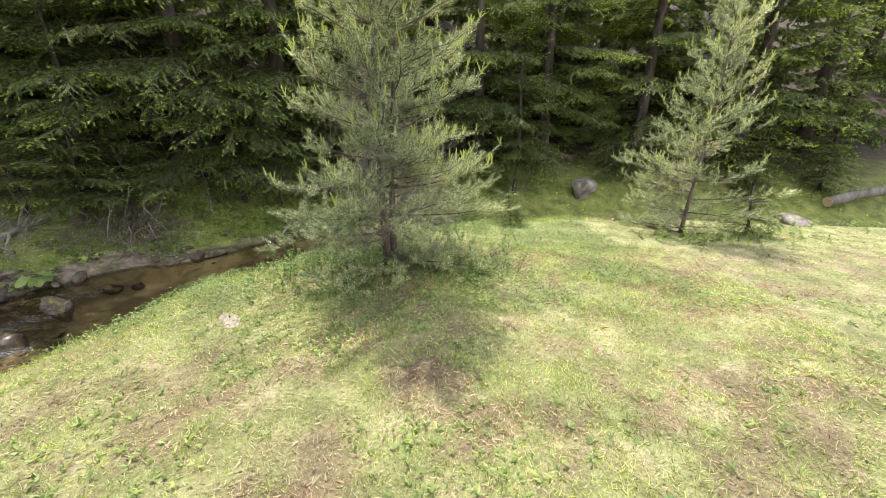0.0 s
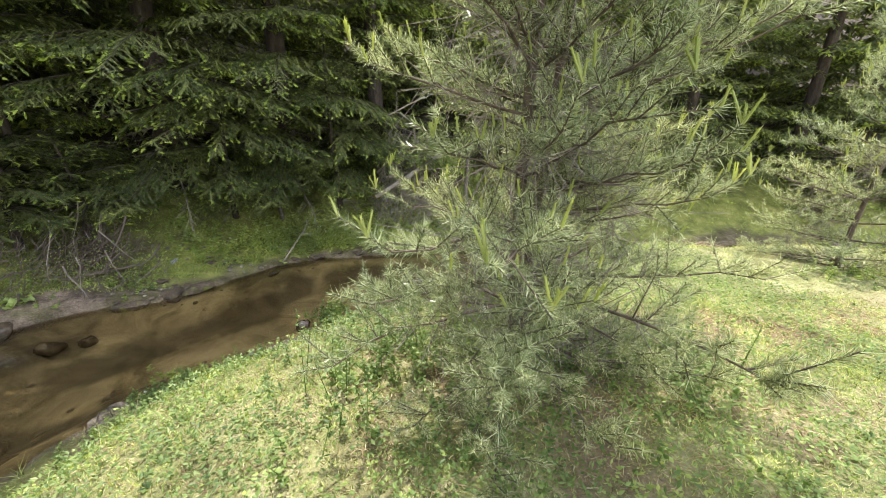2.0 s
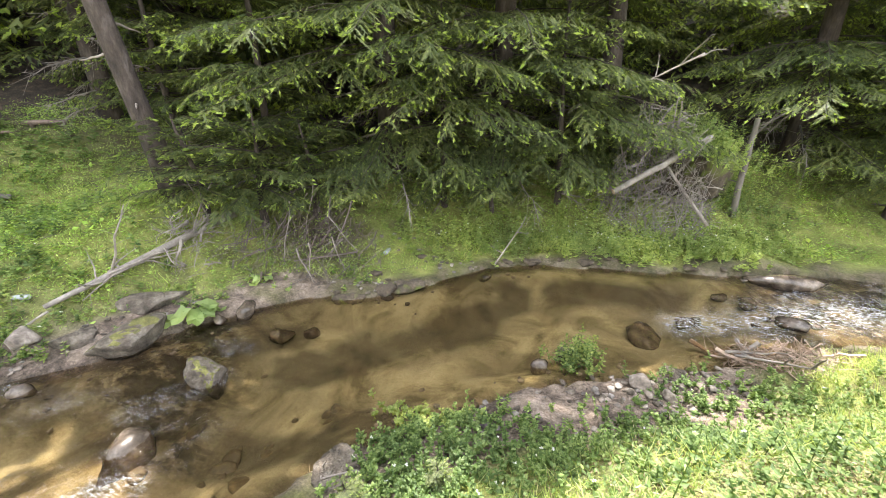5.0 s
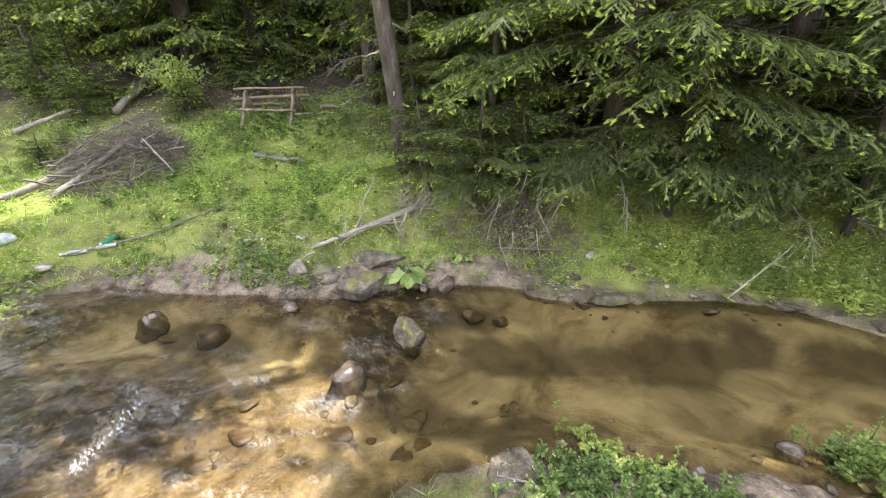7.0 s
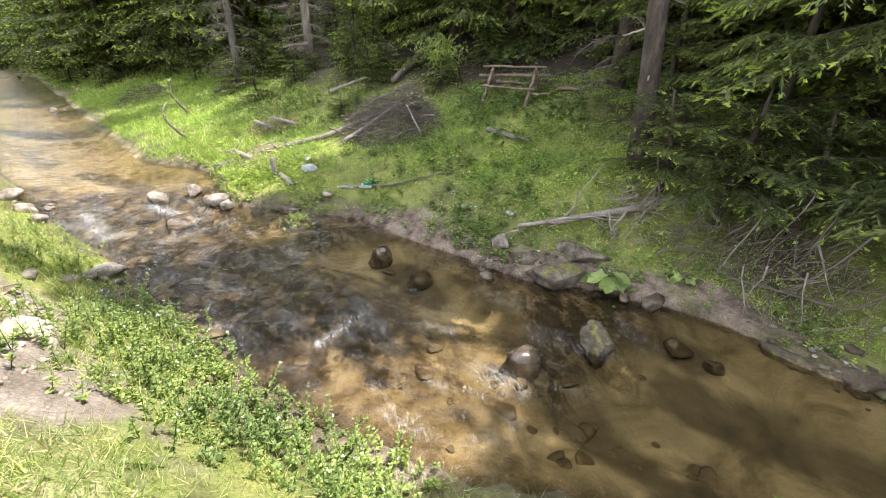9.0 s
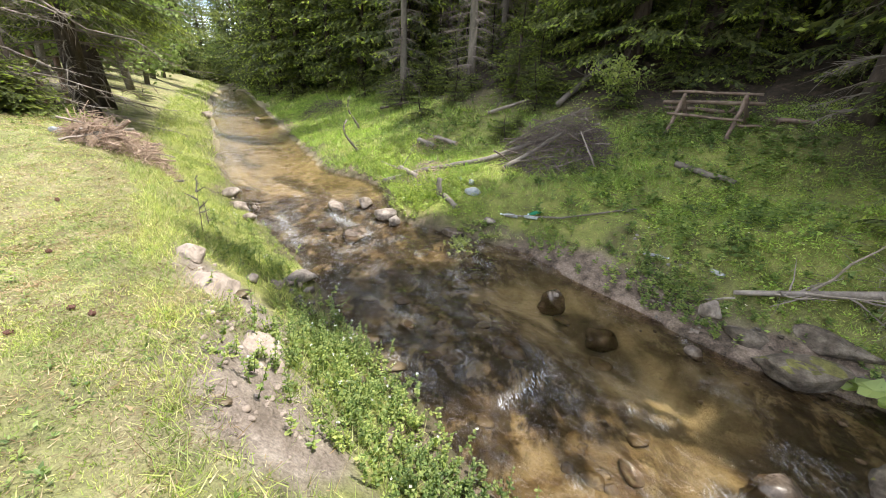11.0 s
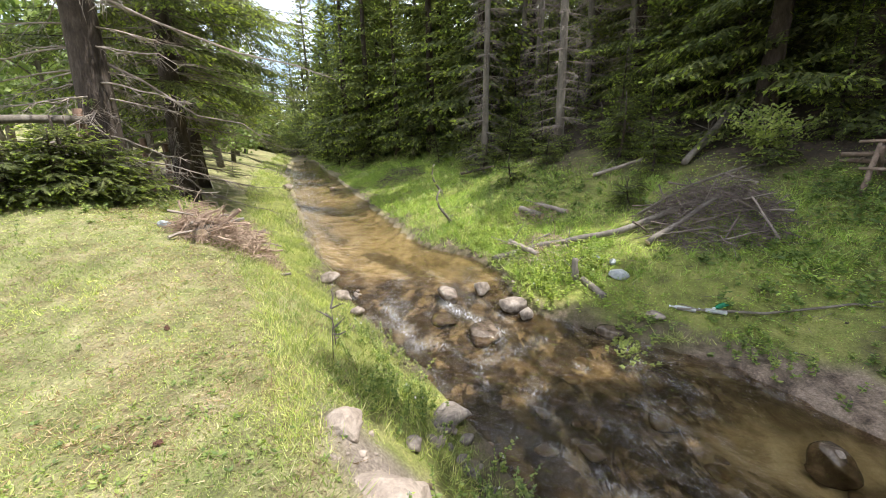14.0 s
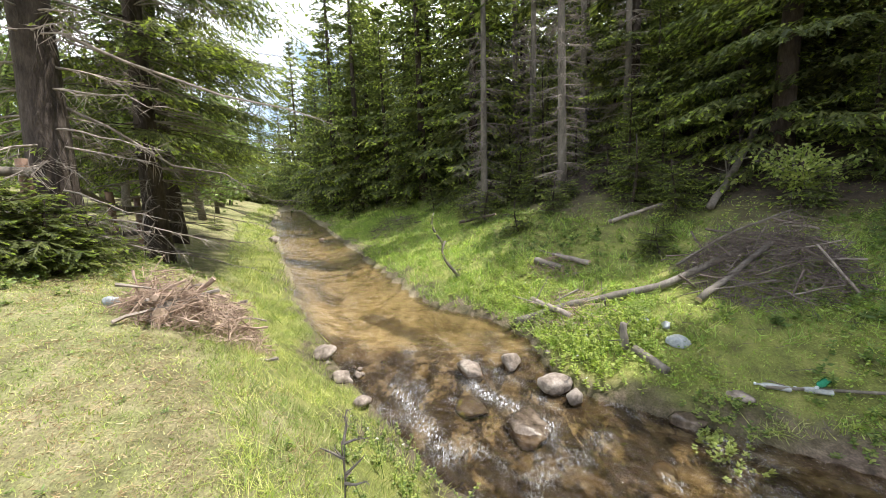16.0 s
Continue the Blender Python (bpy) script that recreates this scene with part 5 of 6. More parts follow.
scatter_stones((-9.8, 1.2), (0.35, 0.3), 9, 0.3, 0.8, "small stone in the grass", ROWP)


# ---- dead wood ----
def timber(name, pts, r0, r1, mat, label, category="log", twigs=0, seed=0, cut=True, twig_len=0.5, bend=0.0):
    """A fallen stem along pts (places over the ground when z is given as a height above it), with snags."""
    r = rand(900 + seed)
    p = np.array([(x, y, gz(x, y) + h) for x, y, h in pts])
    s = np.linspace(0, 1, max(6, 3 * len(p)))
    line = np.stack([np.interp(s, np.linspace(0, 1, len(p)), p[:, k]) for k in range(3)], -1)
    line[1:-1] += r.normal(size=line[1:-1].shape) * (0.15 * r0 + bend)
    o = line[0].copy()
    t = tagged(new(name), label, category)
    t.matrix_basis = pose(*o)
    g = Geo()
    rad = np.linspace(r0, r1, len(line)) * r.uniform(0.93, 1.07, len(line))
    add_tube(g, line - o, rad, 9)
    stem = part("stem", g, mat, t, "", True)
    if cut and r0 > 0.035:
        for k, e in enumerate((0, -1)):
            d = unit(line[e] - line[1 if e == 0 else -2])
            c = Geo()
            add_tube(c, np.stack([line[e] - o, line[e] - o + d * 0.006]), [rad[e] * 0.94] * 2, 9)
            part("cut_end", c, M_CUT, stem, "pale sawn or broken end")
    fine = Geo()
    for k in range(twigs):
        b, w = along_line(line, np.array([r.uniform(0.1, 0.98)]))
        d = unit(w[0] * 0.5 + unit(r.normal(size=3)) * np.array([1, 1, 0.8]) + np.array([0, 0, 0.25]))
        L = twig_len * r.uniform(0.4, 1.2)
        q = b[0] - o + np.outer(np.linspace(0, 1, 5), d * L) + np.cumsum(r.normal(size=(5, 3)) * 0.03 * L, 0)
        c = Geo()
        add_tube(c, q, np.linspace(0.013, 0.004, 5) * (0.6 + 0.6 * L), 5)
        part("branch", c, mat, t)
        m = 6
        bb, ww = along_line(q, r.uniform(0.2, 1, m))
        dd = unit(ww + 0.8 * r.normal(size=ww.shape))
        sticks(fine, bb, bb + dd * r.uniform(0.05, 0.22, (m, 1)) * L * 1.5, 0.003, 0.001)
    if twigs:
        tagged(part("twig_growth", fine, mat, t), "", "", "", "stuff")
    return t


timber("dead_log", [(-6.86, 4.86, 0.14), (-6.38, 6.9, 0.10)], 0.026, 0.055, M_DEAD, "bleached dead log with bare side branches on the bank", "log", 18, 1, True, 0.8)
timber("log", [(-9.9, 5.38, 0.07), (-9.2, 5.98, 0.06)], 0.06, 0.035, M_BARK_PALE, "short weathered log lying in the grass", "log", 2, 2, False, 0.25)
timber("log", [(-10.65, 0.1, 0.07), (-10.8, 1.2, 0.08), (-10.85, 2.3, 0.09), (-11.3, 3.5, 0.2)], 0.06, 0.05, M_BARK_PALE, "long grey fallen stem beside the brush pile", "log", 5, 3, True, 0.5)
timber("log", [(-10.4, 2.55, 0.05), (-10.7, 3.1, 0.2), (-11.0, 3.7, 0.4)], 0.05, 0.035, M_BARK_PALE, "grey pole leaning on the brush pile", "log", 1, 4)
timber("log", [(-11.1, 0.4, 0.12), (-10.3, 0.9, 0.12)], 0.05, 0.04, M_DEAD, "broken stick on the grassy spit", "log", 3, 5)
timber("log", [(-12.2, 1.0, 0.08), (-12.6, 0.55, 0.14)], 0.07, 0.07, M_BARK_PALE, "short log among ferns", "log", 2, 6)
timber("log", [(-12.3, 1.5, 0.06), (-12.9, 0.9, 0.10)], 0.05, 0.04, M_DEAD, "short log among ferns", "log", 2, 7)
timber("log", [(-13.9, 2.2, 0.10), (-13.7, 3.2, 0.2)], 0.045, 0.035, M_DEAD, "pale pole lying on the slope", "log", 3, 8)
timber("log", [(-17.2, -1.6, 0.1), (-16.2, -0.4, 0.3)], 0.05, 0.03, M_TWIG, "dark fallen stem on the slope", "log", 5, 9)
timber("fallen_tree", [(-13.1, 3.85, 0.12), (-14.2, 4.75, 0.22), (-15.4, 5.75, 0.4), (-16.6, 6.8, 0.7)], 0.075, 0.06, M_BARK_PALE, "fallen spruce trunk leaning down the forest slope", "tree", 16, 10, False, 0.9)
timber("log", [(-1.4, 8.75, 0.75), (-0.8, 9.05, 0.95), (-0.15, 9.4, 1.15)], 0.04, 0.045, M_DEAD, "bleached log across the dead brush", "log", 3, 11)
timber("log", [(-0.75, 9.25, 0.9), (-0.1, 8.95, 0.25)], 0.018, 0.022, M_DEAD, "bleached log across the dead brush", "log", 3, 12)
timber("dead_tree", [(0.42, 9.65, 0.0), (0.45, 9.75, 0.7), (0.5, 9.85, 1.35)], 0.05, 0.035, M_BARK_PALE, "broken upright dead stem on the bank", "stump", 5, 13)
timber("log", [(-1.3, 9.4, 1.7), (-0.45, 9.4, 2.2)], 0.012, 0.014, M_DEAD, "bare dead stem hanging in the spruces", "log", 4, 14)
timber("stump", [(-9.6, 1.42, 0.0), (-9.62, 1.4, 0.30)], 0.055, 0.04, M_BARK_PALE, "short rotten stump among light green weeds", "stump", 4, 15, False, 0.2)
timber("log", [(-9.55, 1.5, 0.03), (-9.2, 1.75, 0.03)], 0.05, 0.05, M_BARK_PALE, "rotten brown log beside a stump", "log", 2, 16, False, 0.2)
timber("log", [(-8.95, 2.55, 0.05), (-8.8, 3.4, 0.05), (-8.85, 4.5, 0.05)], 0.016, 0.013, M_BARK_PALE, "thin pale pole lying in the grass", "log", 3, 17, True, 0.2)
timber("log", [(11.0, 9.4, 0.3), (13.5, 9.6, 0.5)], 0.14, 0.12, M_BARK_PALE, "fallen log across the lower stream", "log", 2, 18)
timber("stick", [(-1.7, 0.75, 0.01), (-1.45, 0.9, 0.015)], 0.006, 0.004, M_DEAD, "dry twig on the turf", "twig", 0, 19)
timber("stick", [(-6.75, -0.86, 0.0), (-6.75, -0.87, 0.3)], 0.006, 0.003, M_TWIG, "thin upright dead stalk in the grass", "twig", 2, 20, True, 0.1)
timber("stick", [(-6.5, -0.75, 0.0), (-6.5, -0.72, 0.5)], 0.004, 0.002, M_BARK_PALE, "small leafless sapling at the bank's edge", "sapling", 6, 21, True, 0.14)
timber("root", [(-6.8, 4.85, 0.12), (-6.95, 4.6, 0.0), (-7.05, 4.3, 0.0)], 0.012, 0.006, M_DEAD, "pale crooked branch on the sand", "branch", 0, 22)
timber("branch", [(-3.15, 4.4, 0.03), (-3.35, 4.3, 0.06), (-3.45, 4.42, 0.04)], 0.008, 0.003, M_DEAD, "bleached forked twig on the wet rock", "branch", 5, 23, True, 0.15)
timber("log", [(-4.7, 7.2, 0.05), (-5.4, 6.75, 0.05)], 0.014, 0.011, M_TWIG, "mossy stick on the bank", "log", 1, 24)
timber("branch", [(-2.9, 7.75, 0.1), (-2.6, 8.3, 0.45)], 0.012, 0.006, M_DEAD, "bare curved branch on the bank", "branch", 3, 25, True, 0.25)
timber("branch", [(-0.55, 6.25, 0.1), (-0.1, 6.05, 0.15)], 0.012, 0.006, M_DEAD, "bleached twig in flood debris", "branch", 4, 26, True, 0.25)


def brush(name, at, size, n, seed, mat, label, big=18, aim=None, thick=1.0, loose=0.35, fall=2.6):
    """A heap of dead branches: the larger ones are parts, the tangle of thin twigs is one part."""
    r = rand(seed)
    t = thing(name, (at[0], at[1], gz(*at)), label, "brush pile")
    g = Geo()

    def spots(k):
        q, a = np.sqrt(r.uniform(0, 1, k)), r.uniform(0, 2 * np.pi, k)
        x, y = q * np.cos(a) * size[0], q * np.sin(a) * size[1]
        top = size[2] * (1 - q**fall) * r.uniform(0.05, 1, k) * (0.35 + 1.1 * fnoise(x * 2.2 + seed, y * 2.2, seed))
        return np.stack([x, y, top + land(at[0] + x, at[1] + y) - gz(*at)], -1)

    c = spots(n)
    if aim is None:
        out = unit(c * np.array([1, 1, 0.3]) + 1e-3)
        d = unit(unit(r.normal(size=c.shape)) * np.array([1, 1, 0.45]) + 0.4 * out)
    else:
        d = unit(np.asarray(aim) + (loose + 0.1) * r.normal(size=c.shape))
    L = r.uniform(0.2, 0.9, n)[:, None] * max(size[:2]) * 0.6
    mid = c + d * L * 0.5 + r.normal(size=c.shape) * 0.03
    sticks(g, c - d * L * 0.5, mid, 0.0042, 0.0034)
    sticks(g, mid, c + d * L * 0.6 + np.array([0, 0, -0.05]), 0.0034, 0.0012)
    for k in range(big):
        c0 = spots(1)[0]
        dd = unit(np.asarray(aim) + loose * r.normal(size=3)) if aim is not None else unit(unit(r.normal(size=3)) * np.array([1, 1, 0.35]))
        LL = r.uniform(0.5, 1.0) * max(size[:2])
        q = c0 + np.outer(np.linspace(-0.5, 0.5, 6), dd * LL) + np.cumsum(r.normal(size=(6, 3)) * 0.015, 0)
        b = Geo()
        add_tube(b, q, np.linspace(0.016, 0.005, 6) * r.uniform(0.6, 1.6) * thick, 5)
        bb, ww = along_line(q, r.uniform(0.2, 1, 9))
        d2 = unit(ww + 0.7 * r.normal(size=ww.shape))
        sticks(g, bb, bb + d2 * r.uniform(0.08, 0.3, (9, 1)), 0.004, 0.0012)
        part("branch", b, M_DEAD if k % 3 == 0 else mat, t)
    tagged(part("twig_tangle", g, mat, t), "", "", "", "stuff")
    return t


brush("dead_branches", (-6.45, 6.35), (0.35, 0.45, 0.5), 60, 311, M_DEAD, "fan of bleached bare boughs at the end of a dead log", 14, aim=(-0.1, -0.75, -0.2))
brush("brush_pile", (-10.95, 3.6), (0.95, 1.0, 0.95), 1300, 301, M_TWIG, "large pile of dry grey-brown spruce brushwood", 60, thick=0.85, fall=1.7)
timber("log", [(-11.3, 2.6, 0.15), (-11.4, 3.4, 0.45), (-11.45, 4.2, 0.62)], 0.022, 0.016, M_BARK_PALE, "straight pale pole lying across the brush pile", "log", 3, 27, False, 0.25)
timber("log", [(-10.05, 4.1, 0.12), (-10.4, 3.85, 0.6)], 0.018, 0.012, M_DEAD, "pale stick poking out of the brush pile", "stick", 2, 28, False, 0.2)
brush("brush_pile", (-7.95, -2.85), (0.6, 0.5, 0.62), 900, 302, M_TWIG_TAN, "pale tan pile of cut branches on the grass", 40)
brush("brush_pile", (-19.5, -4.6), (1.3, 1.0, 0.5), 300, 303, M_TWIG, "dark heap of dead branches on the far bank", 10)
brush("dead_branches", (-5.05, 7.0), (0.8, 0.6, 0.8), 110, 304, M_TWIG, "dead hanging spruce branches on the bank", 22, aim=(-0.42, -0.45, -0.9), thick=0.55, loose=0.45)
brush("dead_branches", (-5.75, 6.7), (0.4, 0.45, 0.6), 90, 305, M_TWIG, "dead hanging spruce branches on the bank", 12, aim=(-0.5, -0.5, -0.75), thick=0.55, loose=0.45)
brush("dead_branches", (-0.75, 9.25), (0.8, 0.45, 1.5), 800, 306, M_DEAD, "tangle of dead grey twigs hanging from a fallen tree", 26, aim=(-0.3, -0.3, -0.7), thick=0.5, loose=0.7)
brush("flood_debris", (-0.15, 6.45), (0.5, 0.3, 0.15), 300, 307, M_TWIG_TAN, "flood debris of pale twigs on the gravel", 8)
brush("flood_debris", (-10.6, 1.0), (0.8, 0.6, 0.15), 260, 308, M_TWIG_TAN, "scattered dry twigs on the grassy spit", 8)
brush("flood_debris", (2.9, 6.4), (0.6, 0.3, 0.16), 160, 309, M_TWIG_TAN, "scattered dry twigs on the bank's edge", 6)
brush("flood_debris", (-12.4, 0.9), (0.6, 0.5, 0.2), 160, 310, M_TWIG_TAN, "scattered dry twigs among ferns", 6)
timber("log", [(-7.45, -2.75, 0.08), (-7.75, -2.95, 0.14)], 0.07, 0.075, M_BARK_PALE, "short cut log under the branch pile", "log", 0, 30)
timber("log", [(-7.8, -2.55, 0.07), (-8.05, -2.75, 0.13)], 0.05, 0.055, M_CUT, "short pale cut log under the branch pile", "log", 0, 31)
stone((-7.55, -3.35), (0.16, 0.13, 0.12), 50, M_BAG, "crumpled white scrap beside the branch pile", 0.2, name="scrap")


# ---- picnic table and fence of poles ----
def pole(parent, name, a, b, r0, r1, mat, seed):
    r = rand(seed)
    a, b = np.array(a, float), np.array(b, float)
    p = a + np.outer(np.linspace(0, 1, 7), b - a) + r.normal(size=(7, 3)) * 0.006
    g = Geo()
    add_tube(g, p, np.linspace(r0, r1, 7) * r.uniform(0.94, 1.06, 7), 8)
    return part(name, g, mat, parent, "", True)


def picnic_table():
    """Rough table and benches of round poles: two crossed trestles, a long top and a bench on both sides."""
    cx, cy = -11.0, 6.23
    ux, uy = unit(np.array([0.70, 0.74]))
    z0 = gz(cx + uy * 0.42, cy - ux * 0.42)
    t = thing("picnic_table", (cx, cy, z0), "rough grey log picnic table with benches, part broken", "table")
    at = lambda l, s, h: (ux * l - uy * s, uy * l + ux * s, max(h, 0) + (gz(cx + ux * l - uy * s, cy + uy * l + ux * s) - z0 if h <= 0.05 else 0.0))
    for k, l in enumerate((-0.5, 0.5)):
        pole(t, "leg", at(l, -0.42, 0), at(l, 0.10, 0.80), 0.04, 0.034, M_TABLE, 400 + k)
        pole(t, "leg", at(l + 0.05, 0.30, 0), at(l + 0.05, -0.10, 0.74), 0.04, 0.034, M_TABLE, 410 + k)
    pole(t, "rail", at(-0.72, 0.08, 0.82), at(0.72, 0.08, 0.80), 0.027, 0.022, M_TABLE, 420)
    pole(t, "rail", at(-0.95, 0.32, 0.62), at(0.75, 0.30, 0.66), 0.04, 0.034, M_TABLE, 421)
    pole(t, "rail", at(-0.60, -0.26, 0.42), at(0.62, -0.26, 0.38), 0.023, 0.02, M_TABLE, 422)
    pole(t, "rail", at(0.45, -0.2, 0.3), at(0.95, -0.1, 0.3), 0.023, 0.02, M_TABLE, 428)
    pole(t, "bench_rail", at(-1.0, 0.62, 0.50), at(0.35, 0.60, 0.48), 0.04, 0.034, M_TABLE, 423)
    for k, l in enumerate((-0.8, 0.15)):
        pole(t, "bench_leg", at(l, 0.62, 0), at(l + 0.1, 0.55, 0.56), 0.03, 0.028, M_TABLE, 424 + k)
    pole(t, "bench_rail", at(0.9, 0.35, 0.42), at(1.45, 0.3, 0.40), 0.042, 0.036, M_TABLE, 430)
    pole(t, "bench_leg", at(1.0, 0.35, 0), at(1.02, 0.34, 0.40), 0.034, 0.032, M_TABLE, 431)
    pole(t, "bench_leg", at(1.35, 0.32, 0), at(1.36, 0.31, 0.40), 0.034, 0.032, M_TABLE, 432)


def fence(a, b, n, rails, label):
    t = thing("fence", (a[0], a[1], gz(*a)), label, "fence")
    z0 = gz(*a)
    q = [np.array([a[0] + (b[0] - a[0]) * s, a[1] + (b[1] - a[1]) * s]) for s in np.linspace(0, 1, n)]
    for k, p in enumerate(q):
        o = (p[0] - a[0], p[1] - a[1], gz(*p) - z0)
        pole(t, "post", (*o[:2], o[2] - 0.2), (*o[:2], o[2] + 1.15), 0.065, 0.06, M_RUST_WOOD, 450 + k)
    for p0, p1 in zip(q[:-1], q[1:]):
        for h in rails:
            pole(t, "rail", (p0[0] - a[0], p0[1] - a[1] + 0.08, gz(*p0) - z0 + h), (p1[0] - a[0], p1[1] - a[1] + 0.08, gz(*p1) - z0 + h + 0.04), 0.055, 0.045, M_BARK_PALE, int(470 + 10 * h + p0[0]))
    return t


picnic_table()
fence((-8.55, -5.6), (-4.6, -5.9), 3, (0.5, 1.0), "weathered pole fence with reddish posts by the old spruces")
fence((-9.5, -6.3), (-14.4, -9.6), 5, (0.35, 0.85), "pole fence with reddish posts running up the valley")


# ---- litter ----
def bottle(at, rz, length, mat, label, squash=0.8, tilt=4):
    t = thing("bottle", (at[0], at[1], gz(*at) + 0.035), label, "bottle", "", "", rz)
    s = np.array([0, 0.02, 0.06, 0.3, 0.5, 0.66, 0.78, 0.86, 0.93, 1.0]) * length
    rad = np.array([0.02, 0.034, 0.036, 0.033, 0.036, 0.035, 0.027, 0.016, 0.013, 0.013])
    g = Geo()
    add_tube(g, np.stack([s, 0 * s, 0.1 * s * math.sin(radians(tilt))], -1), rad, 14)
    g.v = [v * np.array([1, 1, squash]) for v in g.v]
    body = part("body", g, mat, t, "", True)
    c = Geo()
    add_tube(c, np.array([(length, 0, 0), (length + 0.018, 0, 0)]), [0.015, 0.015], 12)
    part("cap", c, M_CAP, body, "pale screw cap")
    return t


bottle((-7.18, 4.92), 200, 0.2, M_BOTTLE, "clear plastic bottle lying on the sandy bank")
bottle((-7.75, 4.25), 60, 0.28, M_BOTTLE, "crushed clear plastic bottle on the bank", 0.6)
bottle((-4.36, 7.36), 95, 0.2, M_BOTTLE, "small clear plastic bottle standing on the mossy bank", 0.9)
bottle((-9.0, 3.1), 310, 0.26, M_GREEN, "green plastic bottle in the grass")
bottle((-8.92, 2.75), 250, 0.27, M_BOTTLE, "clear plastic bottle beside a thin pole")
bottle((-8.85, 3.05), 255, 0.27, M_BOTTLE, "clear plastic bottle beside a thin pole")
stone((-9.6, 2.0), (0.30, 0.22, 0.18), 60, M_BAG, "crumpled translucent white plastic bag in the weeds", 0.25, name="plastic_bag", angular=1.0)
stone((-9.85, 1.95), (0.2, 0.14, 0.12), 61, M_BAG, "scrap of white plastic in the weeds", 0.25, name="plastic_scrap", angular=1.0)
stone((-10.0, 1.75), (0.14, 0.12, 0.10), 62, M_BAG, "scrap of white plastic in the weeds", 0.25, name="plastic_scrap", angular=1.0)


# ---- grass, herbs and other ground cover ----
def scatter(n, box, seed, keep):
    r = rand(seed)
    x, y = r.uniform(box[0], box[1], n), r.uniform(box[2], box[3], n)
    z, ins, dn, df = land(x, y, True)
    k = keep(x, y, ins, dn, df, r)
    return np.stack([x, y, z], -1)[k], dn[k], df[k], r


def tufts(geo, p, r, k, hmin, hmax, width, spread, m=0):
    """k blades round each point of p."""
    b = np.repeat(p, k, 0)
    b = b + r.normal(size=b.shape) * np.array([spread, spread, 0])
    way = unit(np.array([0, 0, 1.0]) + 0.8 * r.normal(size=b.shape) * np.array([1, 1, 0.3]))
    blades(geo, b - np.array([0, 0, 0.004]), way, any_side(way, r), r.uniform(hmin, hmax, len(b)), width, m)


def stuff(name, geo, mats, label, category):
    return tagged(new(name, geo.mesh(name, mats)), label, category, "", "stuff")


turf = Geo()
for n, box, seed, k, w in ((62000, (-6.4, 3.0, -1.6, 4.4), 1, 6, 0.0042), (34000, (-9.5, 7.0, -4.5, 6.4), 2, 6, 0.0065), (18000, (-9.5, -4.2, -4.8, 0.6), 12, 6, 0.0052), (9000, (-24, 14, -16, 7), 3, 5, 0.016)):
    p, dn, df, r = scatter(n, box, seed, lambda x, y, ins, dn, df, r: ~ins & (dn < df) & (dn > 1.0) & (eroded(x, y, dn) < 0.7 * r.uniform(size=len(x)) + 0.1) & (sandy(x, y, df) < 0.5))
    dry = r.uniform(size=len(p)) < 0.06 + 0.6 * dryness(p[:, 0], p[:, 1])
    tall = step(0.5, 0.7, fnoise(p[:, 0] * 1.4, p[:, 1] * 1.4, 71)) > 0.5
    tufts(turf, p[~dry & ~tall], r, k, 0.012, 0.034, w, 0.03, 0)
    tufts(turf, p[~dry & tall], r, k, 0.02, 0.048, w, 0.03, 0)
    q = np.repeat(p[dry], k, 0) + r.normal(size=(dry.sum() * k, 3)) * np.array([0.04, 0.04, 0.0]) + np.array([0, 0, 0.006])
    flat = unit(r.normal(size=q.shape) * np.array([1, 1, 0.0]) + np.array([0, 0, 1.0]) * r.uniform(0.0, 0.5, (len(q), 1)))
    blades(turf, q, flat, any_side(flat, r), r.uniform(0.02, 0.05, len(q)), w, 1)
stuff("grass", turf, [M_GRASS, M_DRYGRASS], "short sunlit yellow-green turf with dry brown patches", "grass")

clover = Geo()
p, dn, df, r = scatter(15000, (-6.4, 4.0, -1.6, 5.0), 8, lambda x, y, ins, dn, df, r: ~ins & (dn < df) & (dn > 1.0) & (r.uniform(size=len(x)) < step(0.5, 0.68, fnoise(x * 1.9, y * 1.9, 91))))
q = np.repeat(p, 4, 0)
way = unit(r.normal(size=q.shape) * np.array([1, 1, 0.0]) + np.array([0, 0, 0.35]))
side = unit(np.cross(way, unit(np.array([0, 0, 1.0]) + 0.35 * r.normal(size=q.shape))))
q[:, 2] += r.uniform(0.004, 0.03, len(q))
pale = r.uniform(size=len(q)) < 0.55
for sel, m in ((pale, 1), (~pale, 0)):
    cards(clover, q[sel], way[sel], side[sel], r.uniform(0.015, 0.042, sel.sum()), r.uniform(0.008, 0.018, sel.sum()), m)
p, dn, df, r = scatter(21000, (-3.8, 2.5, 2.4, 6.9), 11, lambda x, y, ins, dn, df, r: ~ins & (dn < df) & (dn > 0.35) & (sandy(x, y, df) < 0.45) & (r.uniform(size=len(x)) < 0.15 + 0.85 * step(0.4, 0.62, fnoise(x * 2.6, y * 2.6, 93))))
q = np.repeat(p, 4, 0) + r.normal(size=(4 * len(p), 3)) * np.array([0.03, 0.03, 0.0])
way = unit(r.normal(size=q.shape) * np.array([1, 1, 0.0]) + np.array([0, 0, 0.3]))
side = unit(np.cross(way, unit(np.array([0, 0, 1.0]) + 0.35 * r.normal(size=q.shape))))
q[:, 2] += r.uniform(0.01, 0.09, len(q))
pale = r.uniform(size=len(q)) < 0.05
for sel, m in ((pale, 1), (~pale, 0)):
    cards(clover, q[sel], way[sel], side[sel], r.uniform(0.012, 0.034, sel.sum()), r.uniform(0.007, 0.017, sel.sum()), m)
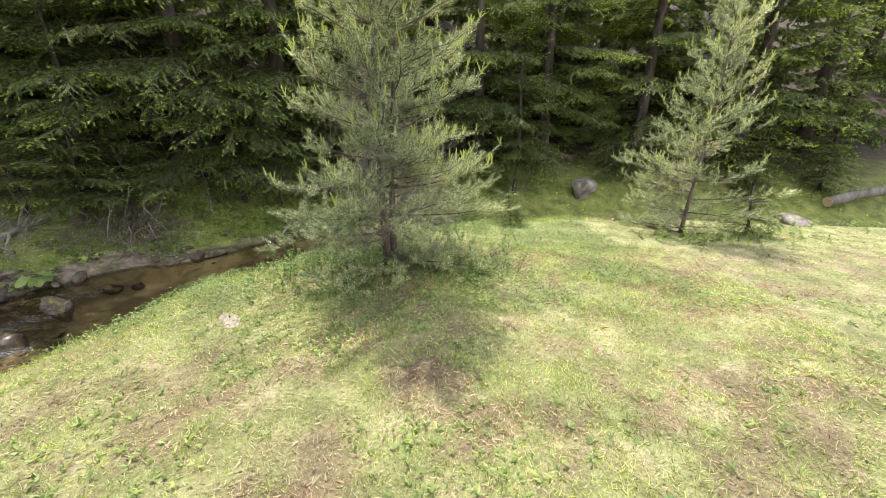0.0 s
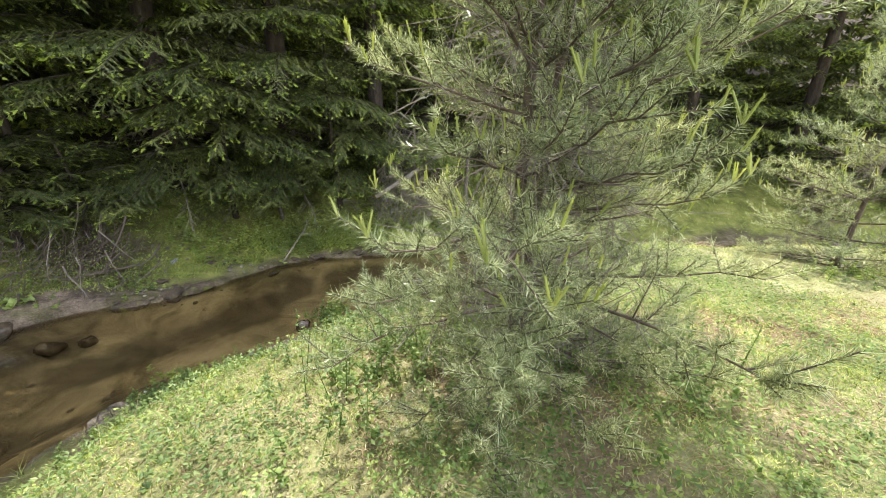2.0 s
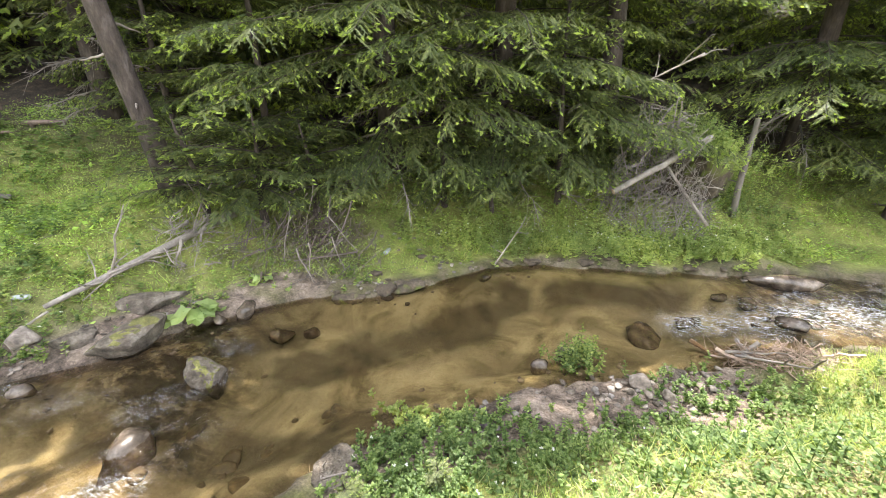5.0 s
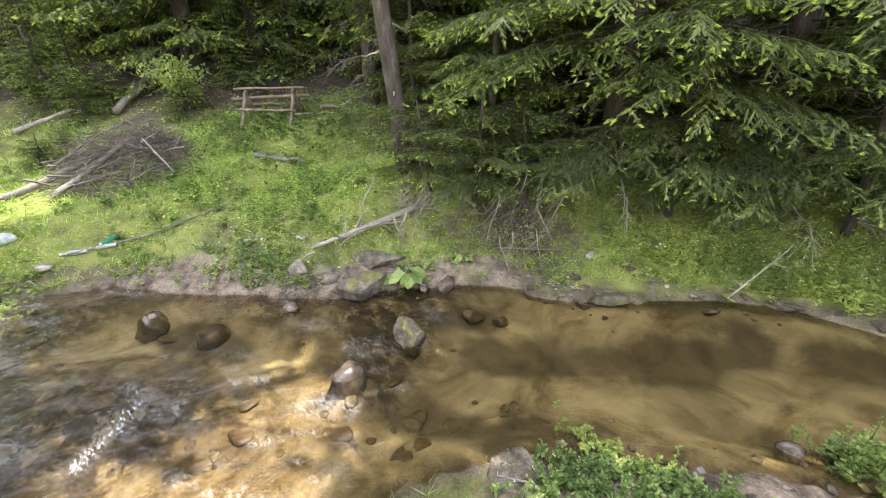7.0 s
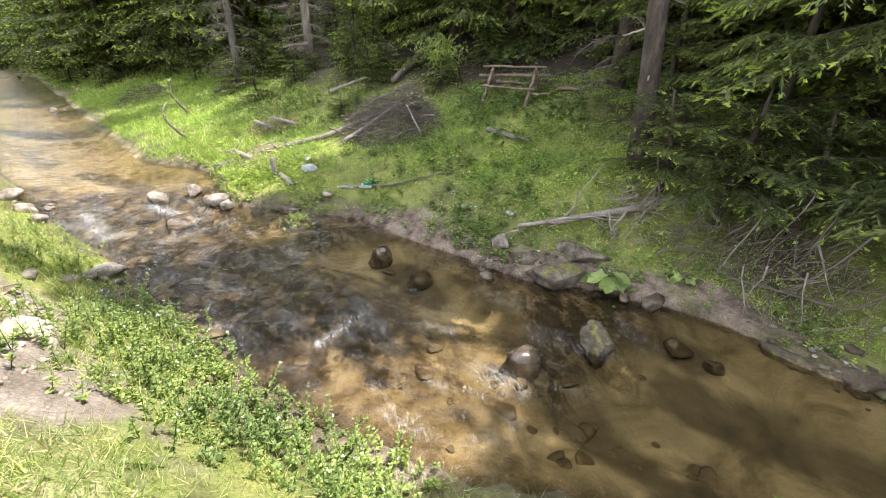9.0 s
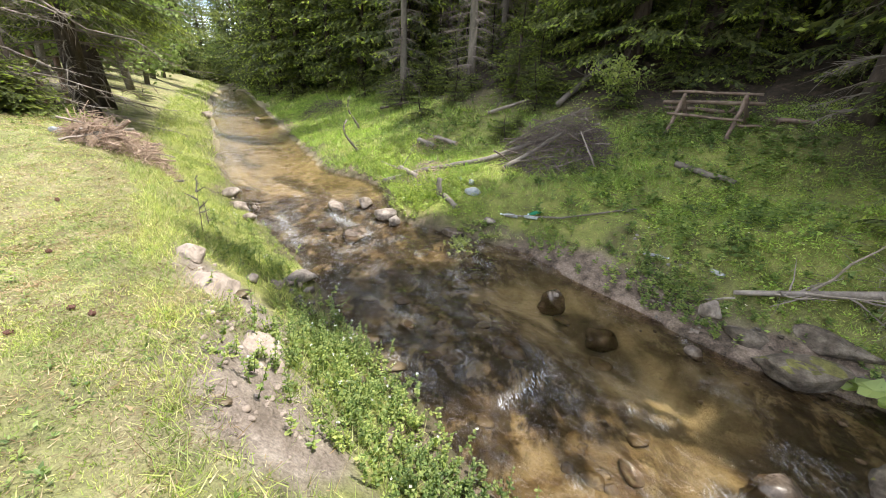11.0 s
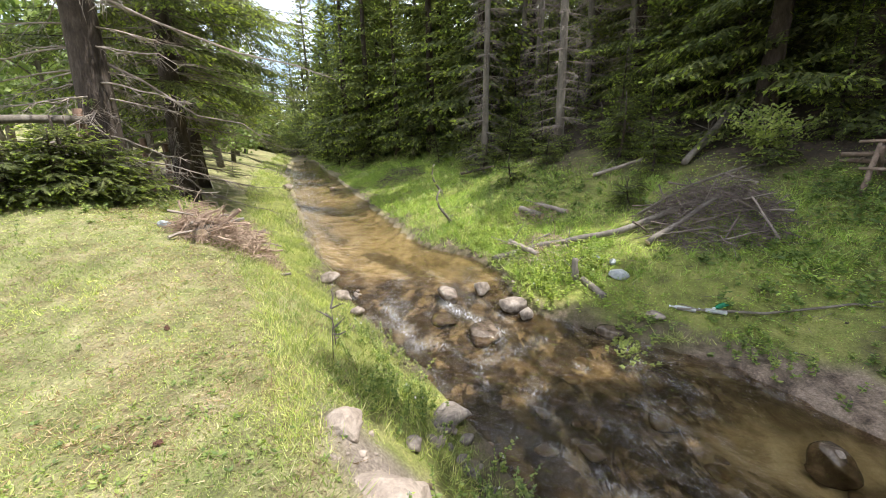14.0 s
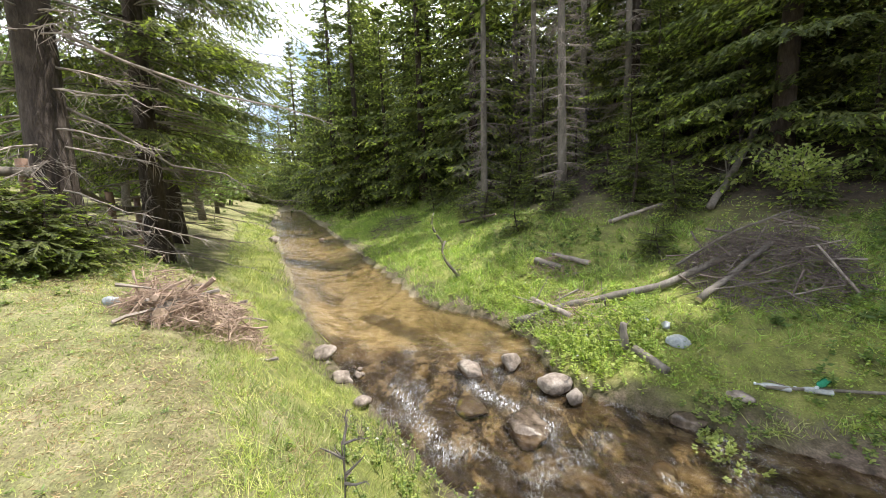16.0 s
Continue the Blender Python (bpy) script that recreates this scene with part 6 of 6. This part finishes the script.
p, dn, df, r = scatter(1800, (-12, 6, -6, 5), 9, lambda x, y, ins, dn, df, r: ~ins & (dn < df) & (dn > 1.1))
q = np.repeat(p, 7, 0)
way = unit(r.normal(size=q.shape) * np.array([1, 1, 0.0]) + np.array([0, 0, 0.3]))
side = unit(np.cross(way, unit(np.array([0, 0, 1.0]) + 0.25 * r.normal(size=q.shape))))
q[:, 2] += 0.012
cards(clover, q, way, side, np.repeat(r.uniform(0.015, 0.04, len(p)), 7), np.repeat(r.uniform(0.008, 0.015, len(p)), 7), 0)
stuff("lawn_herbs", clover, [M_HERB, M_HERB_SUN], "small clover and rosette leaves in the turf", "plants")

edge = Geo()
p, dn, df, r = scatter(130000, (-11, 3, -4, 7.5), 4, lambda x, y, ins, dn, df, r: ~ins & (dn < df) & (dn > 0.12 + 0.6 * step(-3.6, -3.2, x) * step(0.2, -0.3, x)) & (dn < 1.5) & (eroded(x, y, dn) < 0.7 * r.uniform(size=len(x)) + 0.1) & (sandy(x, y, df) < 0.5) & (r.uniform(size=len(x)) < 0.35 + 0.65 * step(0.4, 0.6, fnoise(x * 1.7, y * 1.7, 81))))
tufts(edge, p, r, 5, 0.04, 0.14, 0.005, 0.03, 0)
p, dn, df, r = scatter(5000, (-13, 6, -5, 8), 5, lambda x, y, ins, dn, df, r: ~ins & (dn < df) & (dn > 0.8) & (dn < 1.5))
tufts(edge, p, r, 4, 0.06, 0.2, 0.005, 0.03, 1)
p, dn, df, r = scatter(60000, (-9, 3, 0.5, 10), 10, lambda x, y, ins, dn, df, r: ~ins & (df < dn) & (df > 0.04) & (df < 0.5) & (sandy(x, y, df) < 0.45) & ((x < -5.5) | (df > 0.28)) & (fnoise(x * 2.3, y * 2.3, 85) > 0.47))
tufts(edge, p, r, 5, 0.04, 0.12, 0.006, 0.03, 0)
h = 0.05
out = -unit(np.stack([to_line(p[:, 0] + h, p[:, 1], FAR_EDGE) - df, to_line(p[:, 0], p[:, 1] + h, FAR_EDGE) - df, 0 * df], -1))
k = df < 0.16
b = np.repeat(p[k], 9, 0) + r.normal(size=(k.sum() * 9, 3)) * np.array([0.03, 0.03, 0.004])
way = unit(np.repeat(out[k], 9, 0) * r.uniform(0.4, 1.0, (len(b), 1)) + 0.35 * r.normal(size=b.shape) + np.array([0, 0, 0.05]))
blades(edge, b, way, any_side(way, r), r.uniform(0.08, 0.2, len(b)), 0.008, 0)
stuff("bank_grass", edge, [M_GRASS, M_DRYGRASS], "longer grass hanging over the eroded bank", "grass")

moss = Geo()
for n, box, seed, s in ((120000, (-12, 2.5, -1, 11), 6, 1.0), (46000, (-26, 12, -12, 13), 7, 2.0)):
    p, dn, df, r = scatter(n, box, seed, lambda x, y, ins, dn, df, r: ~ins & (df < dn) & (df > 0.2 + 0.35 * fnoise(x * 2.1, y * 2.1, 86)) & (df < 6.0 - 2.8 * step(-8.2, -7.0, x)) & (sandy(x, y, df) < 0.5) & (r.uniform(size=len(x)) < 0.2 + 0.8 * step(0.35, 0.55, fnoise(x * 1.3, y * 1.3, 83))))
    tufts(moss, p[::2], r, 5, 0.02 * s**0.5, 0.075 * s**0.5, 0.005 * s, 0.04 * s, 0)
    tufts(moss, p, r, 4, 0.012 * s**0.5, 0.035 * s**0.5, 0.008 * s, 0.03 * s, 3)
    leafy_ = p[r.uniform(size=len(p)) < 0.15 + 0.6 * step(0.5, 0.62, fnoise(p[:, 0] * 1.9, p[:, 1] * 1.9, 87))]
    q = np.repeat(leafy_, 3, 0) + r.normal(size=(3 * len(leafy_), 3)) * np.array([0.05, 0.05, 0.0]) * s
    q[:, 2] += r.uniform(0.01, 0.06, len(q))
    way = unit(r.normal(size=q.shape) * np.array([1, 1, 0.35]))
    side = unit(np.cross(way, unit(np.array([0, 0, 1.0]) + 0.35 * r.normal(size=q.shape))))
    pale = r.uniform(size=len(q)) < 0.4
    for sel, m in ((pale, 2), (~pale, 1)):
        cards(moss, q[sel], way[sel], side[sel], r.uniform(0.018, 0.045, sel.sum()) * s, r.uniform(0.012, 0.032, sel.sum()) * s, m)
stuff("ground_cover", moss, [M_LUSH, M_LUSH, M_HERB_LIT, M_MOSS], "moss, low herbs and grass on the shaded bank", "ground cover")


tall = Geo()
for n, box, seed, h0, h1, w in ((26000, (-24, -9.5, -13, 5), 13, 0.08, 0.26, 0.012), (12000, (-48, -20, -30, 4), 14, 0.12, 0.36, 0.03)):
    p, dn, df, r = scatter(n, box, seed, lambda x, y, ins, dn, df, r: ~ins & (np.where(df < dn, df, dn * 3.0) > 0.1) & (np.where(df < dn, df, dn * 3.0) < 4.2) & (r.uniform(size=len(x)) < 0.25 + 0.75 * step(0.4, 0.6, fnoise(x * 0.9, y * 0.9, 89))))
    far = df < dn
    tufts(tall, p[far], r, 5, h0, h1, w, 0.06, 1)
    tufts(tall, p[far][::2], r, 5, h0 * 0.7, h1 * 0.8, w, 0.06, 0)
    tufts(tall, p[~far], r, 5, h0, h1, w, 0.06, 0)
stuff("meadow_grass", tall, [M_GRASS, M_LUSH], "taller tussock grass along the upper stream", "grass")

litter = Geo()
p, dn, df, r = scatter(2600, (-12.5, 2.5, 0, 10.5), 15, lambda x, y, ins, dn, df, r: ~ins & (df < dn) & (df > 0.25) & (df < 5))
d = unit(r.normal(size=p.shape) * np.array([1, 1, 0.12]))
sticks(litter, p + np.array([0, 0, 0.02]), p + np.array([0, 0, 0.025]) + d * r.uniform(0.05, 0.3, (len(p), 1)), 0.004, 0.0015)
stuff("twig_litter", litter, [M_TWIG], "small dry twigs strewn over the mossy bank", "twigs")


def herbs(name, spots, seed, label, height=(0.12, 0.32), leaf=(0.035, 0.08), mats=(0, 1), flower=0.0, per=14, dens=1.0, lift=0.0):
    """Leafy weeds: thin stems with pairs of leaves. spots: (x, y, spread x, spread y, number)."""
    r = rand(seed)
    g = Geo()
    for x, y, sx, sy, n in spots:
        n = int(n * dens)
        px, py = x + r.normal(size=n) * sx, y + r.normal(size=n) * sy
        ok = np.ones(n, bool) if name == "pond_herbs" else ~in_channel(px, py)
        px, py = px[ok], py[ok]
        n = len(px)
        if not n:
            continue
        base = np.stack([px, py, np.maximum(land(px, py), level(px) - 0.02) + lift], -1)
        h = r.uniform(*height, n)
        up = unit(np.array([0, 0, 1.0]) + 0.28 * r.normal(size=base.shape))
        sticks(g, base - up * 0.02, base + up * h[:, None], 0.003, 0.0015, 0)
        s = r.uniform(0.15, 1.0, (n, per))
        b = (base[:, None] + up[:, None] * (h[:, None] * s)[..., None]).reshape(-1, 3)
        way = unit(r.normal(size=b.shape) * np.array([1, 1, 0.25]) + np.array([0, 0, 0.15]))
        side = unit(np.cross(way, unit(np.array([0, 0, 1.0]) + 0.3 * r.normal(size=b.shape))))
        m = r.uniform(size=len(b)) < 0.5
        ll = r.uniform(*leaf, len(b)) * (1.15 - 0.5 * s.ravel())
        for sel, k in ((m, mats[0]), (~m, mats[1])):
            cards(g, b[sel], way[sel], side[sel], ll[sel], ll[sel] * 0.62, k, 0.2)
        if flower:
            f = r.uniform(size=n) < flower
            t = np.repeat((base + up * h[:, None])[f], 5, 0)
            d = unit(r.normal(size=t.shape) + np.array([0, 0, 0.8]))
            cards(g, t, d, any_side(d, r), 0.016, 0.011, 2)
    return stuff(name, g, [M_HERB, M_HERB_SUN, M_PETAL, M_HERB_LIT], label, "plants")


herbs("bank_herbs", [(-5.35, 1.2, 0.3, 0.22, 90), (-4.85, 1.6, 0.3, 0.2, 110), (-4.35, 2.15, 0.22, 0.2, 100), (-3.95, 2.75, 0.18, 0.22, 80), (-5.9, 0.75, 0.25, 0.2, 60), (-6.6, -0.2, 0.3, 0.2, 50), (-7.3, -0.75, 0.3, 0.2, 40), (-5.1, 0.9, 0.3, 0.2, 60)], 501, "lush green weeds with small pale flowers along the riffle", (0.08, 0.28), (0.018, 0.042), (0, 1), 0.09, 24, 1.4)
herbs("bank_herbs", [(-2.95, 4.75, 0.25, 0.18, 150), (-2.6, 4.55, 0.25, 0.2, 130), (-2.9, 4.2, 0.2, 0.25, 110), (-2.4, 4.9, 0.25, 0.12, 80), (-1.9, 4.75, 0.25, 0.12, 60), (-1.4, 5.1, 0.3, 0.15, 60), (-0.8, 5.6, 0.3, 0.2, 80), (-0.3, 5.8, 0.3, 0.2, 60), (-1.9, 4.5, 0.4, 0.25, 40), (-1.2, 4.6, 0.4, 0.3, 50), (-0.4, 4.8, 0.4, 0.35, 50), (0.4, 5.3, 0.5, 0.4, 50)], 502, "leafy light green weeds on the sunny bank", (0.05, 0.17), (0.018, 0.045), (0, 0), 0.04, 22, 1.2)
herbs("pine_undergrowth", [(-0.3, 3.5, 0.45, 0.3, 260), (-0.9, 3.4, 0.3, 0.2, 60), (0.55, 3.25, 0.2, 0.12, 60), (-0.2, 4.3, 0.6, 0.3, 90)], 503, "green shoots and weeds under the young pine", (0.10, 0.34), (0.018, 0.04), (0, 0), 0.0, 22)
herbs("bank_herbs", [(-2.5, 8.45, 0.4, 0.2, 90), (-1.7, 8.5, 0.4, 0.18, 110), (-0.9, 8.55, 0.4, 0.2, 110), (0.0, 8.75, 0.3, 0.2, 90), (0.7, 9.15, 0.3, 0.2, 70), (-3.2, 8.4, 0.4, 0.3, 80), (-4.0, 7.9, 0.4, 0.25, 60), (-1.3, 9.2, 0.5, 0.3, 70)], 504, "shaded herbs with a few white flowers along the water", (0.08, 0.32), (0.035, 0.08), (1, 1), 0.12, 16, 1.3)
herbs("bank_herbs", [(-4.5, 6.8, 0.2, 0.12, 30), (-6.0, 5.75, 0.2, 0.15, 25), (-6.9, 4.4, 0.35, 0.15, 90), (-7.5, 4.1, 0.3, 0.2, 90), (-7.1, 5.0, 0.4, 0.3, 90), (-7.8, 4.6, 0.4, 0.3, 80), (-5.6, 6.5, 0.2, 0.2, 30), (-8.3, 3.2, 0.4, 0.25, 60), (-8.7, 2.1, 0.2, 0.15, 30)], 505, "small green herbs on the sandy bank", (0.05, 0.16), (0.03, 0.06), (0, 1), 0.02)
# The spit's sunlight is put into its leaf tint, slot 3.
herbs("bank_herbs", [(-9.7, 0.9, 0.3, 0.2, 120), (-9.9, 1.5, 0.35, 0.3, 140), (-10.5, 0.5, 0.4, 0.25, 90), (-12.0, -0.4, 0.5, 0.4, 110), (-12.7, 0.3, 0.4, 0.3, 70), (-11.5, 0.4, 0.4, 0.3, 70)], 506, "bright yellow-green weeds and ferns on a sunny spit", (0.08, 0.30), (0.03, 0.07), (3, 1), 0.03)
herbs("forest_herbs", [(-10.6, 6.3, 0.6, 0.4, 120), (-11.2, 5.4, 0.5, 0.3, 80), (-9.8, 7.0, 0.5, 0.4, 70), (-13.5, 1.5, 1.2, 0.8, 120), (-15.5, 0.0, 1.5, 0.9, 120), (-9.8, 4.2, 0.8, 0.6, 120), (-8.0, 5.5, 0.6, 0.5, 80)], 507, "soft green herbs on the forest edge", (0.08, 0.28), (0.05, 0.10), (0, 0), 0.0)
herbs("bank_herbs", [(0.35, 10.0, 0.35, 0.3, 120), (-0.4, 10.2, 0.4, 0.25, 120), (0.9, 9.9, 0.3, 0.3, 60)], 508, "bright bilberry bushes on top of the root plate", (0.15, 0.45), (0.03, 0.06), (1, 0), 0.0, 24)
herbs("bank_herbs", [(-0.1, 9.45, 0.28, 0.16, 150), (-0.3, 9.7, 0.3, 0.2, 120)], 512, "bright bilberry bushes on top of the root plate", (0.12, 0.4), (0.03, 0.06), (1, 1), 0.0, 24, 1.0, 0.95)
herbs("bank_herbs", [(-9.0, -5.4, 0.6, 0.4, 60), (-8.0, -4.3, 0.6, 0.3, 50), (-10.2, -5.6, 0.7, 0.3, 60), (5.0, 4.9, 0.5, 0.2, 40), (7.0, 6.2, 1.0, 0.4, 90), (3.9, 4.8, 0.4, 0.2, 40)], 509, "low weeds in the grass under trees", (0.06, 0.2), (0.03, 0.06), (0, 1), 0.0)
herbs("pond_herbs", [(-1.82, 6.0, 0.11, 0.09, 60)], 510, "clump of green leaves on a stone in the water", (0.12, 0.3), (0.03, 0.055), (0, 1), 0.0, 18)
herbs("pond_herbs", [(-2.95, 5.0, 0.18, 0.06, 60), (-8.45, 1.9, 0.2, 0.1, 60)], 511, "yellow-green marsh plants in the shallow edge", (0.03, 0.09), (0.025, 0.05), (1, 1), 0.0)


def rosette(at, n, size, label, seed):
    """A plant with a few large lobed leaves, each on its stalk."""
    r = rand(seed)
    t = thing("large_leaved_plant", (at[0], at[1], gz(*at)), label, "plant")
    for k in range(n):
        az, el, L = r.uniform(0, 6.28), r.uniform(0.2, 0.9), size * r.uniform(0.6, 1.1)
        d = np.array([math.cos(az) * math.cos(el), math.sin(az) * math.cos(el), math.sin(el)])
        tip = d * L * 0.7
        g = Geo()
        add_tube(g, np.stack([d * 0.0, tip * 0.5 + [0, 0, 0.02], tip]), [0.005, 0.004, 0.003], 4)
        out = unit(np.array([d[0], d[1], -0.25]))
        side = unit(np.cross(out, [0, 0, 1.0]))
        a = np.linspace(0, 2 * np.pi, 13)[:-1]
        rad = size * 0.36 * (1 + 0.16 * np.cos(5 * a)) * r.uniform(0.8, 1.15)
        rim = tip + out * 0.05 + np.outer(np.cos(a) * rad, out) + np.outer(np.sin(a) * rad * 0.8, side) + np.outer(0.02 * np.sin(3 * a), [0, 0, 1])
        g.add(np.concatenate([rim, [tip + out * 0.05 - np.array([0, 0, 0.02])]]), np.stack([np.arange(12), (np.arange(12) + 1) % 12, np.full(12, 12)], -1), 0)
        part("leaf", g, [M_HERB], t)
    return t


rosette((-5.75, 5.5), 11, 0.30, "large-leaved green plant beside the boulder", 601)
rosette((-5.6, 6.35), 7, 0.16, "large-leaved green plant under dead branches", 602)
rosette((-1.9, 8.7), 9, 0.2, "large-leaved green plant on the far bank", 603)
rosette((-2.9, 3.95), 6, 0.14, "broad-leaved weed at the bank's edge", 604)
rosette((-3.05, 3.55), 6, 0.14, "broad-leaved weed at the bank's edge", 605)

BUSH = spruce(34, 1.35, 0.95, 0.03, 0.04, 0.95, 0.9, 3, 0.11, 0, 0.6, per=10)
for x, y, s, rz in ((-7.7, -4.85, 0.95, 0), (-8.3, -4.75, 0.8, 140), (-7.3, -5.2, 0.75, 250)):
    plant_tree("spruce_bush", BUSH, (x, y), rz, s, "dense bushy young spruce below the old trees", "bush", "fence saplings")
# saplings round them
for x, y, k, s, rz in ((-7.55, -4.75, 0, 0.75, 0), (-8.05, -4.6, 1, 0.95, 60), (-8.0, -5.0, 0, 0.85, 120), (-7.2, -5.1, 1, 1.0, 200), (-8.5, -4.8, 1, 0.7, 280), (-6.8, -5.3, 0, 0.6, 330), (-9.2, -5.1, 1, 0.5, 30), (-7.6, -5.2, 1, 0.8, 90)):
    plant_tree("spruce_sapling", SAPLINGS[k], (x, y), rz, s, "bushy young spruce below the old trees", "sapling", "fence saplings")
plant_tree("spruce_sapling", SAPLINGS[1], (-17.5, -10.9), 30, 0.7, "small round bush on the far grass", "bush")
for x, y, s in ((-3.05, 4.15, 0.24), (-2.6, 4.4, 0.2)):
    plant_tree("spruce_sapling", SAPLINGS[0], (x, y), 30, s, "tiny young pine sapling on the bank's edge", "sapling")
plant_tree("broadleaf_sapling", broadleaf(55, 0.95, 0.42, 16, 9, M_HERB_SUN), (-12.75, -1.2), 0, 1.0, "thin light green broad-leaved sapling on the spit", "sapling")
for x, y, rz, k in ((-12.24, 2.54, 20, 0.45), (-12.7, 2.9, 140, 0.32), (-13.9, 3.75, 75, 0.8), (-14.6, 3.2, 230, 0.6), (-16.9, 0.75, 310, 0.9), (-17.6, 0.0, 60, 1.1), (-16.2, 1.6, 190, 0.6), (-18.3, -1.2, 15, 0.9)):
    plant_tree("young_spruce", BUSH, (x, y), rz, k, "small dark young spruce standing in the grass of the slope", "bush", "slope saplings")
plant_tree("leafy_sapling", broadleaf(57, 1.15, 0.35, 12, 22, M_HERB_SUN), (-15.3, -1.95), 0, 1.0, "slender sapling with pale yellow-green leaves in the sun", "sapling")
plant_tree("leafy_bush", broadleaf(56, 1.0, 0.75, 34, 40, M_HERB_SUN), (-12.75, 5.05), 0, 1.0, "bright green leafy bush beside a fallen trunk", "bush")


def cone(at, seed):
    """A fallen cone: a small spindle ringed with scales."""
    r = rand(seed)
    g = Geo()
    q = np.linspace(0, 1, 7)
    add_tube(g, np.stack([0.055 * (q - 0.5), 0 * q, 0 * q], -1), 0.004 + 0.012 * np.sin(np.pi * q), 7)
    u, a = r.uniform(0.08, 0.95, 46), np.arange(46) * 2.4
    rad = 0.004 + 0.012 * np.sin(np.pi * u)
    b = np.stack([0.055 * (u - 0.5), rad * np.cos(a), rad * np.sin(a)], -1)
    out = unit(np.stack([0 * a + 0.6, np.cos(a), np.sin(a)], -1))
    cards(g, b, out, unit(np.cross(out, [1.0, 0, 0])), 0.014, 0.013)
    ob = new("pine_cone", g.mesh("pine_cone", M_CONE))
    ob.matrix_basis = pose(at[0], at[1], gz(*at) + 0.016, 0, r.uniform(-20, 20), r.uniform(0, 360)) @ Matrix.Scale(0.7, 4)
    return tagged(ob, "dry reddish-brown conifer cone lying on the turf", "cone", "fallen cones")


for k, at in enumerate(((-4.39, -0.28), (-4.34, -0.13), (-4.58, 0.06), (-4.61, -0.09), (-4.11, -0.08), (-5.2, -0.9), (-6.0, -1.7))):
    cone(at, 700 + k)
